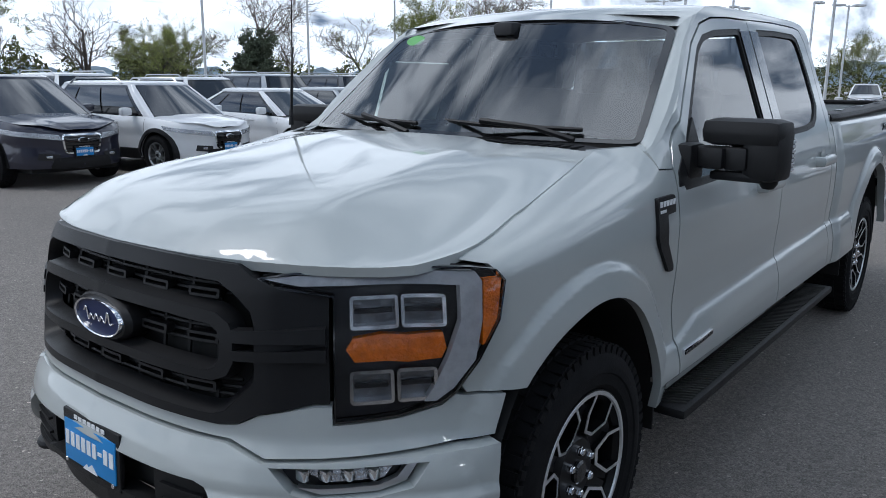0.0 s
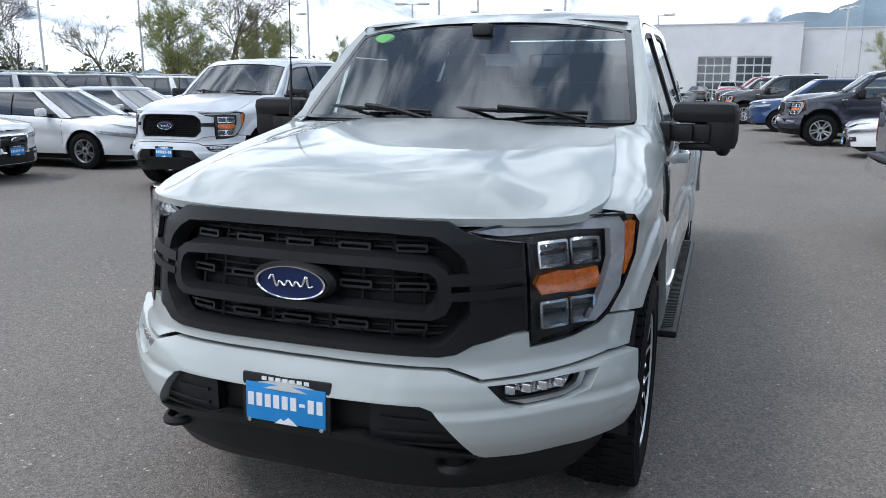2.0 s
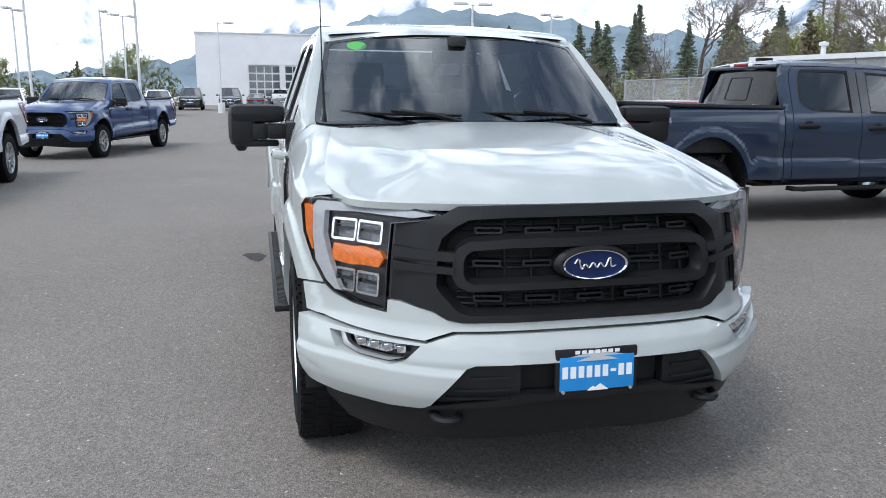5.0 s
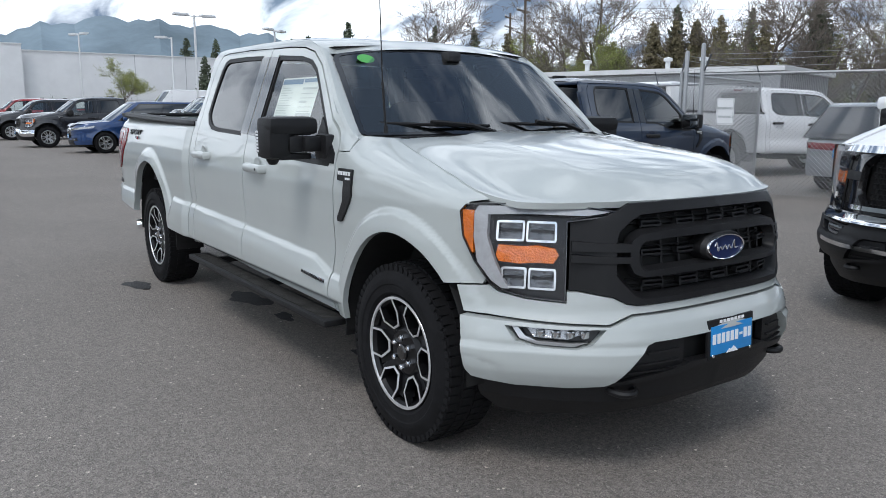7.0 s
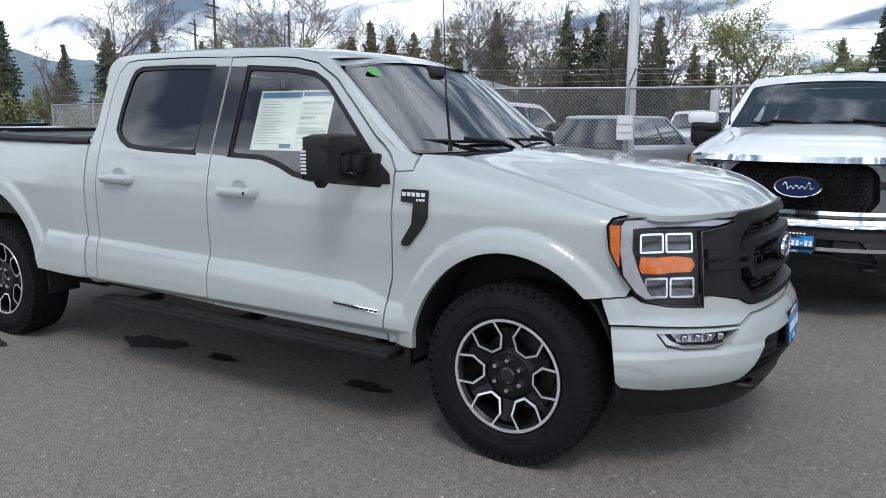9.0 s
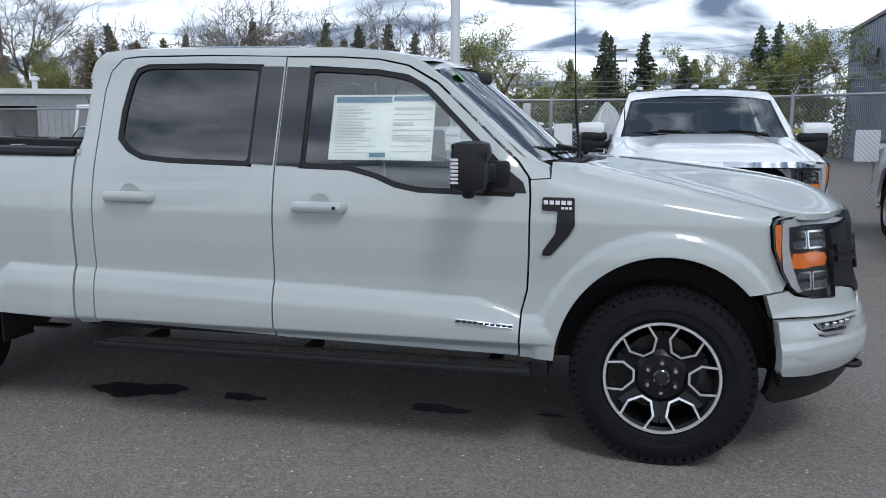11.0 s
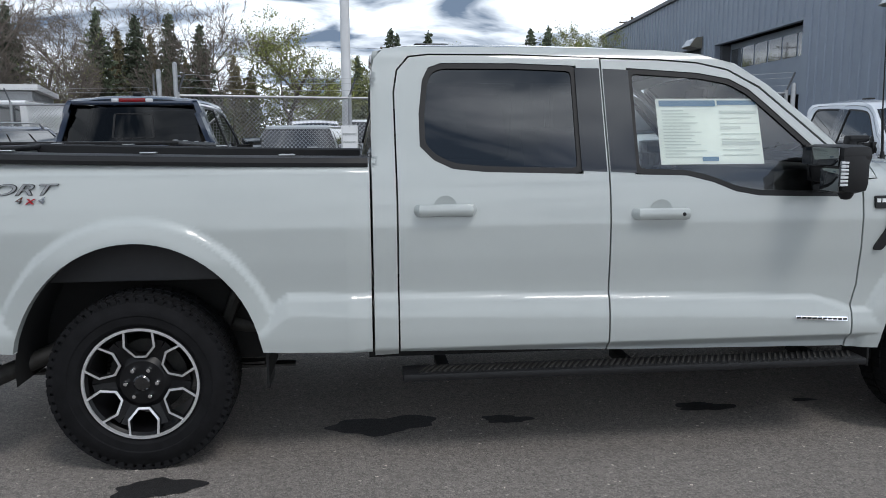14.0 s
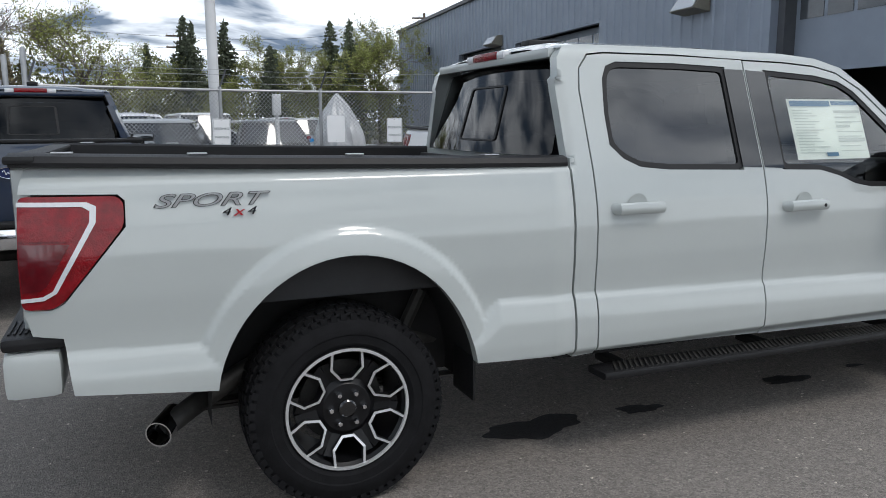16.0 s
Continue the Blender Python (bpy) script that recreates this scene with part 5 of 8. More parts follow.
    def dense(loop, step=0.02):
        out = []
        for p, q in zip(loop, loop[1:] + loop[:1]):
            k = max(1, int(math.hypot(q[0] - p[0], q[1] - p[1]) / step))
            out += [(p[0] + (q[0] - p[0]) * i / k, p[1] + (q[1] - p[1]) * i / k) for i in range(k)]
        return out
    if detail > 1:
        chamfer("grille_inner_edge", dense(rounded(both(g_in), 0.03, 3)), -0.016, 0.001, -0.05, gm, gr)
    nose_panel("grille_backing", [both([(0.0, 1.12), (U(0.5), 1.11), (U(0.58), 1.03), (U(0.58), 0.83), (U(0.5), 0.77), (0.0, 0.77)])], M_DARK, -0.07, 0.0, gr, step=2)
    if sport:
        l_out = [(0.0, 1.036), (U(0.3), 1.034), (U(0.455), 1.022), (U(0.492), 1.0), (U(0.505), 0.975), (U(0.508), 0.905), (U(0.49), 0.872), (U(0.45), 0.856), (U(0.3), 0.862), (0.0, 0.866)]
        l_in = [(0.0, 1.006), (U(0.3), 1.004), (U(0.44), 0.993), (U(0.462), 0.978), (U(0.47), 0.955), (U(0.47), 0.915), (U(0.46), 0.892), (U(0.435), 0.880), (U(0.3), 0.886), (0.0, 0.890)]
        nose_panel("grille_loop", [both(l_out), both(l_in)], M_MAGNETIC, 0.014, 0.02, gr, fn=lambda u, z: nose_out(z), lab="inner grille loop")
        chamfer("grille_loop_edge", dense(rounded(both(l_out), 0.02, 3)), 0.014, 0.001, -0.045, M_MAGNETIC, gr)
        chamfer("grille_loop_edge", dense(rounded(both(l_in), 0.015, 3)), -0.012, 0.001, -0.045, M_MAGNETIC, gr)
        for s in (-1, 1):
            for z0, z1 in ((0.985, 0.955), (0.935, 0.912)):
                nose_panel("grille_wing", [[(s * U(0.50), z0), (s * U(0.712), z0 + 0.010), (s * U(0.712), z1 + 0.004), (s * U(0.50), z1)]], M_MAGNETIC, 0.018, 0.03, gr, fn=lambda u, z: nose_out(z))
        # slotted mesh
        ribs = Geo()
        for xr in [i * 0.106 - 0.53 for i in range(11)]:
            for z0, z1 in ((1.03, 1.105), (0.885, 1.008), (0.775, 0.866)):
                a, b = on_plan(U(xr) if xr else 0.0, z0, nose_out(z0) - 0.05), on_plan(U(xr) if xr else 0.0, z1, nose_out(z1) - 0.05)
                if abs(xr) < 0.50:
                    ribs.tube([a, b], 0.006, 5)
        for z0 in (1.072, 1.052, 0.965, 0.945, 0.925, 0.84, 0.82, 0.80):
            pts = [on_plan(U(-0.5 + i / 20) if abs(i - 10) > 0 else 0.0, z0, nose_out(z0) - 0.052) for i in range(21)]
            ribs.tube(pts, 0.005, 5)
        part("grille_mesh", ribs, M_PLASTIC, gr)
        for z0, row in ((1.056, (-0.385, -0.19, 0, 0.19, 0.385)), (0.946, (-0.39, -0.20, 0.20, 0.39)), (0.826, (-0.385, -0.19, 0, 0.19, 0.385))):
            for x0 in row:
                lo = rounded([(-0.055, -0.012), (0.055, -0.012), (0.055, 0.012), (-0.055, 0.012)], 0.006, 2)
                li = rounded([(-0.046, -0.005), (0.046, -0.005), (0.046, 0.005), (-0.046, 0.005)], 0.003, 2)
                u0 = U(x0) if x0 else 0.0
                nose_panel("grille_slot", [[(u0 + a, z0 + b) for a, b in lo], [(u0 + a, z0 + b) for a, b in li]], M_PLASTIC, -0.022, 0.025, gr, fn=lambda u, z: nose_out(z))
    else:
        net = Geo()
        for r_ in range(11):
            for c_ in range(24):
                x0, z0 = -0.46 + c_ * 0.04 + (0.02 if r_ % 2 else 0), 0.795 + r_ * 0.029
                if abs(x0) < 0.50 and abs(x0) + max(0, 0.84 - z0) < 0.55:
                    p = on_plan(U(x0) if abs(x0) > 1e-3 else 0.0, z0, nose_out(z0) - 0.03)
                    net.revolve([(0.013, 0), (0.018, 0.01), (0.021, 0)], 6, Matrix.Translation(p) @ Matrix.Rotation(radians(90), 4, 'X'))
        part("grille_mesh", net, M_PLASTIC, gr)
        for s in (-1, 1):
            nose_panel("grille_wing", [[(s * U(0.555), 0.985), (s * U(0.717), 0.985), (s * U(0.717), 0.935), (s * U(0.555), 0.935)]], M_PLASTIC, 0.014, 0.03, gr, fn=lambda u, z: nose_out(z))
    if style == "heavy":
        for z0, z1, w, ex in ((1.100, 1.146, 0.86, 0.03), (0.775, 0.800, 0.60, 0.03), (0.700, 0.752, 0.90, 0.05), (0.535, 0.562, 0.88, 0.03)):
            nose_panel("chrome_bar", [rounded(both([(0.0, z1), (U(w), z1), (U(w), z0), (0.0, z0)]), 0.01, 3)], M_CHROME, ex, 0.06, gr, "chrome bar across the nose", fn=lambda u, z: nose_out(z))
    hub = Geo().revolve([(0.0, 0.03), (0.9, 0.03), (1.0, 0.015), (1.0, -0.04)], 36, Matrix.Translation((0, 0.094, 0.944)) @ Matrix.Rotation(radians(90), 4, 'X') @ Matrix.Diagonal((0.142, 0.066, 1, 1)))
    part("emblem_base", hub, M_PLASTIC, gr)
    oval(gr, Matrix.Translation((0, 0.070 - 0.03 * (style == "heavy"), 0.944)), *((0.34, 0.135) if style == "heavy" else (0.245, 0.105)))
    # headlamps
    for s in (-1, 1):
        def hp(nm, pts, mt, extra, thick, parent, lab="", r=0.0, step=1.0):
            q = rounded(pts, r, 3) if r else pts
            fnn = lambda u, z: lamp_out(u, z)
            return sheet_part(nm, sheet([[(s * a, b) for a, b in q]], lambda u, z, d: on_plan(u, z, fnn(u, z) + extra - d), du * step, dz * step, thick, nose_n, eps=0.0 if detail == 1 else 0.006), mt, parent, lab)

        def lamp_out(u, z):
            y = _on(abs(u))[1]
            w = sstep(0.64, 0.36, y)
            return nose_out(z) * w + 0.002 * (1 - w) + 0.006

        def us(x, z=0.95):
            """Way along the plan line at which the lamp's face has half width x."""
            lo, hi = 0.3, 1.5
            for _ in range(26):
                mid = (lo + hi) / 2
                lo, hi = (mid, hi) if on_plan(mid, z, lamp_out(mid, z)).x < x else (lo, mid)
            return lo
        outl = [(U(0.560), 1.108), (U(0.65), 1.122), (U(0.80), 1.130), (uy(0.53), 1.134), (uy(0.578), 1.128), (uy(0.60), 1.10), (uy(0.588), 1.0), (uy(0.54), 0.90), (uy(0.485), 0.82), (uy(0.45), 0.795), (U(0.84), 0.772), (U(0.726), 0.762), (U(0.726), 1.066), (U(0.60), 1.088)]
        hl = hp("headlamp", outl, M_SMOKE, -0.035, 0.0, T, "headlamp with chrome cells, amber band and clear cover")
        ring = [[(s * a, b) for a, b in outl], [(s * a, b) for a, b in grow(outl, -0.004)]]
        sheet_part("lamp_surround", sheet(ring, lambda u, z, d: on_plan(u, z, lamp_out(u, z) + 0.003 - d), du, dz, 0.02, nose_n), M_GLOSSBLACK, hl, "thin black edge of the lamp")
        # running light: along the top and down the outer edge
        hp("running_light", [(U(0.572), 1.106), (U(0.66), 1.114), (U(0.80), 1.118), (uy(0.535), 1.122), (uy(0.549), 1.10), (uy(0.549), 1.0), (uy(0.533), 0.90), (uy(0.482), 0.83), (uy(0.442), 0.80), (uy(0.415), 0.80), (uy(0.440), 0.84), (uy(0.472), 0.91), (uy(0.502), 1.0), (uy(0.502), 1.088), (U(0.80), 1.092), (U(0.66), 1.090)], M_GUIDE, -0.004, 0.02, hl, "white light guide")
        hp("side_marker", [(uy(0.553), 1.103), (uy(0.594), 1.106), (uy(0.585), 1.0), (uy(0.562), 0.945), (uy(0.550), 0.936), (uy(0.552), 1.01)], M_AMBER, -0.006, 0.015, hl, "amber side marker")
        for z0, z1, spans in ((0.985, 1.066, ((0.708, 0.786), (0.790, 0.868))), (0.802, 0.886, ((0.706, 0.776), (0.780, 0.848)))):
            for xa, xb in spans:
                cl = rounded([(us(xa), z0), (us(xb), z0), (us(xb), z1), (us(xa), z1)], 0.012, 3)
                q = [[(s * a, b) for a, b in cl], [(s * a, b) for a, b in grow(cl, -0.009)]]
                ce = sheet_part("lamp_cell", sheet(q, lambda u, z, d: on_plan(u, z, lamp_out(u, z) - 0.006 - d), du, dz, 0.035, nose_n), M_CELLRIM, hl, "chrome lamp cell")
                hp("lamp_lens", grow(cl, -0.004), M_CELL, -0.032, 0.0, ce)
                zc = (z0 + z1) / 2
                hp("cell_bar", [(us(xa + 0.008), zc - 0.005), (us(xb - 0.008), zc - 0.005), (us(xb - 0.008), zc + 0.005), (us(xa + 0.008), zc + 0.005)], M_SMOKE, -0.020, 0.01, ce)
        hp("indicator", [(us(0.70), 0.937), (us(0.712), 0.962), (us(0.76), 0.972), (us(0.80), 0.965), (us(0.862), 0.970), (us(0.868), 0.93), (us(0.858), 0.905), (us(0.80), 0.898), (us(0.765), 0.905), (us(0.715), 0.905)], M_AMBER, -0.014, 0.03, hl, "amber indicator band")
        hp("cover_glass", outl, M_GLASS, 0.004, 0.0, hl, step=1.5).visible_shadow = False

# ---- the lot ----


def asphalt():
    m = mat("asphalt", (0.205, 0.187, 0.172), 0.88, vary=0.10, vscale=0.35, bump=0.9, bscale=120)
    t = m.node_tree
    p = t.nodes["Principled BSDF"]
    link = p.inputs["Base Color"].links[0]
    src = link.from_socket
    c = t.nodes.new("ShaderNodeTexCoord")
    v = t.nodes.new("ShaderNodeTexVoronoi")
    v.inputs["Scale"].default_value = 90.0
    n = t.nodes.new("ShaderNodeTexNoise")
    n.inputs["Scale"].default_value, n.inputs["Detail"].default_value = 160.0, 3.0
    t.links.new(c.outputs["Object"], v.inputs["Vector"])
    t.links.new(c.outputs["Object"], n.inputs["Vector"])
    r = t.nodes.new("ShaderNodeValToRGB")
    e = r.color_ramp.elements
    e[0].position, e[0].color = 0.30, (0.55, 0.55, 0.55, 1)
    e[1].position, e[1].color = 0.74, (1.52, 1.50, 1.47, 1)
    t.links.new(n.outputs["Fac"], r.inputs["Fac"])
    k = t.nodes.new("ShaderNodeValToRGB")
    k.color_ramp.elements[0].position, k.color_ramp.elements[0].color = 0.0, (0.62, 0.62, 0.62, 1)
    k.color_ramp.elements[1].position, k.color_ramp.elements[1].color = 0.93, (1.38, 1.37, 1.35, 1)
    sp = k.color_ramp.elements.new(0.97)
    sp.color = (3.2, 3.1, 3.0, 1)
    t.links.new(v.outputs["Color"], k.inputs["Fac"])
    a, b = t.nodes.new("ShaderNodeMix"), t.nodes.new("ShaderNodeMix")
    for q in (a, b):
        q.data_type, q.blend_type = 'RGBA', 'MULTIPLY'
        q.inputs["Factor"].default_value = 1.0
    t.links.new(src, a.inputs["A"])
    t.links.new(r.outputs["Color"], a.inputs["B"])
    t.links.new(a.outputs["Result"], b.inputs["A"])
    t.links.new(k.outputs["Color"], b.inputs["B"])
    t.links.new(b.outputs["Result"], p.inputs["Base Color"])
    return m


gr = Geo().grid(lambda a, b: (-2500 + 5000 * a, -2500 + 5000 * b, 0), 4, 4)
tagged(part("ground", gr, asphalt(), None, "weathered grey asphalt of a car lot", smooth=False), kind="structure")

# damp stains under the truck
M_WET = mat("damp_asphalt", (0.022, 0.021, 0.021), 0.6, vary=0.3, vscale=25, bump=0.5, bscale=120, spec=0.25)
rs = random.Random(5)


def stain(x, y, rx, ry, turn=0.0):
    ph = [rs.uniform(0, 6.3) for _ in range(5)]
    pts = []
    for i in range(44):
        a = 2 * math.pi * i / 44
        k = 1 + 0.16 * math.sin(2 * a + ph[0]) + 0.13 * math.sin(3 * a + ph[1]) + 0.09 * math.sin(5 * a + ph[2]) + 0.06 * math.sin(9 * a + ph[3])
        px_, py_ = rx * k * math.cos(a), ry * k * math.sin(a)
        pts.append((x + px_ * math.cos(turn) - py_ * math.sin(turn), y + px_ * math.sin(turn) + py_ * math.cos(turn)))
    g = Geo()
    g.v = [(x, y, 0.006)] + [(a, b, 0.004) for a, b in pts]
    g.f = [(0, 1 + i, 1 + (i + 1) % 44) for i in range(44)]
    ob = part("damp_stain", g, M_WET, None)
    return tagged(ob, "dark damp stain drying on the grey asphalt", "stain", "damp stains beside the truck")


for q in ((-0.57, 3.94, 0.13, 0.25), (-0.56, 3.28, 0.06, 0.12), (-0.50, 2.16, 0.07, 0.15), (-1.18, 4.93, 0.10, 0.17), (-0.46, 1.55, 0.03, 0.06)):
    stain(*q)
for q in ((-2.45, 0.30, 0.02, 0.03), (3.2, 1.9, 0.02, 0.03), (0.55, -0.95, 0.015, 0.02), (-1.3, -0.35, 0.015, 0.02)):
    stain(*q)

main = pickup(Matrix.Identity(4), M_GREY, "sport", "pale grey crew-cab pickup with a dark grille on black tyres", wheel="sport")

# window sheet, windscreen sticker


def window_sheet():
    y0, z0 = 2.36, 1.515
    def at(dy, dz, out):
        z = z0 + dz
        return Vector((-(1.0 + side_out(uy(y0 + dy), z) - 0.022 + out), y0 + dy, z))
    g = Geo().grid(lambda a, b: at(-0.255 + 0.51 * a, -0.155 + 0.31 * b, 0), 6, 4)
    ob = part("price_sheet", g, M_PAPER, None)
    tagged(ob, "white printed price sheet taped inside the side window", "paper sheet")
    def bar(n, a0, a1, b0, b1, m):
        part(n, Geo().grid(lambda a, b: at(-(a0 + (a1 - a0) * a), b0 + (b1 - b0) * b, 0.003), 2, 1), m, ob)
    bar("print_block", -0.24, 0.04, 0.118, 0.146, M_INKBLUE)
    bar("print_block", 0.05, 0.245, 0.125, 0.146, M_INKBLUE)
    for i in range(16):
        bar("print_line", -0.23, -0.23 + 0.10 + 0.11 * rs.random(), 0.095 - i * 0.0145, 0.099 - i * 0.0145, M_INK)
    for i, (w, h) in enumerate(((0.19, 0.012), (0.16, 0.004), (0.19, 0.004), (0.10, 0.012), (0.19, 0.004), (0.17, 0.004), (0.19, 0.018), (0.15, 0.004), (0.18, 0.004))):
        bar("print_line", 0.055, 0.055 + w, 0.085 - i * 0.025, 0.085 + h - i * 0.025, M_INK)
    bar("print_block", -0.05, 0.03, -0.14, -0.12, M_INKBLUE)


window_sheet()
gs = Geo().revolve([(0.0, 0.0), (0.055, 0.0)], 24, Matrix.Translation(screen_at(-0.56, 0.86, -0.006)) @ Matrix.Rotation(radians(48), 4, 'X') @ Matrix.Diagonal((1, 0.6, 1, 1)))
tagged(part("windscreen_sticker", gs, M_STICKER, None), "small green oval sticker on the windscreen", "sticker")

# ---- other vehicles ----


class Plan:
    """Half outline of a car seen from above: nose centre, side, tail centre."""

    def __init__(self, L, W, nose, tail):
        h = W / 2
        pts = [(0, 0), (h * 0.45, nose * 0.10), (h * 0.75, nose * 0.38), (h * 0.92, nose * 0.8), (h * 0.985, nose * 1.6), (h, nose * 2.6), (h, L * 0.5), (h, L - tail * 2.2), (h * 0.97, L - tail * 1.1), (h * 0.87, L - tail * 0.42), (h * 0.6, L - tail * 0.1), (0, L)]
        c = curve(pts, 10)
        self.x, self.y = np.array([p.x for p in c]), np.array([p.y for p in c])
        self.u = np.r_[0, np.cumsum(np.hypot(np.diff(self.x), np.diff(self.y)))]
        self.tx, self.ty = np.gradient(self.x, self.u), np.gradient(self.y, self.u)
        self.U, self.L, self.h = float(self.u[-1]), L, h
        self.on = Even(self.u, self.x, self.y, self.tx, self.ty, n=800)

    def uy(self, y):
        return lerp(y, self.y, self.u)

    def at(self, u, z, out):
        s, a = (1 if u >= 0 else -1), min(abs(u), self.U)
        x, y, tx, ty = self.on(a)
        n = math.hypot(tx, ty) or 1
        return Vector((s * (x + out * ty / n), y - out * tx / n, z))


car_profile = soft([0.15, 0.28, 0.40, 0.56, 0.68, 0.80, 0.90, 0.97, 1.0], [-0.07, -0.035, -0.008, -0.012, -0.022, -0.004, -0.018, -0.05, -0.085], 0.012, 0.1, 1.1, 800)


def car(m, paint_m, label, category, kind="suv", L=4.6, W=1.85, H=1.66, clad=False, wheel="five", group="", facing=True, R=0.36, trim=M_GLOSSBLACK, name=None, rails=False):
    """A passenger car: nose at y = 0, pointing to -y."""
    T = thing(name or {"suv": "suv_car", "sedan": "sedan_car", "van": "van", "coupe": "coupe_car"}[kind], m, label, category, group)
    P = Plan(L, W, 0.55 if kind != "van" else 0.4, 0.35)
    low = 0.22 if kind in ("sedan", "coupe") else 0.28
    fa, ra = L * 0.195, L * 0.80
    if kind == "suv":
        belt, hood, nose, deck = H * 0.62, H * 0.60, H * 0.50, H * 0.66
        g0, g1, g2, g3 = L * 0.24, L * 0.42, L * 0.90, L * 0.985
    elif kind == "van":
        belt, hood, nose, deck = H * 0.55, H * 0.52, H * 0.40, H * 0.56
        g0, g1, g2, g3 = L * 0.13, L * 0.28, L * 0.965, L * 0.995
    else:
        belt, hood, nose, deck = H * 0.645, H * 0.60, H * 0.46, H * 0.70
        g0, g1, g2, g3 = L * 0.27, L * 0.45, L * 0.70, L * 0.90
    ytop = [0, 0.10, 0.35, g0 + 0.1, g1, g2 - 0.2, L - 0.12, L]
    ztop = [nose, nose + 0.10, hood - 0.05, hood + 0.03, belt, belt + 0.03, deck, deck - 0.06]

    def top(y):
        return lerp(y, ytop, ztop)

    def out(u, z):
        y = P.on(abs(u))[1]
        t = top(y)
        d = car_profile(z / t)
        for cy in (fa, ra):
            e = ((y - cy) / (R + 0.13)) ** 2 + ((z - R) / (R + 0.12)) ** 2
            d += 0.02 * sstep(1.0, 0.85, e)
        return d
    step = [(P.U * i / 40) for i in range(41)]
    yy = [lerp(u, P.u, P.y) for u in step]
    up = [(u, top(y)) for u, y in zip(step, yy)]
    dn = [(P.U, low + 0.06)]
    for cy in (ra, fa):
        arc = ellipse_arc(cy, R, R + 0.055, R + 0.055, -8, 188, 14)
        dn += [(P.uy(a), max(b, low)) for a, b in arc]
    dn += [(0.0, low)]
    half = up + dn
    n_out = lambda c: Vector((c.x, (c.y - L / 2) * 0.6, 0.1))
    for s in (-1, 1):
        sheet_part("body_side", sheet([[(s * a, b) for a, b in half]], lambda u, z, d: P.at(u, z, out(u, z) - d), 0.10, 0.06, 0.03, n_out), paint_m, T)
        if clad:
            for cy in (fa, ra):
                o, i = ellipse_arc(cy, R, R + 0.13, R + 0.115, -5, 185, 16), ellipse_arc(cy, R, R + 0.05, R + 0.05, 185, -5, 16)
                sheet_part("arch_cladding", sheet([[(s * P.uy(a), b) for a, b in o + i]], lambda u, z, d: P.at(u, z, out(u, z) + 0.014 - d), 0.12, 0.1, 0.03, n_out), M_PLASTIC, T)
            lo = [(P.uy(fa + R + 0.1), low + 0.16), (P.uy(ra - R - 0.1), low + 0.16), (P.uy(ra - R - 0.07), low - 0.01), (P.uy(fa + R + 0.07), low - 0.01)]
            sheet_part("sill_cladding", sheet([[(s * a, b) for a, b in lo]], lambda u, z, d: P.at(u, z, out(u, z) + 0.014 - d), 0.3, 0.1, 0.03, n_out), M_PLASTIC, T)
        # door joints and handles
        for y in (g0 + 0.10, L * 0.49, L * 0.70):
            jl = [(P.uy(y), low + 0.10), (P.uy(y + 0.008), low + 0.10), (P.uy(y + 0.008), top(y) - 0.03), (P.uy(y), top(y) - 0.03)]
            if kind != "van":
                sheet_part("door_joint", sheet([[(s * a, b) for a, b in jl]], lambda u, z, d: P.at(u, z, out(u, z) + 0.0015 - d), 0.3, 0.08, 0.0, n_out), M_DARK, T)
        for y in (L * 0.455, L * 0.66):
            p = P.at(s * P.uy(y), belt - 0.11, out(P.uy(y), belt - 0.11))
            part("door_handle", Geo().box(p + Vector((s * 0.012, 0, 0)), (0.03, 0.20, 0.03), 0.01), paint_m, T)
        mr = part("wing_mirror", Geo().box((s * (P.h + 0.09), g0 + 0.42, belt + 0.08), (0.20, 0.12, 0.14), 0.045), paint_m if paint_m is not M_NAVY else M_PLASTIC, T)
        part("mirror_foot", Geo().box((s * (P.h - 0.02), g0 + 0.42, belt + 0.03), (0.12, 0.08, 0.05), 0.015), M_PLASTIC, mr)
        add_wheel(T, s * (P.h - 0.115), fa, wheel, R, R / TYRE_R)
        add_wheel(T, s * (P.h - 0.115), ra, wheel, R, R / TYRE_R)
        for cy in (fa, ra):
            g = Geo()
            for i in range(15):
                t = radians(-6 + 192 * i / 14)
                for dx in (0.0, 0.28):
                    g.v.append((s * (P.h - 0.03 - dx), cy + (R + 0.07) * math.cos(t), R + (R + 0.07) * math.sin(t)))
            g.f += [(2 * i, 2 * i + 1, 2 * i + 3, 2 * i + 2) for i in range(14)] + [tuple(2 * i + 1 for i in range(15))]
            part("wheel_housing", g, M_DARK, T)
        # lamps
        hl = [(P.u[6] + 0.02, nose - 0.13), (P.uy(0.62), nose - 0.02), (P.uy(0.68), nose + 0.05), (P.u[8], nose - 0.045)]
        ho = sheet_part("headlamp", sheet([[(s * a, b) for a, b in hl]], lambda u, z, d: P.at(u, z, out(u, z) + 0.006 - d), 0.1, 0.06, 0.02, n_out), M_LAMP, T, "clear headlamp")
        sheet_part("headlamp_cover", sheet([[(s * a, b) for a, b in hl]], lambda u, z, d: P.at(u, z, out(u, z) + 0.014 - d), 0.15, 0.06, 0.0, n_out), M_GLASS, ho)
        tl = [(P.uy(L - 0.42), deck - 0.16), (P.U * 0.985, deck - 0.17), (P.U * 0.985, deck - 0.30), (P.uy(L - 0.36), deck - 0.27)]
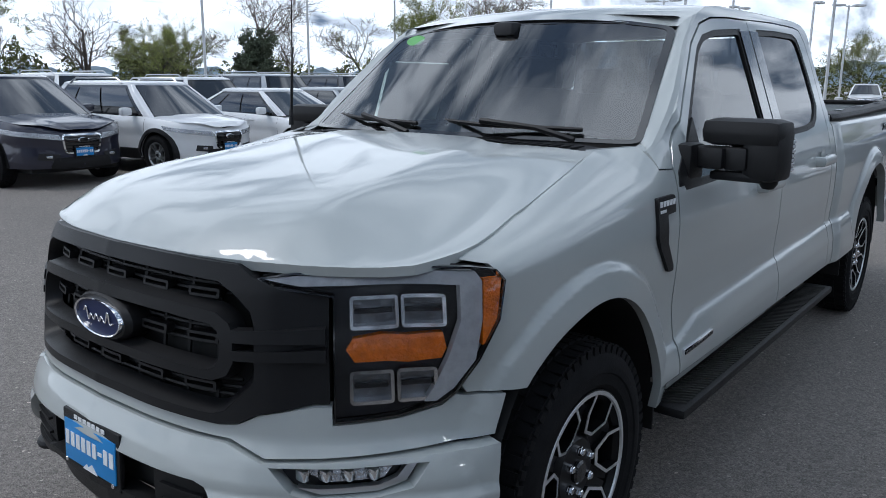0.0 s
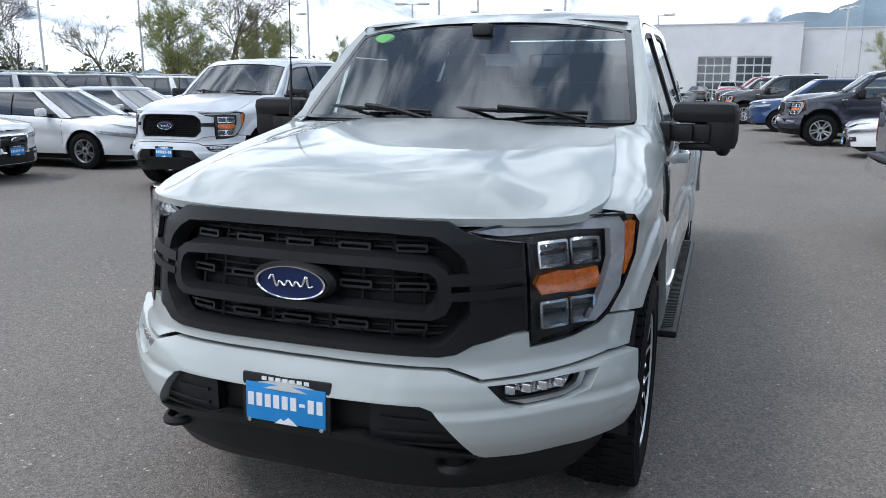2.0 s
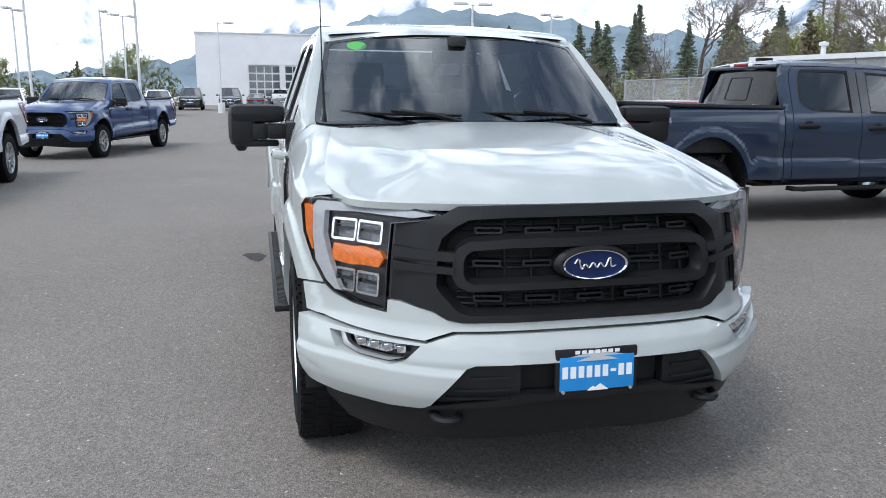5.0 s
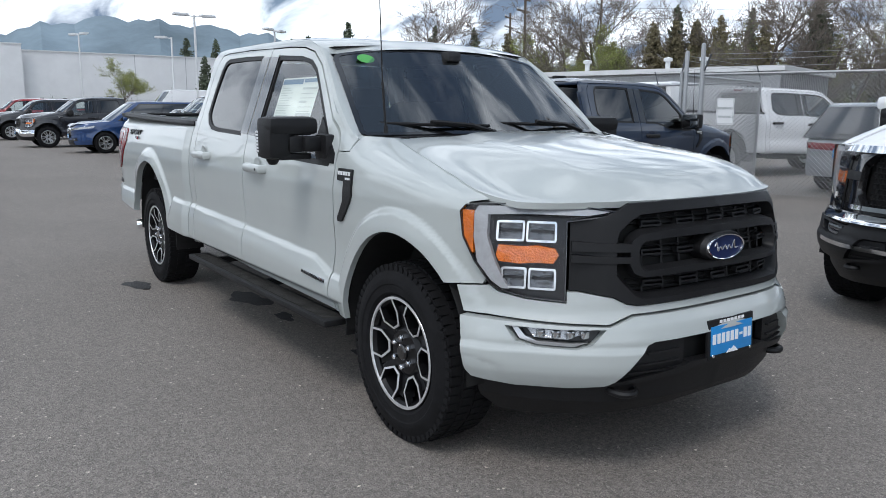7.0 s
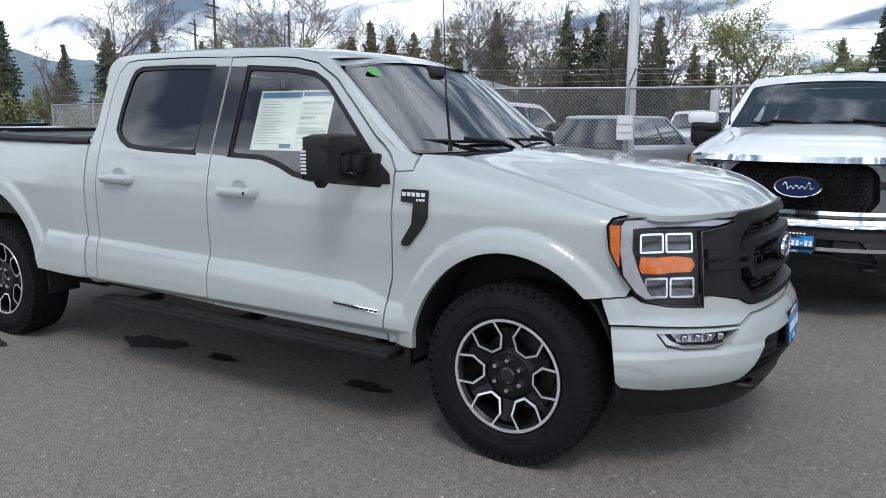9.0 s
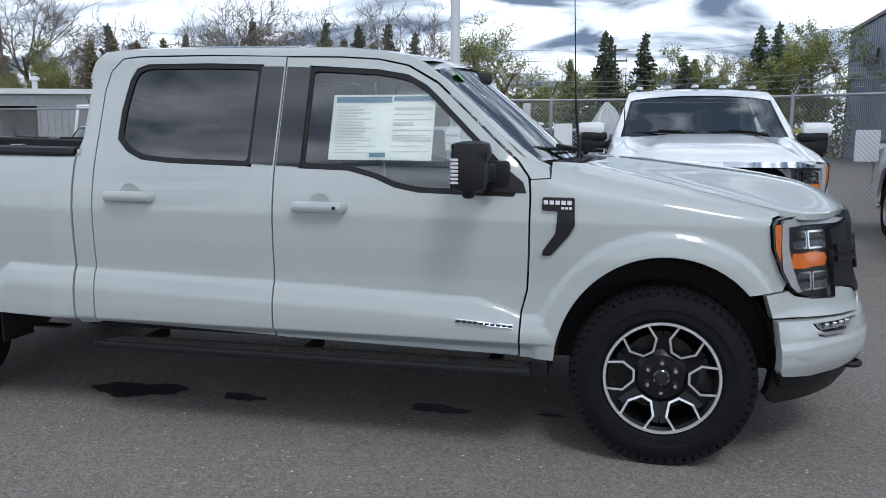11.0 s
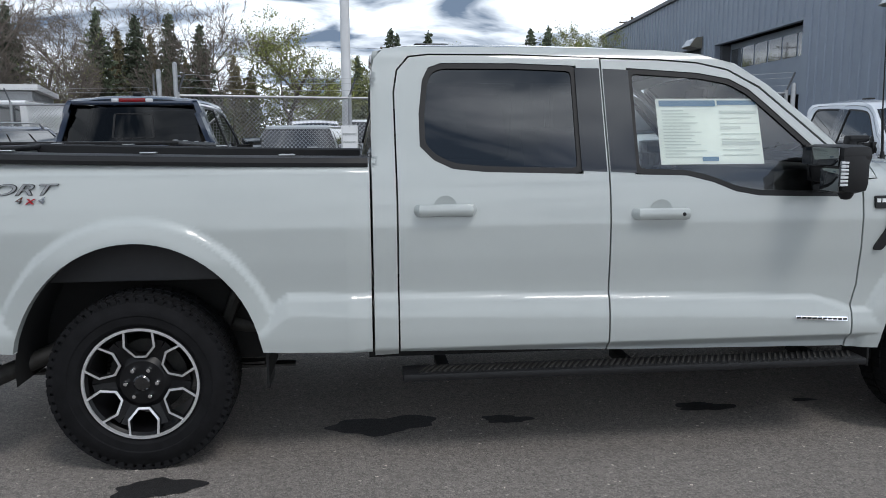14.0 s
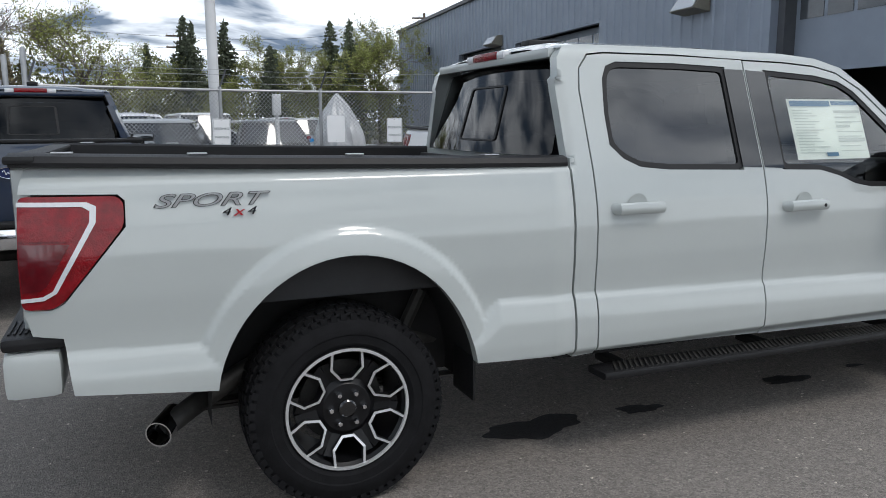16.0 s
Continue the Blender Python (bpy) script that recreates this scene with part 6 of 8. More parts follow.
        if kind == "van":
            tl = [(P.uy(L - 0.16), deck - 0.05), (P.uy(L - 0.02), deck - 0.05), (P.uy(L - 0.02), deck - 0.42), (P.uy(L - 0.16), deck - 0.42)]
        sheet_part("tail_lamp", sheet([[(s * a, b) for a, b in tl]], lambda u, z, d: P.at(u, z, out(u, z) + 0.008 - d), 0.1, 0.06, 0.02, n_out), M_REDLENS, T, "red tail lamp")
        if facing:
            fg = [(P.u[8], low + 0.22), (P.u[16], low + 0.24), (P.u[17], low + 0.15), (P.u[8], low + 0.12)]
            fo = sheet_part("fog_lamp", sheet([[(s * a, b) for a, b in fg]], lambda u, z, d: P.at(u, z, out(u, z) + 0.008 - d), 0.1, 0.06, 0.02, n_out), M_SMOKE, T)
            part("fog_bulb", Geo().box(P.at(s * (P.u[12]), low + 0.185, out(P.u[12], low + 0.185) + 0.008), (0.09, 0.04, 0.045), 0.015), M_LAMP, fo)
    # bonnet and deck
    def deck_at(u, v):
        y = P.y[0] + 0.03 + v * (L - 0.06)
        a = P.uy(y)
        z = top(y)
        p = P.at(a, z, out(a, z))
        x = (2 * u - 1) * p.x
        q = abs(2 * u - 1)
        rise = 0.055 * sstep(0.0, 0.5, y) * sstep(L, L - 0.4, y)
        return (x, y, z - 0.004 + rise * (1 - q ** 2.5) - 0.01 * (sstep(0.5, 0.56, q) - sstep(0.60, 0.72, q)) * (1 if y < g0 + 0.3 else 0))
    part("bonnet", Geo().grid(deck_at, 18, 44), paint_m, T)
    # greenhouse: base ring to roof ring
    bw, rw = P.h - 0.085, P.h - (0.30 if kind != "van" else 0.16)
    roof_z = H
    base_z = belt - 0.02

    def gh(t, q):
        """q round the cab: 0..1 windscreen, 1..2 right side, 2..3 back, 3..4 left side; t from belt to roof."""
        k, f = int(q) % 4, q - int(q)
        bowf = 0.16 * (1 - (2 * f - 1) ** 2)
        x = bw + (rw - bw) * t
        yf, yb = g0 + (g1 - g0) * t, g3 + (g2 - g3) * t
        bulge = 0.03 * math.sin(math.pi * t)
        if k == 0:
            return Vector(((2 * f - 1) * x, yf - bowf + 0.0, base_z + (roof_z - 0.07 - base_z) * t))
        if k == 1:
            return Vector((x + bulge, yf + (yb - yf) * f, base_z + (roof_z - 0.07 - base_z) * t))
        if k == 2:
            return Vector(((1 - 2 * f) * x, yb + bowf * 0.5, base_z + (roof_z - 0.07 - base_z) * t))
        return Vector((-x - bulge, yb + (yf - yb) * f, base_z + (roof_z - 0.07 - base_z) * t))
    cabin_g = Geo()
    nq = 48
    for j in range(7):
        for i in range(nq):
            cabin_g.v.append(tuple(gh(j / 6, 4 * i / nq)))
    cabin_g.f += [(j * nq + i, j * nq + (i + 1) % nq, (j + 1) * nq + (i + 1) % nq, (j + 1) * nq + i) for j in range(6) for i in range(nq)]
    part("cab_frame", cabin_g, M_GLOSSBLACK if kind != "van" else paint_m, T)
    # pillars and roof in body colour
    roof = Geo()
    ringn = [gh(1.0, 4 * i / nq) for i in range(nq)]
    cx = sum((p for p in ringn), Vector()) / nq
    for k, (sc, dz) in enumerate(((1.012, -0.01), (1.0, 0.025), (0.93, 0.052), (0.75, 0.066), (0.4, 0.071), (0.0, 0.072))):
        roof.v += [tuple(Vector((cx.x + (p.x - cx.x) * sc, cx.y + (p.y - cx.y) * sc, p.z + dz))) for p in ringn]
    roof.f += [(j * nq + i, j * nq + (i + 1) % nq, (j + 1) * nq + (i + 1) % nq, (j + 1) * nq + i) for j in range(5) for i in range(nq)]
    part("roof", roof, paint_m, T)

    def strip(nm, q0, q1, mt, t0=0.0, t1=1.0, off=0.012, lean=0.0, parent=None, lab=""):
        g = Geo()
        def f(a, b):
            t = t0 + (t1 - t0) * b
            q = q0 + (q1 - q0) * a + lean * t
            p = gh(t, q)
            c = Vector((0, (g0 + g3) / 2, p.z))
            d = (p - c)
            d.z = 0.15
            return tuple(p + d.normalized() * off)
        g.grid(f, 8, 6)
        return part(nm, g, mt, parent or T, lab)
    glass_side = M_SIDEGLASS if kind == "coupe" else M_SHIELD
    for a, b in ((1.0, 1.055), (3.945, 4.0)):
        strip("windscreen_pillar", a, b, paint_m, off=0.014)
    for a, b in ((1.93, 2.0), (3.0, 3.07)):
        strip("rear_pillar", a, b, paint_m, off=0.014)
    for a, b in ((0.0, 0.04), (0.96, 1.0)):
        strip("windscreen_pillar", a, b, paint_m, off=0.014)
    M_G = M_WINDOW
    strip("windscreen", 0.05, 0.95, M_G, 0.04, 0.95, 0.014, lab="raked windscreen")
    if kind != "van":
        for base in (1, 3):
            for a, b in ((0.09, 0.40), (0.425, 0.70), (0.725, 0.90)):
                q0, q1 = (base + a, base + b) if base == 1 else (base + 1 - b, base + 1 - a)
                strip("side_window", q0, q1, M_G, 0.10, 0.90, 0.014)
    strip("back_window", 2.07, 2.93, M_G, 0.15, 0.92, 0.016, lab="dark back window")
    if rails:
        for s in (-1, 1):
            g = Geo().tube([(s * rw, g1 + 0.25, roof_z - 0.05), (s * rw, g1 + 0.4, roof_z + 0.045), (s * rw, g2 - 0.4, roof_z + 0.045), (s * rw, g2 - 0.2, roof_z - 0.05)], 0.016, 6)
            part("roof_rail", g, M_ALLOY, T)
    # nose: grille, plate, lower intake; tail: plate
    if facing:
        gr_l = [(-P.u[7], nose - 0.05), (P.u[7], nose - 0.05), (P.u[6], nose - 0.32), (-P.u[6], nose - 0.32)]
        g = sheet_part("grille", sheet([rounded(gr_l, 0.06)], lambda u, z, d: P.at(u, z, out(u, z) + 0.01 - d), 0.08, 0.06, 0.03, n_out), trim, T, "black grille")
        rim = rounded(gr_l, 0.06)
        sheet_part("grille_frame", sheet([grow(rim, 0.012), grow(rim, -0.014)], lambda u, z, d: P.at(u, z, out(u, z) + 0.02 - d), 0.1, 0.08, 0.03, n_out), M_CHROME, g)
        for k in range(6):
            z0 = nose - 0.085 - k * 0.04
            sheet_part("grille_bar", sheet([[(-P.u[6] + 0.02, z0), (P.u[6] - 0.02, z0), (P.u[6] - 0.02, z0 - 0.012), (-P.u[6] + 0.02, z0 - 0.012)]], lambda u, z, d: P.at(u, z, out(u, z) + 0.018 - d), 0.15, 0.05, 0.012, n_out), M_MAGNETIC, g)
        part("badge", Geo().revolve([(0.0, 0.012), (0.8, 0.012), (1.0, 0.0)], 24, Matrix.Translation(P.at(0, nose - 0.13, out(0, nose - 0.13) + 0.02)) @ Matrix.Rotation(radians(90), 4, 'X') @ Matrix.Diagonal((0.09, 0.04, 1, 1))), M_CHROME, g, "plain silver badge")
        plate(T, Matrix.Translation(P.at(0, nose - 0.30, out(0, nose - 0.30) + 0.035)))
        lo = [(-P.u[10], low + 0.17), (P.u[10], low + 0.17), (P.u[12], low + 0.01), (-P.u[12], low + 0.01)]
        sheet_part("lower_intake", sheet([rounded(lo, 0.04)], lambda u, z, d: P.at(u, z, out(u, z) + 0.008 - d), 0.1, 0.06, 0.02, n_out), M_PLASTIC, T)
    part("rear_plate", Geo().box((0, L + 0.01 - 0.02, deck - 0.36), (0.32, 0.02, 0.16), 0.006), M_PLATE, T, "blue dealer plate")
    part("underbody", Geo().box((0, L / 2, low + 0.02), (W - 0.5, L - 0.5, 0.16), 0.03).box((0, L / 2, low + 0.2), (W - 0.62, L - 1.0, 0.3), 0.03), M_DARK, T)
    return T


M_WINDOW = mat("dark_car_window", (0.010, 0.012, 0.014), 0.03, coat=1.0, spec=0.9)


def heading(x, y, deg, sc=(1, 1, 1)):
    """Nose at (x, y), pointing deg degrees from +x towards +y."""
    return Matrix.Translation((x, y, 0)) @ Matrix.Rotation(radians(deg + 90), 4, 'Z') @ Matrix.Diagonal((*sc, 1))


# west row, noses to +x
car(heading(-9.45, 4.75, 4), M_DARKBLUE, "dark blue-black crossover with a chrome-edged grille parked nose out", "car", "suv", 4.66, 1.89, 1.66, group="west row of cars", name="crossover_car")
car(heading(-9.15, 7.15, 6), M_WHITE, "white small crossover with black arch cladding parked nose out", "car", "suv", 4.17, 1.80, 1.57, clad=True, group="west row of cars", name="crossover_car", rails=True, R=0.34)
car(heading(-8.7, 9.85, 4), M_WHITE, "white compact sedan parked nose out in the row", "car", "sedan", 4.64, 1.80, 1.44, group="west row of cars", R=0.33)
car(heading(-9.2, 12.4, 2), M_SILVER, "silver-grey sedan parked nose out behind a white sedan", "car", "sedan", 4.8, 1.84, 1.45, group="west row of cars", R=0.33)
# second row, tails to +x
for x, y, pm, kd, h, lb in ((-15.6, 5.6, M_WHITE, "suv", 1.72, "white crossover with roof rails parked tail out"), (-15.9, 8.4, M_WHITE, "suv", 1.75, "white crossover parked tail out behind the front row"),
                            (-15.3, 11.4, M_WHITE, "suv", 1.68, "white crossover with dark rear glass parked tail out"), (-15.8, 14.3, M_SILVER, "suv", 1.80, "silver minivan with dark rear glass parked tail out"),
                            (-15.7, 17.3, M_CHARCOAL, "suv", 1.80, "grey minivan with dark rear glass parked tail out"), (-15.6, 20.2, M_WHITE, "suv", 1.78, "white minivan with dark rear glass parked tail out"),
                            (-15.8, 23.2, M_SILVER, "suv", 1.74, "silver crossover parked tail out"), (-15.7, 26.2, M_CHARCOAL, "suv", 1.74, "charcoal crossover parked tail out")):
    car(heading(x - 4.8, y, 180), pm, lb, "car", kd, 4.8, 1.9, h, facing=False, group="second row of cars", rails=True, name="minivan" if "minivan" in lb else "crossover_car")

# pickups round the lot
pickup(heading(-6.17, 6.95, -90), M_SILVERWHITE, "mesh", "silver-white crew-cab pickup with a black mesh grille facing the lane", detail=1.5, wheel="six")
navy = pickup(heading(8.95, 6.78, 1.5, (1, 1, 1)), M_NAVY, "mesh", "dark navy crew-cab pickup parked nose in to the fence", detail=1.5, wheel="five")
pickup(heading(-5.75, 16.3, -104, (0.95, 0.93, 0.95)), M_BLUE, "mesh", "bright blue mid-size pickup facing the lane", detail=1, wheel="six")
pickup(heading(2.55, 21.0, 180), M_DARKBLUE, "mesh", "dark navy pickup with silver wheels in the far row", detail=1, wheel="five", group="far row of pickups")
pickup(heading(0.95, 32.4, 180), M_BLACK, "chrome", "black pickup with a chrome bumper in the far row", detail=1, wheel="six", group="far row of pickups")
pickup(heading(0.6, 41.0, 180), M_BLACK, "mesh", "black pickup parked in the far row", detail=1, wheel="six", group="far row of pickups")
pickup(heading(0.5, 49.0, 180, (1.03, 1.05, 1.06)), M_RED, "chrome", "dark red heavy pickup with a chrome bumper in the far row", detail=1, wheel="six", group="far row of pickups")
pickup(heading(3.2, -3.4, 175), M_SILVERWHITE, "mesh", "silver-white crew-cab pickup parked nose out beside the white heavy pickup", detail=1, wheel="five")
pickup(heading(18.0, 8.5, -15, (1.04, 1.04, 1.06)), M_WHITE, "mesh", "white crew-cab pickup behind the wire fence", detail=1, wheel="six", group="vehicles behind the fence")
pickup(heading(19.5, 5.2, 190), M_WHITE, "mesh", "white pickup facing the wire fence from behind", detail=1, wheel="six", group="vehicles behind the fence")
pickup(heading(41.0, -0.6, 20), M_WHITE, "mesh", "white pickup far behind the wire fence", detail=1, wheel="five", group="vehicles behind the fence")
car(heading(3.75, 17.2, 180), M_WHITE, "white sports coupe with a black grille in the far row", "car", "coupe", 4.79, 1.91, 1.38, group="far row of pickups", R=0.34)
car(heading(2.0, 27.2, 180), M_BLUE, "blue crossover parked in the far row", "car", "suv", 5.0, 2.0, 1.76, group="far row of pickups", name="crossover_car")
car(heading(3.0, 24.0, 180), M_BLACK, "black hatchback parked in the far row", "car", "suv", 4.3, 1.82, 1.5, group="far row of pickups", name="hatchback_car", R=0.34)
car(heading(-6.6, 66.5, -88), M_BLACK, "black full-size crossover facing the lane far off", "car", "suv", 5.3, 2.0, 1.94, group="far dark cars", name="crossover_car")
car(heading(-3.3, 66.0, -88), M_BLACK, "black full-size crossover with a bright grille far off", "car", "suv", 5.3, 2.0, 1.94, group="far dark cars", name="crossover_car")
car(heading(-0.9, 80.0, 85), M_CHARCOAL, "dark sedan parked near the white building", "car", "sedan", 4.7, 1.82, 1.45, group="far dark cars", facing=False, R=0.33)
pickup(heading(1.6, 92.0, 88), M_WHITE, "mesh", "white pickup parked at the white building", detail=1, wheel="five")
car(heading(12.6, 10.2, -6), M_NAVY, "dark blue crossover with silver roof rails parked nose in", "car", "suv", 4.5, 1.84, 1.66, facing=False, rails=True, name="crossover_car")
car(heading(10.4, 13.2, 0), M_RED, "dark red coupe parked beside a blue pickup", "car", "coupe", 4.7, 1.86, 1.42, facing=False, R=0.33)
car(heading(15.6, 4.75, -8), M_SILVER, "silver-blue crossover with red tail lamps behind the fence", "car", "suv", 4.6, 1.9, 1.68, facing=False, group="vehicles behind the fence", name="crossover_car")
car(heading(19.0, 3.0, 5), M_CHARCOAL, "dark blue-grey crossover behind the fence", "car", "suv", 4.6, 1.9, 1.68, facing=False, group="vehicles behind the fence", name="crossover_car")
car(heading(22.5, 4.4, 8), M_WHITE, "white crossover behind the fence", "car", "suv", 4.7, 1.9, 1.9, facing=False, group="vehicles behind the fence", name="crossover_car")
car(heading(35.0, -1.0, 10), M_SILVER, "silver crossover far behind the fence", "car", "suv", 4.7, 1.9, 1.85, facing=False, group="vehicles behind the fence", name="crossover_car")
car(heading(19.5, 13.2, 8), M_WHITE, "white panel van with a roof rack behind the fence", "van", "van", 5.9, 2.05, 2.3, facing=False, group="vehicles behind the fence")
car(heading(22.0, 17.0, 8), M_WHITE, "white panel van parked behind the fence", "van", "van", 5.9, 2.05, 2.4, facing=False, group="vehicles behind the fence")
for x, y, pm in ((-22, 36, M_SILVER), (-19, 37, M_WHITE), (-16, 38, M_CHARCOAL), (-13, 39, M_WHITE), (-10, 48, M_SILVER), (-7, 49, M_WHITE)):
    car(heading(x, y, -80), pm, "parked crossover in a far row of the lot", "car", "suv", 4.6, 1.86, 1.66, group="far row of cars", name="crossover_car")


# heavy pickup facing the front of the grey one
heavy = pickup(heading(2.5, 0.32, 180, (1.03, 1.05, 1.05)), M_WHITE, "heavy", "white heavy-duty pickup with chrome bars across its black nose", detail=1.5, wheel="six")
for ob in heavy.children_recursive:      # a taller nose and bonnet
    if ob.type == 'MESH' and ob.matrix_basis.is_identity:
        for v in ob.data.vertices:
            v.co.z += 0.06 * sstep(0.62, 1.12, v.co.z) * sstep(1.95, 1.30, v.co.y)
for x in (-0.62, -0.30, 0.0, 0.30, 0.62):
    part("clearance_lamp", Geo().revolve([(0.045, 0), (0.04, 0.025), (0.02, 0.035), (0, 0.037)], 12, Matrix.Translation((x, 2.62, 1.955 - 0.03 * abs(x))) @ Matrix.Diagonal((1, 1.6, 1, 1))), M_LENSWHITE, heavy, "small roof clearance lamp")

# decal on the navy pickup's bed
for sd in (-1, 1):
    xd = sd * (on_plan(uy(5.6), 1.22, side_out(uy(5.6), 1.22) + 0.003).x)
    md = Matrix.Translation((xd, 5.66, 1.23)) @ Matrix.Rotation(radians(90 * sd), 4, 'Z') @ Matrix.Rotation(radians(90), 4, 'X')
    for ch, off, cm in (("4", -0.115, M_ALLOY), ("X", 0.0, M_REDBADGE), ("4", 0.115, M_ALLOY)):
        text_part("decal_lettering", ch, 0.105, cm, navy, md @ Matrix.Translation((off, 0, 0)), "", 0.0015, widen=1.5)
bus = car(heading(11.6, 56.0, 182), M_WHITE, "white shuttle bus parked before the long white building", "bus", "van", 6.6, 2.2, 2.9, facing=False, name="shuttle_bus")

# ---- trees: place and height ----
FIRS = [(44.6, 19.7, 9.0), (45.3, 17.7, 8.7), (45.7, 15.8, 8.9), (46.0, 14.0, 9.3), (55.2, 4.3, 8.4), (54.9, 1.8, 10.4), (53.3, -9.9, 10.4), (54.8, -4.6, 8.3), (57.6, -9.5, 10.9), (43.6, 24.4, 10.1), (30.1, 105.3, 12.9), (33.8, 104.2, 12.4), (34.2, 80.3, 10.4), (36.9, 79.1, 10.9), (39.6, 77.7, 11.8), (44.7, 75.1, 10.5), (25.4, 83.6, 8.5), (53.5, 80.0, 13.6), (57.5, 77.2, 13.1), (50.3, 76.4, 11.8), (41.9, 81.2, 13.4), (37.8, 83.5, 11.4), (54.7, 73.3, 11.8)]
BROWN_FIRS = [(47.0, 19.3, 8.1), (47.5, 17.4, 7.8), (48.0, 15.4, 8.1), (48.5, 12.4, 8.5), (48.8, 11.4, 7.1), (38.6, 32.9, 9.5), (39.5, 31.8, 9.3), (40.2, 30.7, 9.5), (-17.1, 75.8, 5.4), (45.1, 33.9, 9.1), (46.0, 32.8, 8.9), (42.8, 36.2, 9.9), (44.5, 34.0, 9.7)]
WILLOWS = [(44.8, 8.8, 9.0)]
GREEN_TREES = [(54.8, -12.7, 9.4), (56.6, -0.3, 6.8), (55.6, -6.4, 7.7), (54.2, -11.1, 9.1), (53.7, -13.2, 8.3), (56.8, 7.9, 7.9), (30.8, 30.4, 6.7), (30.1, 31.3, 6.5), (-40.8, 24.6, 6.5), (-30.1, 36.8, 7.4), (-25.9, 39.9, 7.5), (-39.5, 26.6, 6.7), (-32.8, 49.8, 7.5), (-26.7, 53.2, 7.9), (-35.4, 48.0, 7.5), (-23.1, 55.0, 6.2), (13.1, 68.4, 8.3), (-10.4, 68.7, 7.8), (-24.8, 65.2, 6.4), (-22.7, 65.9, 6.2), (-21.2, 66.4, 5.9), (-27.6, 64.1, 6.5), (26.7, 70.7, 6.1), (37.2, 65.9, 6.3), (43.3, 53.2, 8.2), (47.0, 50.0, 8.4), (41.6, 54.7, 7.4), (44.7, 51.9, 9.0), (37.5, 36.7, 7.5), (42.3, 30.7, 7.4)]
GREEN_TREES_MORE = [(48.2, 19.9, 5.4), (-37, 22.5, 6.2), (-39, 13, 7.5)]
BARE_TREES = [(37.9, 21.0, 7.9), (38.6, 19.3, 7.3), (53.0, 18.7, 11.2), (53.5, 16.3, 11.3), (33.2, 33.5, 8.6), (34.1, 32.3, 8.9), (34.7, 31.5, 9.0), (38.1, 26.7, 8.7), (39.0, 24.9, 9.2), (41.7, 19.4, 8.6), (-43.3, 27.8, 8.2), (-41.0, 31.1, 8.1), (-38.7, 33.9, 8.1), (-35.0, 37.7, 8.5), (-30.0, 41.9, 8.3), (-39.1, 47.7, 7.9), (-38.0, 48.6, 7.8), (-35.5, 50.4, 8.0), (31.7, 70.8, 7.4), (34.3, 69.6, 7.6), (39.0, 31.8, 8.3), (40.4, 29.9, 8.7), (41.4, 28.5, 8.3), (38.7, 40.9, 9.7), (41.5, 37.8, 9.8), (46.9, 30.4, 9.8), (50.7, 23.5, 9.3), (-38.5, 20, 8.8), (-41, 16.5, 8.5)]
DARK_BUSHES = [(-33.9, 27.6, 4.4), (-32.3, 29.5, 4.3), (-37.4, 22.6, 4.6), (-36.9, 23.4, 4.0)]

M_BARK = mat("bark", (0.10, 0.085, 0.07), 0.9, vary=0.3, vscale=6, bump=0.6, bscale=20)
M_TWIG = mat("bare_twigs", (0.16, 0.135, 0.115), 0.9, vary=0.2, vscale=3)
M_FIR = mat("fir_needles", (0.088, 0.108, 0.068), 0.8, vary=0.35, vscale=0.9, per_piece=0.45)
M_FIRBROWN = mat("dull_brown_needles", (0.18, 0.155, 0.09), 0.8, vary=0.35, vscale=0.9, per_piece=0.45)
M_SPRING = mat("spring_leaves", (0.27, 0.30, 0.085), 0.7, vary=0.3, vscale=0.8, per_piece=0.4)
M_HEDGE = mat("hedge_leaves", (0.17, 0.185, 0.07), 0.75, vary=0.5, vscale=0.25, per_piece=0.45)


def leaf(g, p, size, r, flat=0.0):
    """One small folded leaf clump."""
    a = Vector((r.gauss(0, 1), r.gauss(0, 1), r.gauss(0, 1) * (1 - flat))).normalized()
    b = a.orthogonal().normalized()
    b.rotate(Matrix.Rotation(r.uniform(0, 6.28), 3, a))
    c = a.cross(b)
    s = size * r.uniform(0.6, 1.3)
    k = len(g.v)
    p = Vector(p)
    g.v += [tuple(p + b * s), tuple(p + c * s * 0.5), tuple(p - b * s * 0.9), tuple(p - c * s * 0.45 + a * s * 0.3)]
    g.f += [(k, k + 1, k + 2), (k, k + 2, k + 3)]


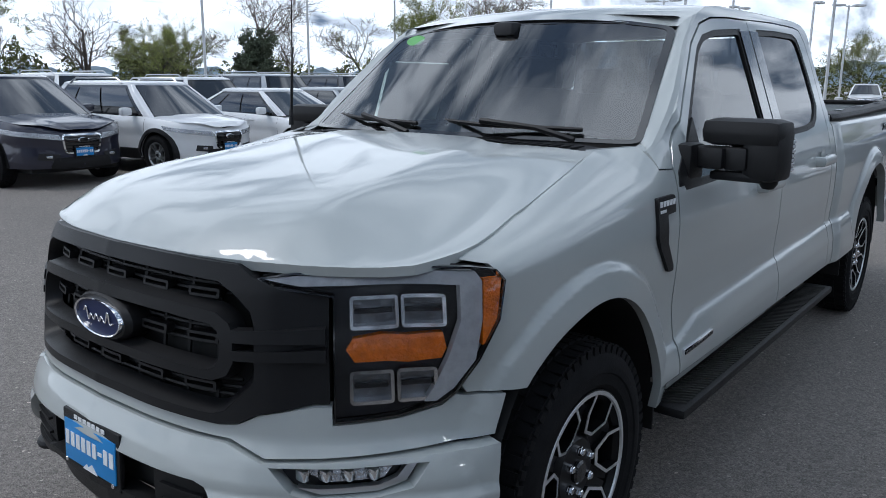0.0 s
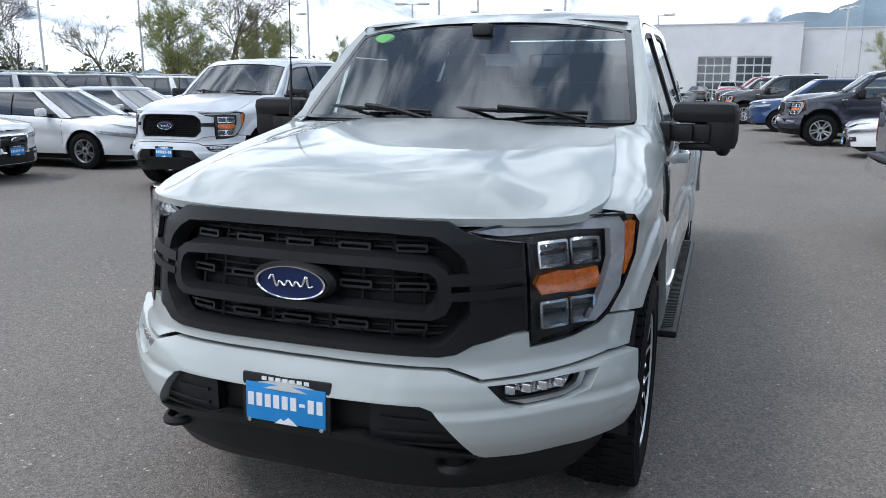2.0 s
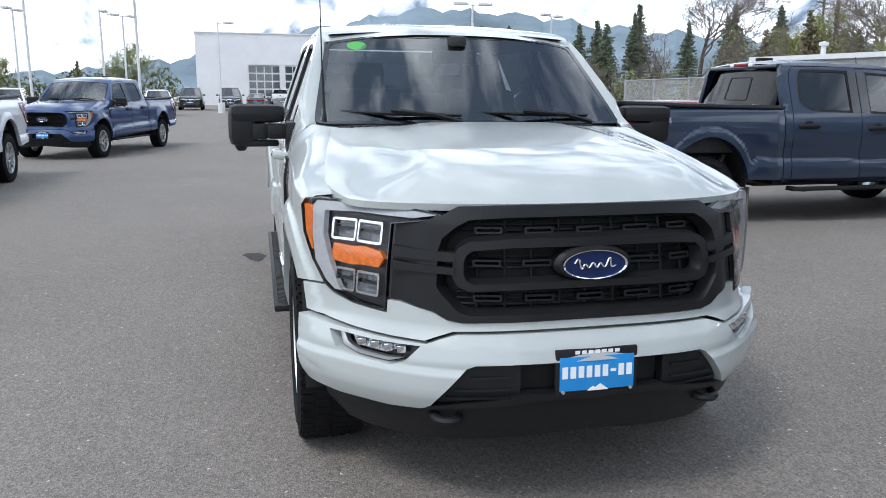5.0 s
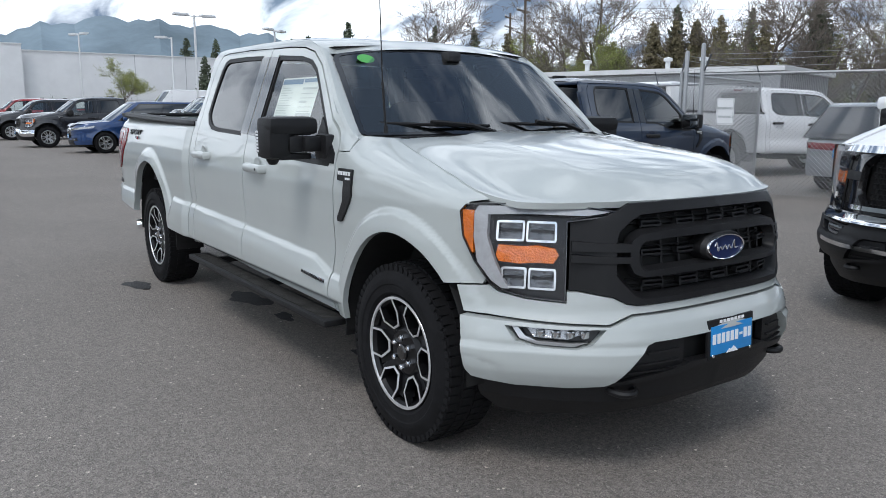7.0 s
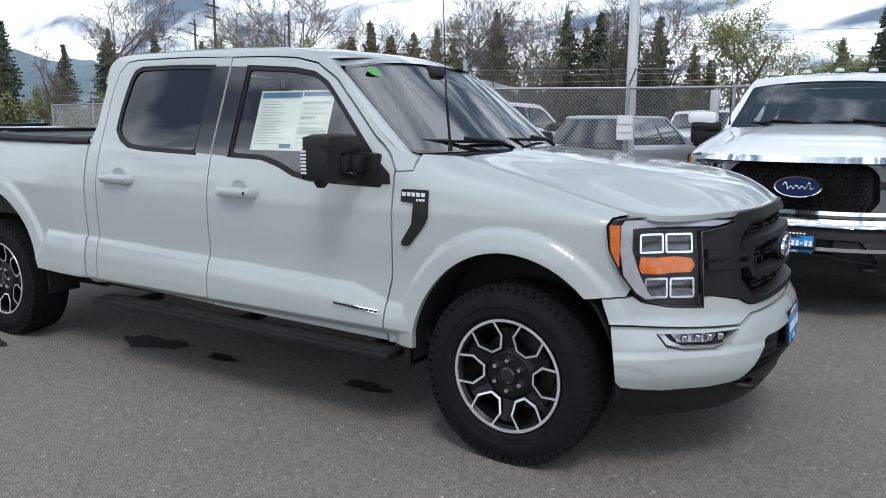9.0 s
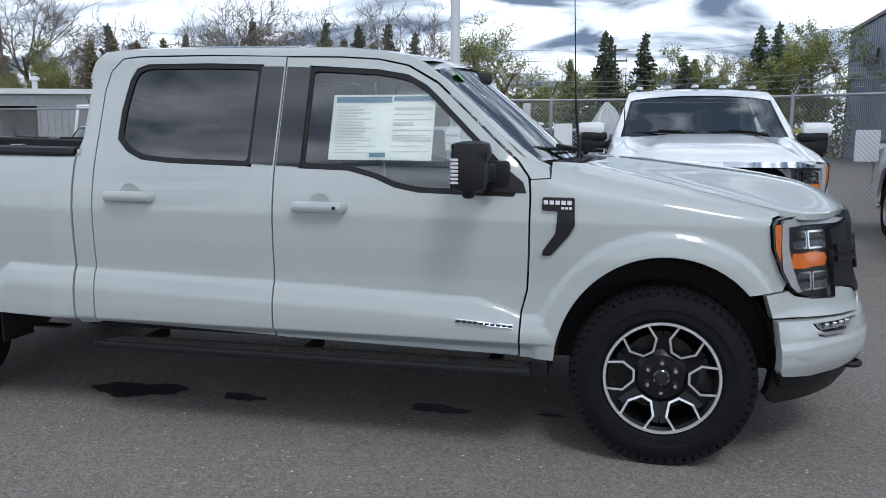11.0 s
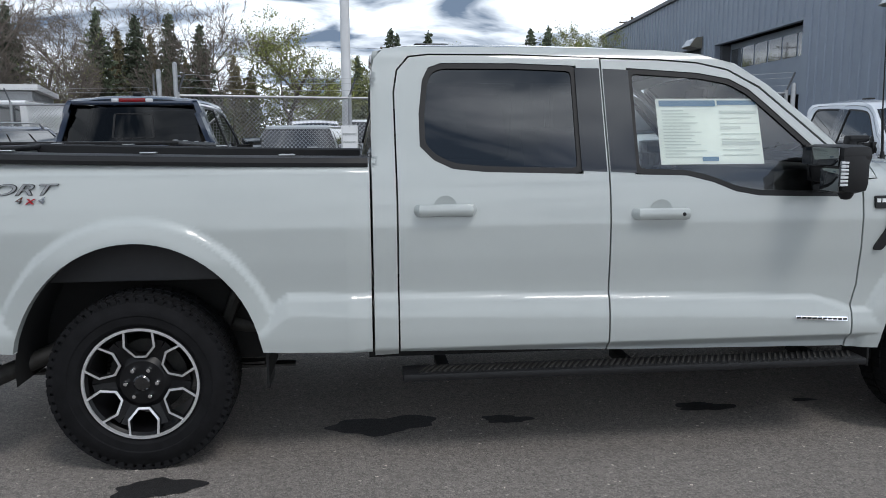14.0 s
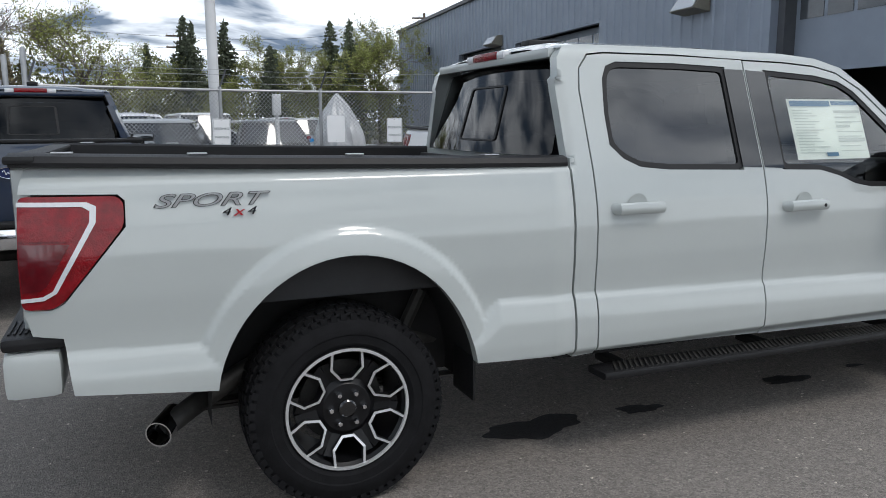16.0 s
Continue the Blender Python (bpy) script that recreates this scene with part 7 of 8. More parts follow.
def fir(seed, needles, name, label):
    """A conifer 10 m high."""
    r = random.Random(seed)
    T = thing(name, Matrix.Identity(4), label, "tree", "conifers beyond the lot")
    part("trunk", Geo().tube([(0, 0, -0.1), (0.03, 0, 3), (-0.02, 0.03, 6.5), (0, 0, 9.7)], [0.24, 0.18, 0.10, 0.02], 8), M_BARK, T)
    g = Geo()
    z = 0.8
    wide = r.uniform(2.1, 2.6)
    while z < 9.8:
        f = z / 10
        reach = wide * (1 - f) ** 0.8 * min(1, 0.75 + z * 0.16) + 0.06
        for _ in range(11 if z < 8 else 6):
            a, L = r.uniform(0, 6.28), reach * r.uniform(0.6, 1.15)
            n = int(5 + L * 13)
            for i in range(n):
                q = (i + r.random()) / n
                d, w = L * q, 0.05 + 0.13 * L * (1 - q)
                leaf(g, (math.cos(a) * d + r.gauss(0, w), math.sin(a) * d + r.gauss(0, w), z - 0.34 * d + 0.22 * d * q + r.gauss(0, 0.05)), 0.165, r, 0.55)
        z += 0.26 + 0.12 * (1 - f)
    leaf(g, (0, 0, 9.9), 0.2, r)
    part("crown", g, needles, T, smooth=False, fix=False)
    return T


def broadleaf(seed, name, label, leaves=0, size=0.09, spread=1.0, leaf_mat=None, droop=0.0, levels=4, group="trees beyond the lot"):
    """A branching tree 10 m high, with as many leaf clumps a twig as asked for."""
    r = random.Random(seed)
    T = thing(name, Matrix.Identity(4), label, "tree", group)
    wood, limbs, crown = Geo(), Geo(), Geo()

    def grow_branch(p, d, L, rad, lev):
        pts, n = [p], 4
        for i in range(n):
            d = (d + Vector((r.gauss(0, 0.16), r.gauss(0, 0.16), r.gauss(0, 0.08) + 0.05 - droop * max(0, lev - 1)))).normalized()
            pts.append(pts[-1] + d * (L / n))
        (wood if lev == 0 else limbs).tube(pts, [rad * (1 - 0.62 * i / n) for i in range(n + 1)], (8, 6, 4, 3, 3)[lev], False)
        if lev >= 3 and leaves:
            for _ in range(leaves):
                q = pts[r.randint(1, n)]
                leaf(crown, q + Vector((r.gauss(0, 0.14), r.gauss(0, 0.14), r.gauss(0, 0.12))), size, r)
        if lev < levels:
            k = (8, 6, 5, 5)[lev]
            for i in range(k):
                q = r.uniform(0.28 if lev == 0 else 0.2, 1.0)
                j = min(int(q * n), n - 1)
                s = pts[j].lerp(pts[j + 1], q * n - j)
                a = r.uniform(0, 6.28)
                side = d.orthogonal().normalized()
                side.rotate(Matrix.Rotation(a, 3, d))
                t = (d * r.uniform(0.55, 1.0) + side * spread * r.uniform(0.5, 1.0)).normalized()
                grow_branch(s, t, L * r.uniform(0.42, 0.68), max(rad * 0.45 * (1 - 0.4 * q), 0.013), lev + 1)
    grow_branch(Vector((0, 0, -0.1)), Vector((0, 0, 1)), 5.4, 0.17, 0)
    top = max(v[2] for v in limbs.v) * 0.97
    m = Matrix.Scale(10 / top, 4)
    for g_ in (wood, limbs, crown):
        g_.moved(m)
    tr = part("trunk", wood, M_BARK, T, fix=False)
    part("limb_work", limbs, M_TWIG, T, fix=False)
    if leaves:
        part("crown", crown, leaf_mat or M_SPRING, T, smooth=False, fix=False)
    return T


def plant(kinds, spots, seed):
    """Stand the first trees of each kind at the first spots and copies of them at the rest."""
    r = random.Random(seed)
    for i, (x, y, h) in enumerate(spots):
        k = h / 10
        m = pose(x, y, 0, 0, 0, r.uniform(0, 360)) @ Matrix.Diagonal((k * r.uniform(0.9, 1.12), k * r.uniform(0.9, 1.12), k, 1))
        if i < len(kinds):
            kinds[i].matrix_basis = m
        else:
            copy_thing(kinds[i % len(kinds)], m)


_r = random.Random(8)


def belt(az0, az1, n, far, low, high):
    """Spots along an arc of the skyline: heading in degrees, distance and height vary."""
    out = []
    for i in range(n):
        az, d = radians(az0 + (az1 - az0) * (i + _r.uniform(0.2, 0.8)) / n), far + _r.uniform(-4, 5)
        out.append((-4.0 + d * math.cos(az), 2.0 + d * math.sin(az), _r.uniform(low, high)))
    return out


BROWN_FIRS += belt(24, 37, 5, 53, 8.2, 10.2) + belt(40, 52, 4, 58, 7.5, 9.0)
FIRS += belt(1, -7, 3, 58, 8.0, 10.5) + belt(26, 36, 2, 58, 9.5, 10.5)
BARE_TREES += belt(9, 36, 7, 50, 7.8, 9.6) + belt(38, 58, 7, 55, 7.5, 9.0)
GREEN_TREES += belt(3, -9, 5, 60, 6.5, 8.8) + belt(12, 34, 5, 56, 5.5, 7.0)

plant([fir(i, M_FIR, "fir_tree", "tall dark green conifer behind the lot") for i in (1, 2, 3)], FIRS, 1)
plant([fir(i, M_FIRBROWN, "fir_tree", "dull brownish conifer behind the lot") for i in (4, 5)], BROWN_FIRS, 2)
plant([broadleaf(i, "bare_tree", "bare grey-brown tree with fine twigs", n, 0.05, 0.9) for i, n in ((11, 0), (12, 1), (13, 0))], BARE_TREES, 3)
plant([broadleaf(i, "leafing_tree", "tree with pale green spring leaves", 11, 0.065, 0.75) for i in (21, 22, 23)], GREEN_TREES + GREEN_TREES_MORE, 4)
plant([broadleaf(31, "willow_tree", "spreading yellow-green tree in early leaf", 6, 0.07, 1.15)], WILLOWS, 5)
plant([broadleaf(41, "dark_bush", "dark evergreen bush behind the parked cars", 16, 0.16, 0.8, M_FIR)], DARK_BUSHES, 6)


def hedge(name, line, high, deep, n, material, label, seed):
    """A ragged belt of leaves along a line, joined into one."""
    r = random.Random(seed)
    g = Geo()
    seg = [math.hypot(b[0] - a[0], b[1] - a[1]) for a, b in zip(line, line[1:])]
    ph = [r.uniform(0, 6.28) for _ in range(4)]
    for _ in range(n):
        d = r.uniform(0, sum(seg))
        i, q = 0, d
        while i < len(seg) - 1 and q > seg[i]:
            q -= seg[i]
            i += 1
        a, b = line[i], line[i + 1]
        u = q / seg[i]
        hh = high * (0.72 + 0.18 * math.sin(d * 0.9 + ph[0]) + 0.14 * math.sin(d * 2.3 + ph[1]) + 0.10 * math.sin(d * 5.1 + ph[2]))
        w = r.gauss(0, deep)
        nx, ny = (b[1] - a[1]) / seg[i], -(b[0] - a[0]) / seg[i]
        z = hh * r.random() ** 0.8 * math.sqrt(max(0, 1 - (w / (deep * 3)) ** 2))
        leaf(g, (a[0] + (b[0] - a[0]) * u + nx * w, a[1] + (b[1] - a[1]) * u + ny * w, z + 0.05), 0.15, r)
    ob = part(name, g, material, None, smooth=False, fix=False)
    return tagged(ob, label, "hedge", "", "stuff")


hedge("hedge", [(33, 50), (40, 33), (46, 20), (51, 8), (54, -4), (55, -15)], 6.0, 1.1, 42000, M_HEDGE, "ragged green hedge under the tall trees", 1)
hedge("hedge", [(-42, 8), (-38, 22), (-35, 36), (-28, 50), (-18, 62), (-8, 70)], 3.4, 0.8, 20000, M_HEDGE, "low brown-green hedge behind the parked cars", 2)
hedge("hedge", [(24, 76), (34, 68), (44, 58), (52, 48)], 4.0, 0.9, 9000, M_HEDGE, "green shrubs behind the far lot", 3)

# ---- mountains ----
# distance haze is mixed into the slopes' pale blue base colour
M_RIDGE = mat("haze_tinted_forest_slope", (0.20, 0.255, 0.295), 1.0, vary=0.30, vscale=0.006, spec=0.0)
_az = [20, 40, 55, 62, 66, 70, 74, 78, 82, 86, 90, 95, 100, 107, 115, 125, 135, 150, 165]
_hi = [60, 75, 100, 118, 128, 146, 154, 160, 140, 118, 96, 62, 40, 28, 24, 22, 22, 22, 22]


def ridge_point(a, b):
    az = 20 + 145 * a
    h = lerp(az, _az, _hi) + 5 * math.sin(az * 1.7) + 3 * math.sin(az * 4.3 + 1) + 1.5 * math.sin(az * 11)
    rr = 1500 - 420 * (1 - b) + 60 * math.sin(az * 0.9) * (1 - b)
    zz = h * b ** 1.15 + 9 * math.sin(az * 2.9 + 5 * b) * b * (1 - b)
    return (rr * math.cos(radians(az)), rr * math.sin(radians(az)), zz)


tagged(part("mountain_backdrop", Geo().grid(ridge_point, 220, 14), M_RIDGE, None), "forested mountain ridge with distance haze painted into its blue-green colour", "mountain", "", "structure")

# ---- grey steel building ----
M_SIDING = mat("grey_steel_siding", (0.235, 0.275, 0.335), 0.5, 0.2, vary=0.08, vscale=0.6)
M_PALEDOOR = mat("pale_door_panel", (0.42, 0.45, 0.50), 0.5, vary=0.06, vscale=1.2)
M_DARKTRIM = mat("dark_grey_trim", (0.07, 0.075, 0.085), 0.5, vary=0.1, vscale=3)
M_WINDOW = mat("dull_window_glass", (0.06, 0.07, 0.08), 0.08, vary=0.2, vscale=2, coat=1.0)
M_LAMPBODY = mat("lamp_housing", (0.16, 0.15, 0.12), 0.5, vary=0.1, vscale=8)
M_CONCRETE = mat("pale_concrete", (0.70, 0.71, 0.72), 0.8, vary=0.06, vscale=0.4, bump=0.1, bscale=8)
M_GALV = mat("galvanised_steel", (0.36, 0.37, 0.38), 0.45, 0.6, vary=0.12, vscale=6)
M_POLE = mat("white_painted_pole", (0.66, 0.67, 0.68), 0.45, vary=0.05, vscale=3)
M_WOODPOLE = mat("weathered_pole_wood", (0.11, 0.085, 0.065), 0.9, vary=0.2, vscale=3)
M_SIGN = mat("white_sign_face", (0.78, 0.79, 0.80), 0.4, vary=0.03, vscale=4)
M_SIGNTEXT = mat("grey_sign_lettering", (0.22, 0.25, 0.26), 0.5)
M_WRAP = glass("milky_plastic_wrap", (0.5, 0.51, 0.52), 1.45, 0.25)


def wall_frame(cx, cy, dx, dy):
    """Places (s along the wall, o out of it, z up)."""
    n = Vector((-dy, dx, 0))
    return lambda s, o, z: (cx + dx * s + n.x * o, cy + dy * s + n.y * o, z)


def steel_building():
    T = thing("steel_building", Matrix.Identity(4), "blue-grey ribbed steel service building with overhead doors", "building")
    P = wall_frame(62, -16.8, -0.9973, 0.0729)
    L, H = 56.0, 9.45
    sg = -1.0            # the lot lies on this side of the wall

    def slab(name, s0, s1, z0, z1, o0, o1, mt, parent=T, lab=""):
        g = Geo()
        v = [P(s, sg * o, z) for s in (s0, s1) for o in (o0, o1) for z in (z0, z1)]
        g.add(v, [(0, 1, 3, 2), (4, 6, 7, 5), (0, 4, 5, 1), (2, 3, 7, 6), (0, 2, 6, 4), (1, 5, 7, 3)])
        return part(name, g, mt, parent, lab, smooth=False)
    doors = [(16.0, 23.8, 6.25), (25.9, 35.5, 6.05), (46.5, 54.0, 6.05)]
    edges = [0] + [e for a, b, _ in doors for e in (a, b)] + [L]
    for i in range(0, len(edges), 2):
        slab("wall_bay", edges[i], edges[i + 1], 0, 6.05, -0.3, 0, M_SIDING)
    slab("upper_wall", 0, L, 6.25, H, -0.3, 0, M_SIDING)
    for a, b, h in doors[1:]:
        slab("lintel", a, b, 6.05, 6.25, -0.3, 0, M_SIDING)
    slab("lintel", edges[0], edges[1], 6.05, 6.25, -0.3, 0, M_SIDING)
    slab("lintel", 23.8, 25.9, 6.05, 6.25, -0.3, 0, M_SIDING)
    slab("lintel", 35.5, 46.5, 6.05, 6.25, -0.3, 0, M_SIDING)
    slab("lintel", 54.0, L, 6.05, 6.25, -0.3, 0, M_SIDING)
    # ribs
    ribs = Geo()
    k = 0.2
    while k < L:
        z0 = 0.0
        for a, b, h in doors:
            if a - 0.1 < k < b + 0.1:
                z0 = h + 0.1
        v = [P(s, sg * o, z) for z in (z0, H) for s, o in ((k - 0.09, 0), (k - 0.04, 0.06), (k + 0.04, 0.06), (k + 0.09, 0))]
        ribs.add(v, [(0, 1, 5, 4), (1, 2, 6, 5), (2, 3, 7, 6)])
        k += 0.62
    rb = part("siding_ribs", ribs, M_SIDING, T, smooth=False)
    slab("end_wall", -0.02, 0.28, 0, H, -30, -0.3, M_SIDING)
    slab("rear_wall", 0.28, L, 0, H, -30, -29.7, M_SIDING)
    slab("end_wall", L - 0.3, L, 0, H, -29.7, -0.3, M_SIDING)
    slab("roof", -0.25, L + 0.25, H, H + 0.22, -30.2, 0.22, M_DARKTRIM, lab="dark roof edge")
    for a, b, h in doors:
        d = slab("overhead_door", a + 0.3, b - 0.3, 3.9 if a < 20 else 3.1, h, -0.9, -0.75, M_PALEDOOR if a < 20 else M_SIDING, lab="overhead door partly raised")
        slab("door_jamb", a, a + 0.3, 0, h, -0.8, -0.3, M_DARKTRIM, d)
        slab("door_jamb", b - 0.3, b, 0, h, -0.8, -0.3, M_DARKTRIM, d)
        if a > 20:
            w = (b - a - 0.8) / 6
            for i in range(6):
                wn = slab("door_window", a + 0.4 + i * w + 0.08, a + 0.4 + (i + 1) * w - 0.08, 4.75, 5.75, -0.75, -0.73, M_WINDOW, d, "pale window in the door")
        else:
            slab("door_header", a + 0.3, b - 0.3, 5.6, h, -0.74, -0.6, M_DARKTRIM, d)
        # black sheet stands in for the shade inside the building
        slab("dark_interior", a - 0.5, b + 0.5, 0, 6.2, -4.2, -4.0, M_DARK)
    for s, z in ((23.3, 6.55), (0.6, 5.6), (42.7, 5.9)):
        g = Geo()
        v = [P(s + a * 0.75, sg * o * 0.75, z - 0.15 + q * 0.7) for a in (-1, 1) for o, q in ((0.03, 0.5), (0.5, 0.42), (0.95, -0.25), (0.03, -0.4))]
        g.add(v, [(0, 1, 2, 3), (7, 6, 5, 4), (0, 4, 5, 1), (1, 5, 6, 2), (2, 6, 7, 3), (3, 7, 4, 0)])
        lm = part("wall_lamp", g, M_LAMPBODY, T, "square floodlight on the wall", smooth=False)
        g = Geo()
        g.add([P(s + a * 0.65, sg * o * 0.76, z - 0.15 + q * 0.7) for a in (-1, 1) for o, q in ((0.54, 0.38), (0.93, -0.2), (0.955, -0.19), (0.565, 0.39))], [(0, 1, 2, 3), (7, 6, 5, 4), (0, 4, 5, 1), (1, 5, 6, 2), (2, 6, 7, 3), (3, 7, 4, 0)])
        part("lens", g, M_LENSWHITE, lm, smooth=False)
    slab("roof_vent", 18, 18.6, H + 0.2, H + 0.9, -3.5, -2.9, M_GALV)
    slab("wall_box", 9.1, 9.5, 6.8, 7.4, 0.0, 0.25, M_DARKTRIM)


steel_building()


def block(parent, name, c, s, mt, lab="", rz=0.0, bev=0.0):
    return part(name, Geo().box(c, s, bev, Matrix.Rotation(radians(rz), 3, 'Z') if rz else None), mt, parent, lab, smooth=bool(bev))


def shed():
    """A long low shed with ribbed metal walls."""
    x0, y0, x1, y1 = SHED
    a = Vector((x1 - x0, y1 - y0, 0))
    L = a.length
    T = thing("metal_shed", pose(x0, y0, 0, 0, 0, math.degrees(math.atan2(a.y, a.x))), "long low pale grey ribbed metal shed", "shed")
    H = SHED_H
    bays = [(0, L * 0.12), (L * 0.22, L * 0.30), (L * 0.42, L * 0.55), (L * 0.80, L)]
    for p, q in bays:
        g = Geo().box(((p + q) / 2, 0.1, (H - 0.5) / 2), (q - p, 0.2, H - 0.5))
        k = p + 0.1
        while k < q:
            g.box((k, -0.02, (H - 0.5) / 2), (0.08, 0.05, H - 0.5))
            k += 0.3
        part("wall_bay", g, M_GALV, T, smooth=False)
    block(T, "header", (L / 2, 0.1, H - 0.25), (L, 0.22, 0.5), M_GALV)
    block(T, "rear_wall", (L / 2, 7.8, H / 2), (L, 0.2, H), M_GALV)
    g = Geo().box((L - 0.1, 4, H / 2), (0.2, 7.4, H))
    for i in range(24):
        g.box((L + 0.02, 0.4 + i * 0.31, H / 2), (0.05, 0.09, H))
    part("end_wall", g, M_GALV, T, smooth=False)
    block(T, "end_wall", (0.1, 4, H / 2), (0.2, 7.4, H), M_GALV)
    block(T, "roof", (L / 2, 3.9, H + 0.12), (L + 0.5, 8.6, 0.22), M_POLE, "pale roof edge")
    for i, u in enumerate((0.15, 0.36, 0.62, 0.72)):
        part("roof_vent", Geo().revolve([(0.12, 0), (0.12, 0.5), (0.22, 0.52), (0.22, 0.66), (0, 0.72)], 10, Matrix.Translation((L * u, 1.6 + i * 0.5, H + 0.23))), M_POLE, T)
    lm = part("wall_lamp", Geo().box((L * 0.86, -0.25, H - 0.75), (0.6, 0.35, 0.3), 0.05, Matrix.Rotation(radians(35), 3, 'X')), M_LAMPBODY, T)


SHED = (23.4, 32.4, 27.7, 16.9)
SHED_H = 3.2
shed()


def dealership():
    T = thing("dealership_building", Matrix.Identity(4), "long plain white flat-roofed building with glazed garage doors", "building")
    Y, H = 95.0, 8.0
    doors = [(-2.0, 1.7), (2.3, 6.0)]
    xs = [-8.0, -2.0, 1.7, 2.3, 6.0, 9.0]
    for i in (0, 2, 4):
        block(T, "wall_bay", ((xs[i] + xs[i + 1]) / 2, Y, 2.4), (xs[i + 1] - xs[i], 0.4, 4.8), M_CONCRETE)
    block(T, "upper_wall", (0.5, Y, 6.6), (17, 0.4, 3.6), M_CONCRETE)
    block(T, "long_wall", (21.0, Y + 1.0, 3.9), (24.0, 0.4, 7.8), M_CONCRETE)
    block(T, "parapet_cap", (0.5, Y, 8.45), (17.1, 0.6, 0.12), M_POLE)
    block(T, "parapet_cap", (21.05, Y + 1.0, 7.85), (24.1, 0.6, 0.12), M_POLE)
    for x in (15.0, 21.0, 27.0):
        block(T, "panel_joint", (x, Y + 0.79, 3.9), (0.05, 0.03, 7.8), M_GALV)
    block(T, "roof", (12, Y + 12, 7.6), (40, 21.5, 0.3), M_GALV)
    block(T, "end_wall", (32.8, Y + 11.5, 3.9), (0.4, 20, 7.8), M_CONCRETE)
    block(T, "end_wall", (-7.8, Y + 11.5, 4.1), (0.4, 22, 8.2), M_CONCRETE)
    for a, b in doors:
        d = block(T, "garage_door", ((a + b) / 2, Y + 0.1, 2.4), (b - a, 0.08, 4.8), M_POLE, "white glazed garage door")
        for i in range(4):
            for j in range(5):
                w = (b - a) / 4
                block(d, "pane", (a + (i + 0.5) * w, Y + 0.04, 0.55 + j * 0.93), (w - 0.14, 0.04, 0.74), M_WINDOW)


dealership()

# ---- wire fence ----


def wire_fence(line, H, label, pitch=0.075, wire=0.0042, tall=()):
    T = thing("wire_fence", Matrix.Identity(4), label, "fence")
    for (ax, ay), (bx, by) in zip(line, line[1:]):
        a, d = Vector((ax, ay, 0)), Vector((bx - ax, by - ay, 0))
        L = d.length
        d.normalize()
        n = Vector((-d.y, d.x, 0))
        g = Geo()
        for s in (-1, 1):
            k = -H
            while k < L + H:
                # a straight wire rising at 45 degrees, cut at the panel's ends
                u0, u1 = (k, k + H) if s > 0 else (k + H, k)
                lo, hi = 0.0, 1.0
                if u1 != u0:
                    q = sorted(((0 - u0) / (u1 - u0), (L - u0) / (u1 - u0)))
                    lo, hi = max(0, q[0]), min(1, q[1])
                if hi - lo > 0.01:
                    p0 = a + d * (u0 + (u1 - u0) * lo) + Vector((0, 0, 0.06 + H * lo)) + n * wire * s
                    p1 = a + d * (u0 + (u1 - u0) * hi) + Vector((0, 0, 0.06 + H * hi)) + n * wire * s
                    g.tube([p0, p1], wire, 3, False)
                k += pitch
        part("wire_netting", g, M_GALV, T, "galvanised diamond netting", fix=False)
        up = Vector((0, 0, H + 0.06))
        part("top_rail", Geo().tube([a + up, a + d * L + up], 0.024, 8), M_GALV, T)
        k = max(1, round(L / 3.0))
        for i in range(k + 1):
            p = a + d * (L * i / k)
            if i == k and (bx, by) != line[-1]:
                continue
            part("post", Geo().tube([p, p + Vector((0, 0, H + 0.12))], 0.032, 8), M_GALV, T)
            part("barb_arm", Geo().tube([p + Vector((0, 0, H + 0.1)), p + Vector((0, 0, H + 0.42)) + d * 0.12], 0.016, 6), M_DARKTRIM, T)
        for z in (0.2, 0.33, 0.42):
            pts = [a + d * (L * i / 12) + Vector((0, 0, H + z - 0.02 * math.sin(math.pi * i / 12))) + d * z * 0.25 for i in range(13)]
            part("barbed_wire", Geo().tube(pts, 0.004, 4, False), M_GALV, T)
    for x, y, h in tall:
        part("gate_post", Geo().revolve([(0.04, 0), (0.04, h), (0.032, h + 0.03), (0, h + 0.045)], 12, Matrix.Translation((x, y, 0))), M_GALV, T)
    return T


wire_fence([(9.36, 7.15), (10.4, 4.25), (10.62, 2.4), (10.4, 0.0), (9.6, -1.7), (8.6, -3.4)], 2.1, "galvanised chain-link fence with barbed wire along the lot", tall=((9.36, 7.18, 2.68), (9.22, 7.42, 2.55), (8.55, -3.5, 2.3)))
wire_fence([(9.2, 7.5), (13.4, 8.6), (14.2, 18.0), (15.0, 30.0)], 2.1, "galvanised chain-link fence running behind the navy pickup")
wire_fence([(8.5, 74.0), (18.0, 72.0)], 2.2, "chain-link fence in front of the white building", pitch=0.3, wire=0.01)


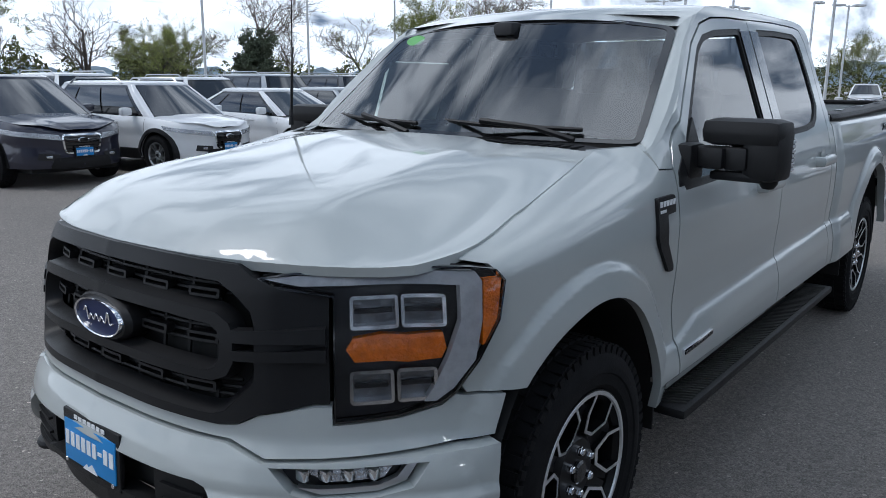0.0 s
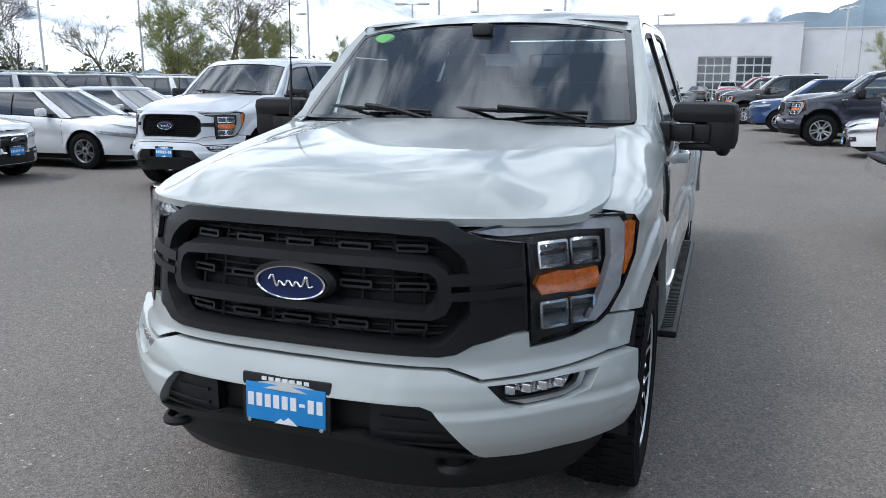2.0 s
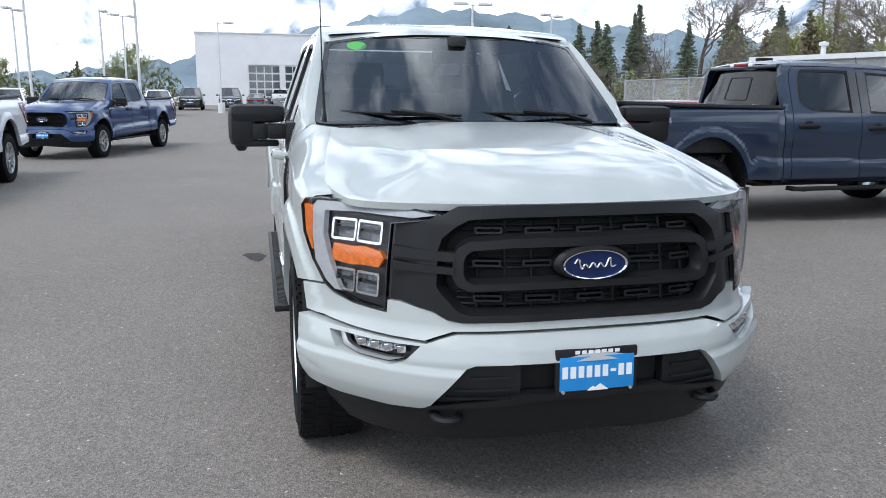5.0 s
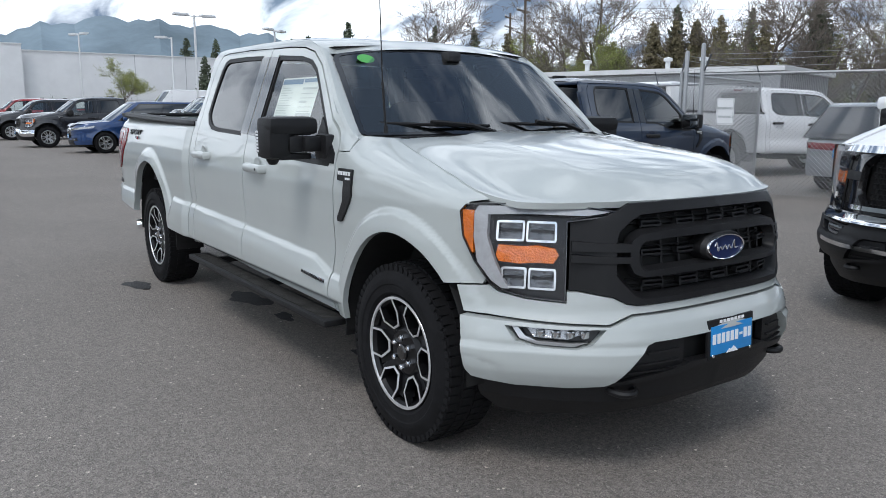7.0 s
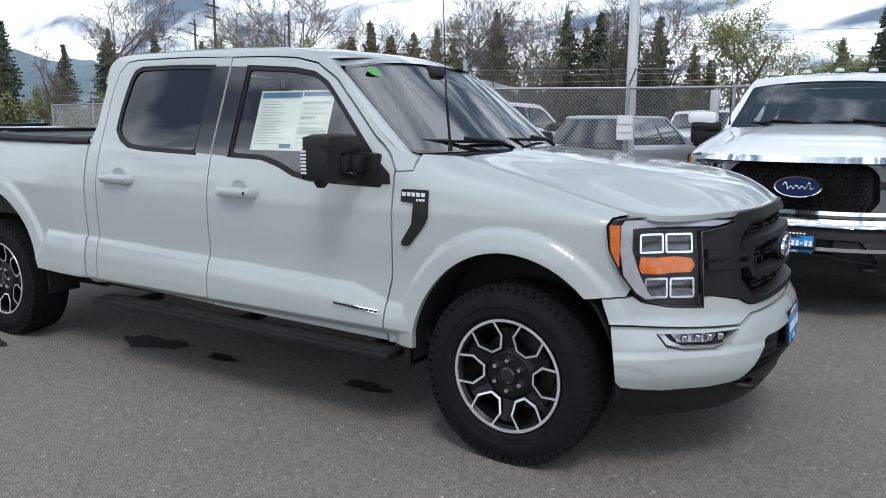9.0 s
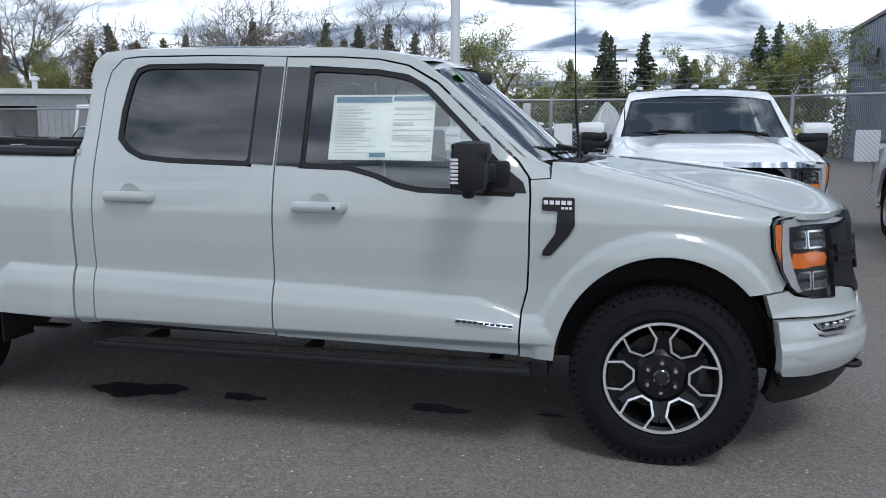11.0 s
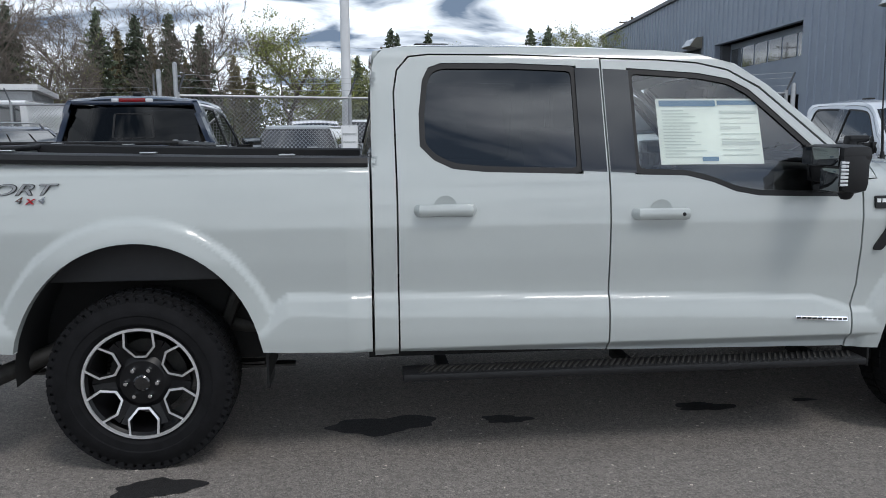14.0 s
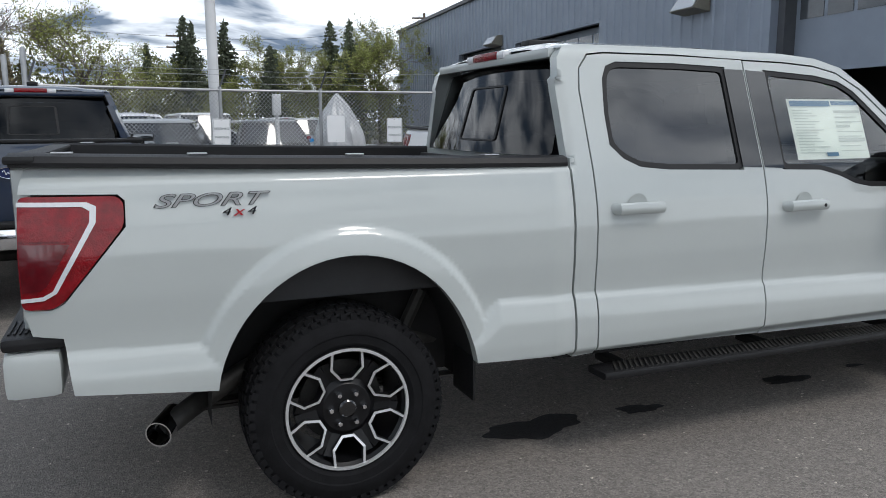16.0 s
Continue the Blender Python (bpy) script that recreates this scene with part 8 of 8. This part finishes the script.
def sign(x, y, z, facing, lines, w=0.31, h=0.46, label="white reserved parking sign with grey letters on the fence"):
    """A metal sign on wire; it faces the heading given."""
    T = thing("parking_sign", pose(x, y, z, 0, 0, facing + 90), label, "sign", "parking signs")
    loop = rounded([(-w / 2, -h / 2), (w / 2, -h / 2), (w / 2, h / 2), (-w / 2, h / 2)], 0.03, 4)
    part("sign_face", Geo().prism(loop, lambda a, b, d: (a, d, b), 0.004), M_SIGN, T, smooth=False)
    lo, li = grow(loop, -0.012), grow(loop, -0.017)
    n = len(lo)
    g = Geo().add([(a, -0.0015, b) for a, b in lo] + [(a, -0.0015, b) for a, b in li], [(i, (i + 1) % n, n + (i + 1) % n, n + i) for i in range(n)])
    if lines:
        part("border", g, M_SIGNTEXT, T, smooth=False)
    for i, s in enumerate(lines):
        text_part("lettering", s, 0.058, M_SIGNTEXT, T, Matrix.Translation((0, -0.003, 0.055 - 0.15 * i)) @ Matrix.Rotation(radians(90), 4, 'X'))
    g = Geo()
    for zz in (-h / 2 + 0.03, h / 2 - 0.03):
        g = Geo().revolve([(0, -0.006), (0.006, -0.004), (0.006, 0.06)], 6, Matrix.Translation((0, 0, zz)) @ Matrix.Rotation(radians(-90), 4, 'X'))
        part("bolt", g, M_GALV, T)
    return T


sign(10.30, 4.26, 1.43, 188, ("RESERVED", "PARKING"))
sign(9.32, 6.62, 1.50, 195, ("RESERVED", "PARKING"))
sign(10.42, 1.0, 1.44, 180, ("RESERVED", "PARKING"))
sign(10.46, 2.15, 1.47, 180, (), 0.34, 0.50, "blank white metal sign on the fence")
sign(9.0, -2.72, 1.35, 150, (), 0.36, 0.50, "blank white sign wired to the fence")


def lot_light(x, y, h, heads, turn, thick=0.06, name="street_lamp"):
    T = thing(name, pose(x, y, 0, 0, 0, turn), "white lot light pole with flat lamp heads", "lamp post", "lot light poles")
    part("base", Geo().revolve([(0.26, 0), (0.26, 0.7), (0.22, 0.74), (0, 0.74)], 16), M_CONCRETE, T)
    part("pole", Geo().tube([(0, 0, 0.7), (0, 0, h)], [thick * 1.15, thick], 12), M_POLE, T)
    for s in ((-1, 1) if heads == 2 else (1,)):
        part("arm", Geo().tube([(0, 0, h - 0.08), (s * 0.45, 0, h - 0.02)], 0.03, 6), M_POLE, T)
        hd = part("lamp_head", Geo().box((s * 0.75, 0, h), (0.8, 0.38, 0.13), 0.03), M_POLE, T)
        part("lens", Geo().box((s * 0.78, 0, h - 0.068), (0.55, 0.28, 0.02), 0.005), M_LENSWHITE, hd)
    return T


lights = [(-12.2, 41, 6.6), (-11.9, 33.8, 6.2), (-3.7, 57.6, 6.7), (17.1, 44.8, 6.2), (-21, 37.4, 6.6), (9.8, 67, 7.2), (13.9, 55.8, 6.8), (10.9, 41, 6.3), (-6.5, 37.2, 6.0), (-16.6, 55.4, 6.6), (-23.8, 63.6, 7.0), (-31, 21.8, 6.4), (-31.6, 29, 6.6), (-10.2, 57.9, 6.6), (-9.9, 47.7, 6.4), (-31.4, 36, 6.8), (-27, 48, 6.6), (-19, 48, 6.6)]
one = lot_light(*lights[0], 2, 20)
two = lot_light(*lights[1], 1, 200)
for i, (x, y, h) in enumerate(lights[2:]):
    copy_thing(one if i % 2 else two, pose(x, y, 0, 0, 0, 37 * i) @ Matrix.Diagonal((1, 1, h / 6.4, 1)))
lot_light(10.74, 4.31, 8.5, 1, 180, 0.085, "light_pole")


def utility_pole(x, y, h, turn):
    T = thing("utility_pole", pose(x, y, 0, 0, 0, turn), "weathered wooden utility pole with crossarms and wires", "utility pole", "utility poles")
    part("pole", Geo().tube([(0, 0, -0.1), (0, 0, h)], [0.16, 0.11], 8), M_WOODPOLE, T)
    for z in (h - 0.5, h - 1.5):
        a = part("crossarm", Geo().box((0, 0.16, z), (2.4, 0.12, 0.14), 0.01), M_WOODPOLE, T)
        for u in (-1.1, -0.5, 0.5, 1.1):
            part("insulator", Geo().revolve([(0.03, 0), (0.05, 0.08), (0.03, 0.16), (0, 0.18)], 8, Matrix.Translation((u, 0.16, z + 0.07))), M_SIGN, a)
    return T


poles = [(71.0, 1.0, 10.0, 80), (69.5, -22.0, 12.4, 70), (62.0, 60.0, 13.6, 30), (54.0, 66.0, 12.2, 30), (44.0, 52.0, 11.8, 20)]
for p in poles:
    utility_pole(*p)
for i, (za, zb) in enumerate(((9.4, 11.8), (8.4, 10.8), (7.2, 9.6))):
    g = Geo()
    for (a, b, za_, zb_) in ((poles[0], poles[1], za, zb), (poles[2], poles[0], za + 3.4, za), (poles[3], poles[2], za + 2.2, za + 3.4)):
        g.tube([(a[0] + (b[0] - a[0]) * k / 12, a[1] + (b[1] - a[1]) * k / 12, za_ + (zb_ - za_) * k / 12 - 0.9 * math.sin(math.pi * k / 12)) for k in range(13)], 0.018, 4)
    tagged(part("overhead_wire", g, M_DARK, None), "thin black overhead wire strung between utility poles", "wire", "overhead wires")


def wrapped_load(x, y):
    """Something tall under crumpled plastic film."""
    T = thing("wrapped_load", pose(x, y, 0), "tall object wrapped in crumpled milky plastic film", "wrapped load")

    def skin(a, b):
        an, h = 2 * math.pi * a, 2.25 * b
        rr = lerp(b, [0, 0.3, 0.6, 0.8, 0.93, 1], [0.75, 0.78, 0.66, 0.42, 0.20, 0.03])
        rr *= 1 + 0.07 * math.sin(5 * an + 3 * b) + 0.05 * math.sin(11 * an - 7 * b) + 0.03 * math.sin(19 * an + 13 * b)
        return (rr * math.cos(an), rr * math.sin(an) * 0.8 + 0.12 * b, h)
    part("plastic_film", Geo().grid(skin, 72, 30), M_FILM, T)


M_FILM = mat("milky_plastic_film", (0.50, 0.51, 0.52), 0.28, vary=0.15, vscale=3, bump=0.5, bscale=12)
wrapped_load(13.4, 1.25)
T = thing("meter_post", pose(11.9, 3.0, 0), "pale grey metal post with a small meter box", "post")
part("post", Geo().tube([(0, 0, 0), (0, 0, 2.0)], 0.045, 10), M_POLE, T)
part("meter_box", Geo().box((0, 0, 1.95), (0.14, 0.16, 0.42), 0.02), M_POLE, T)


def cage_crate(x, y, turn):
    """A yellow-edged wire crate on a pallet."""
    T = thing("storage_crate", pose(x, y, 0, 0, 0, turn), "clear-sided storage crate with a yellow frame behind the fence", "crate")
    for sx in (-0.5, 0.5):
        for sy in (-0.4, 0.4):
            part("post", Geo().box((sx, sy, 0.85), (0.05, 0.05, 1.5), 0.006), M_YELLOW, T)
    for z in (0.75, 1.6):
        for sy in (-0.4, 0.4):
            part("rail", Geo().box((0, sy, z), (0.95, 0.04, 0.06), 0.006), M_YELLOW, T)
        for sx in (-0.5, 0.5):
            part("rail", Geo().box((sx, 0, z), (0.04, 0.75, 0.06), 0.006), M_YELLOW, T)
    part("pallet", Geo().box((0, 0, 0.06), (1.1, 0.9, 0.12), 0.01), M_WOODPOLE, T)
    part("contents", Geo().box((0, 0, 0.42), (0.85, 0.65, 0.6), 0.06), M_FILM, T)


M_YELLOW = mat("faded_yellow_paint", (0.55, 0.45, 0.06), 0.5, vary=0.1, vscale=6)
cage_crate(11.5, -2.0, 20)
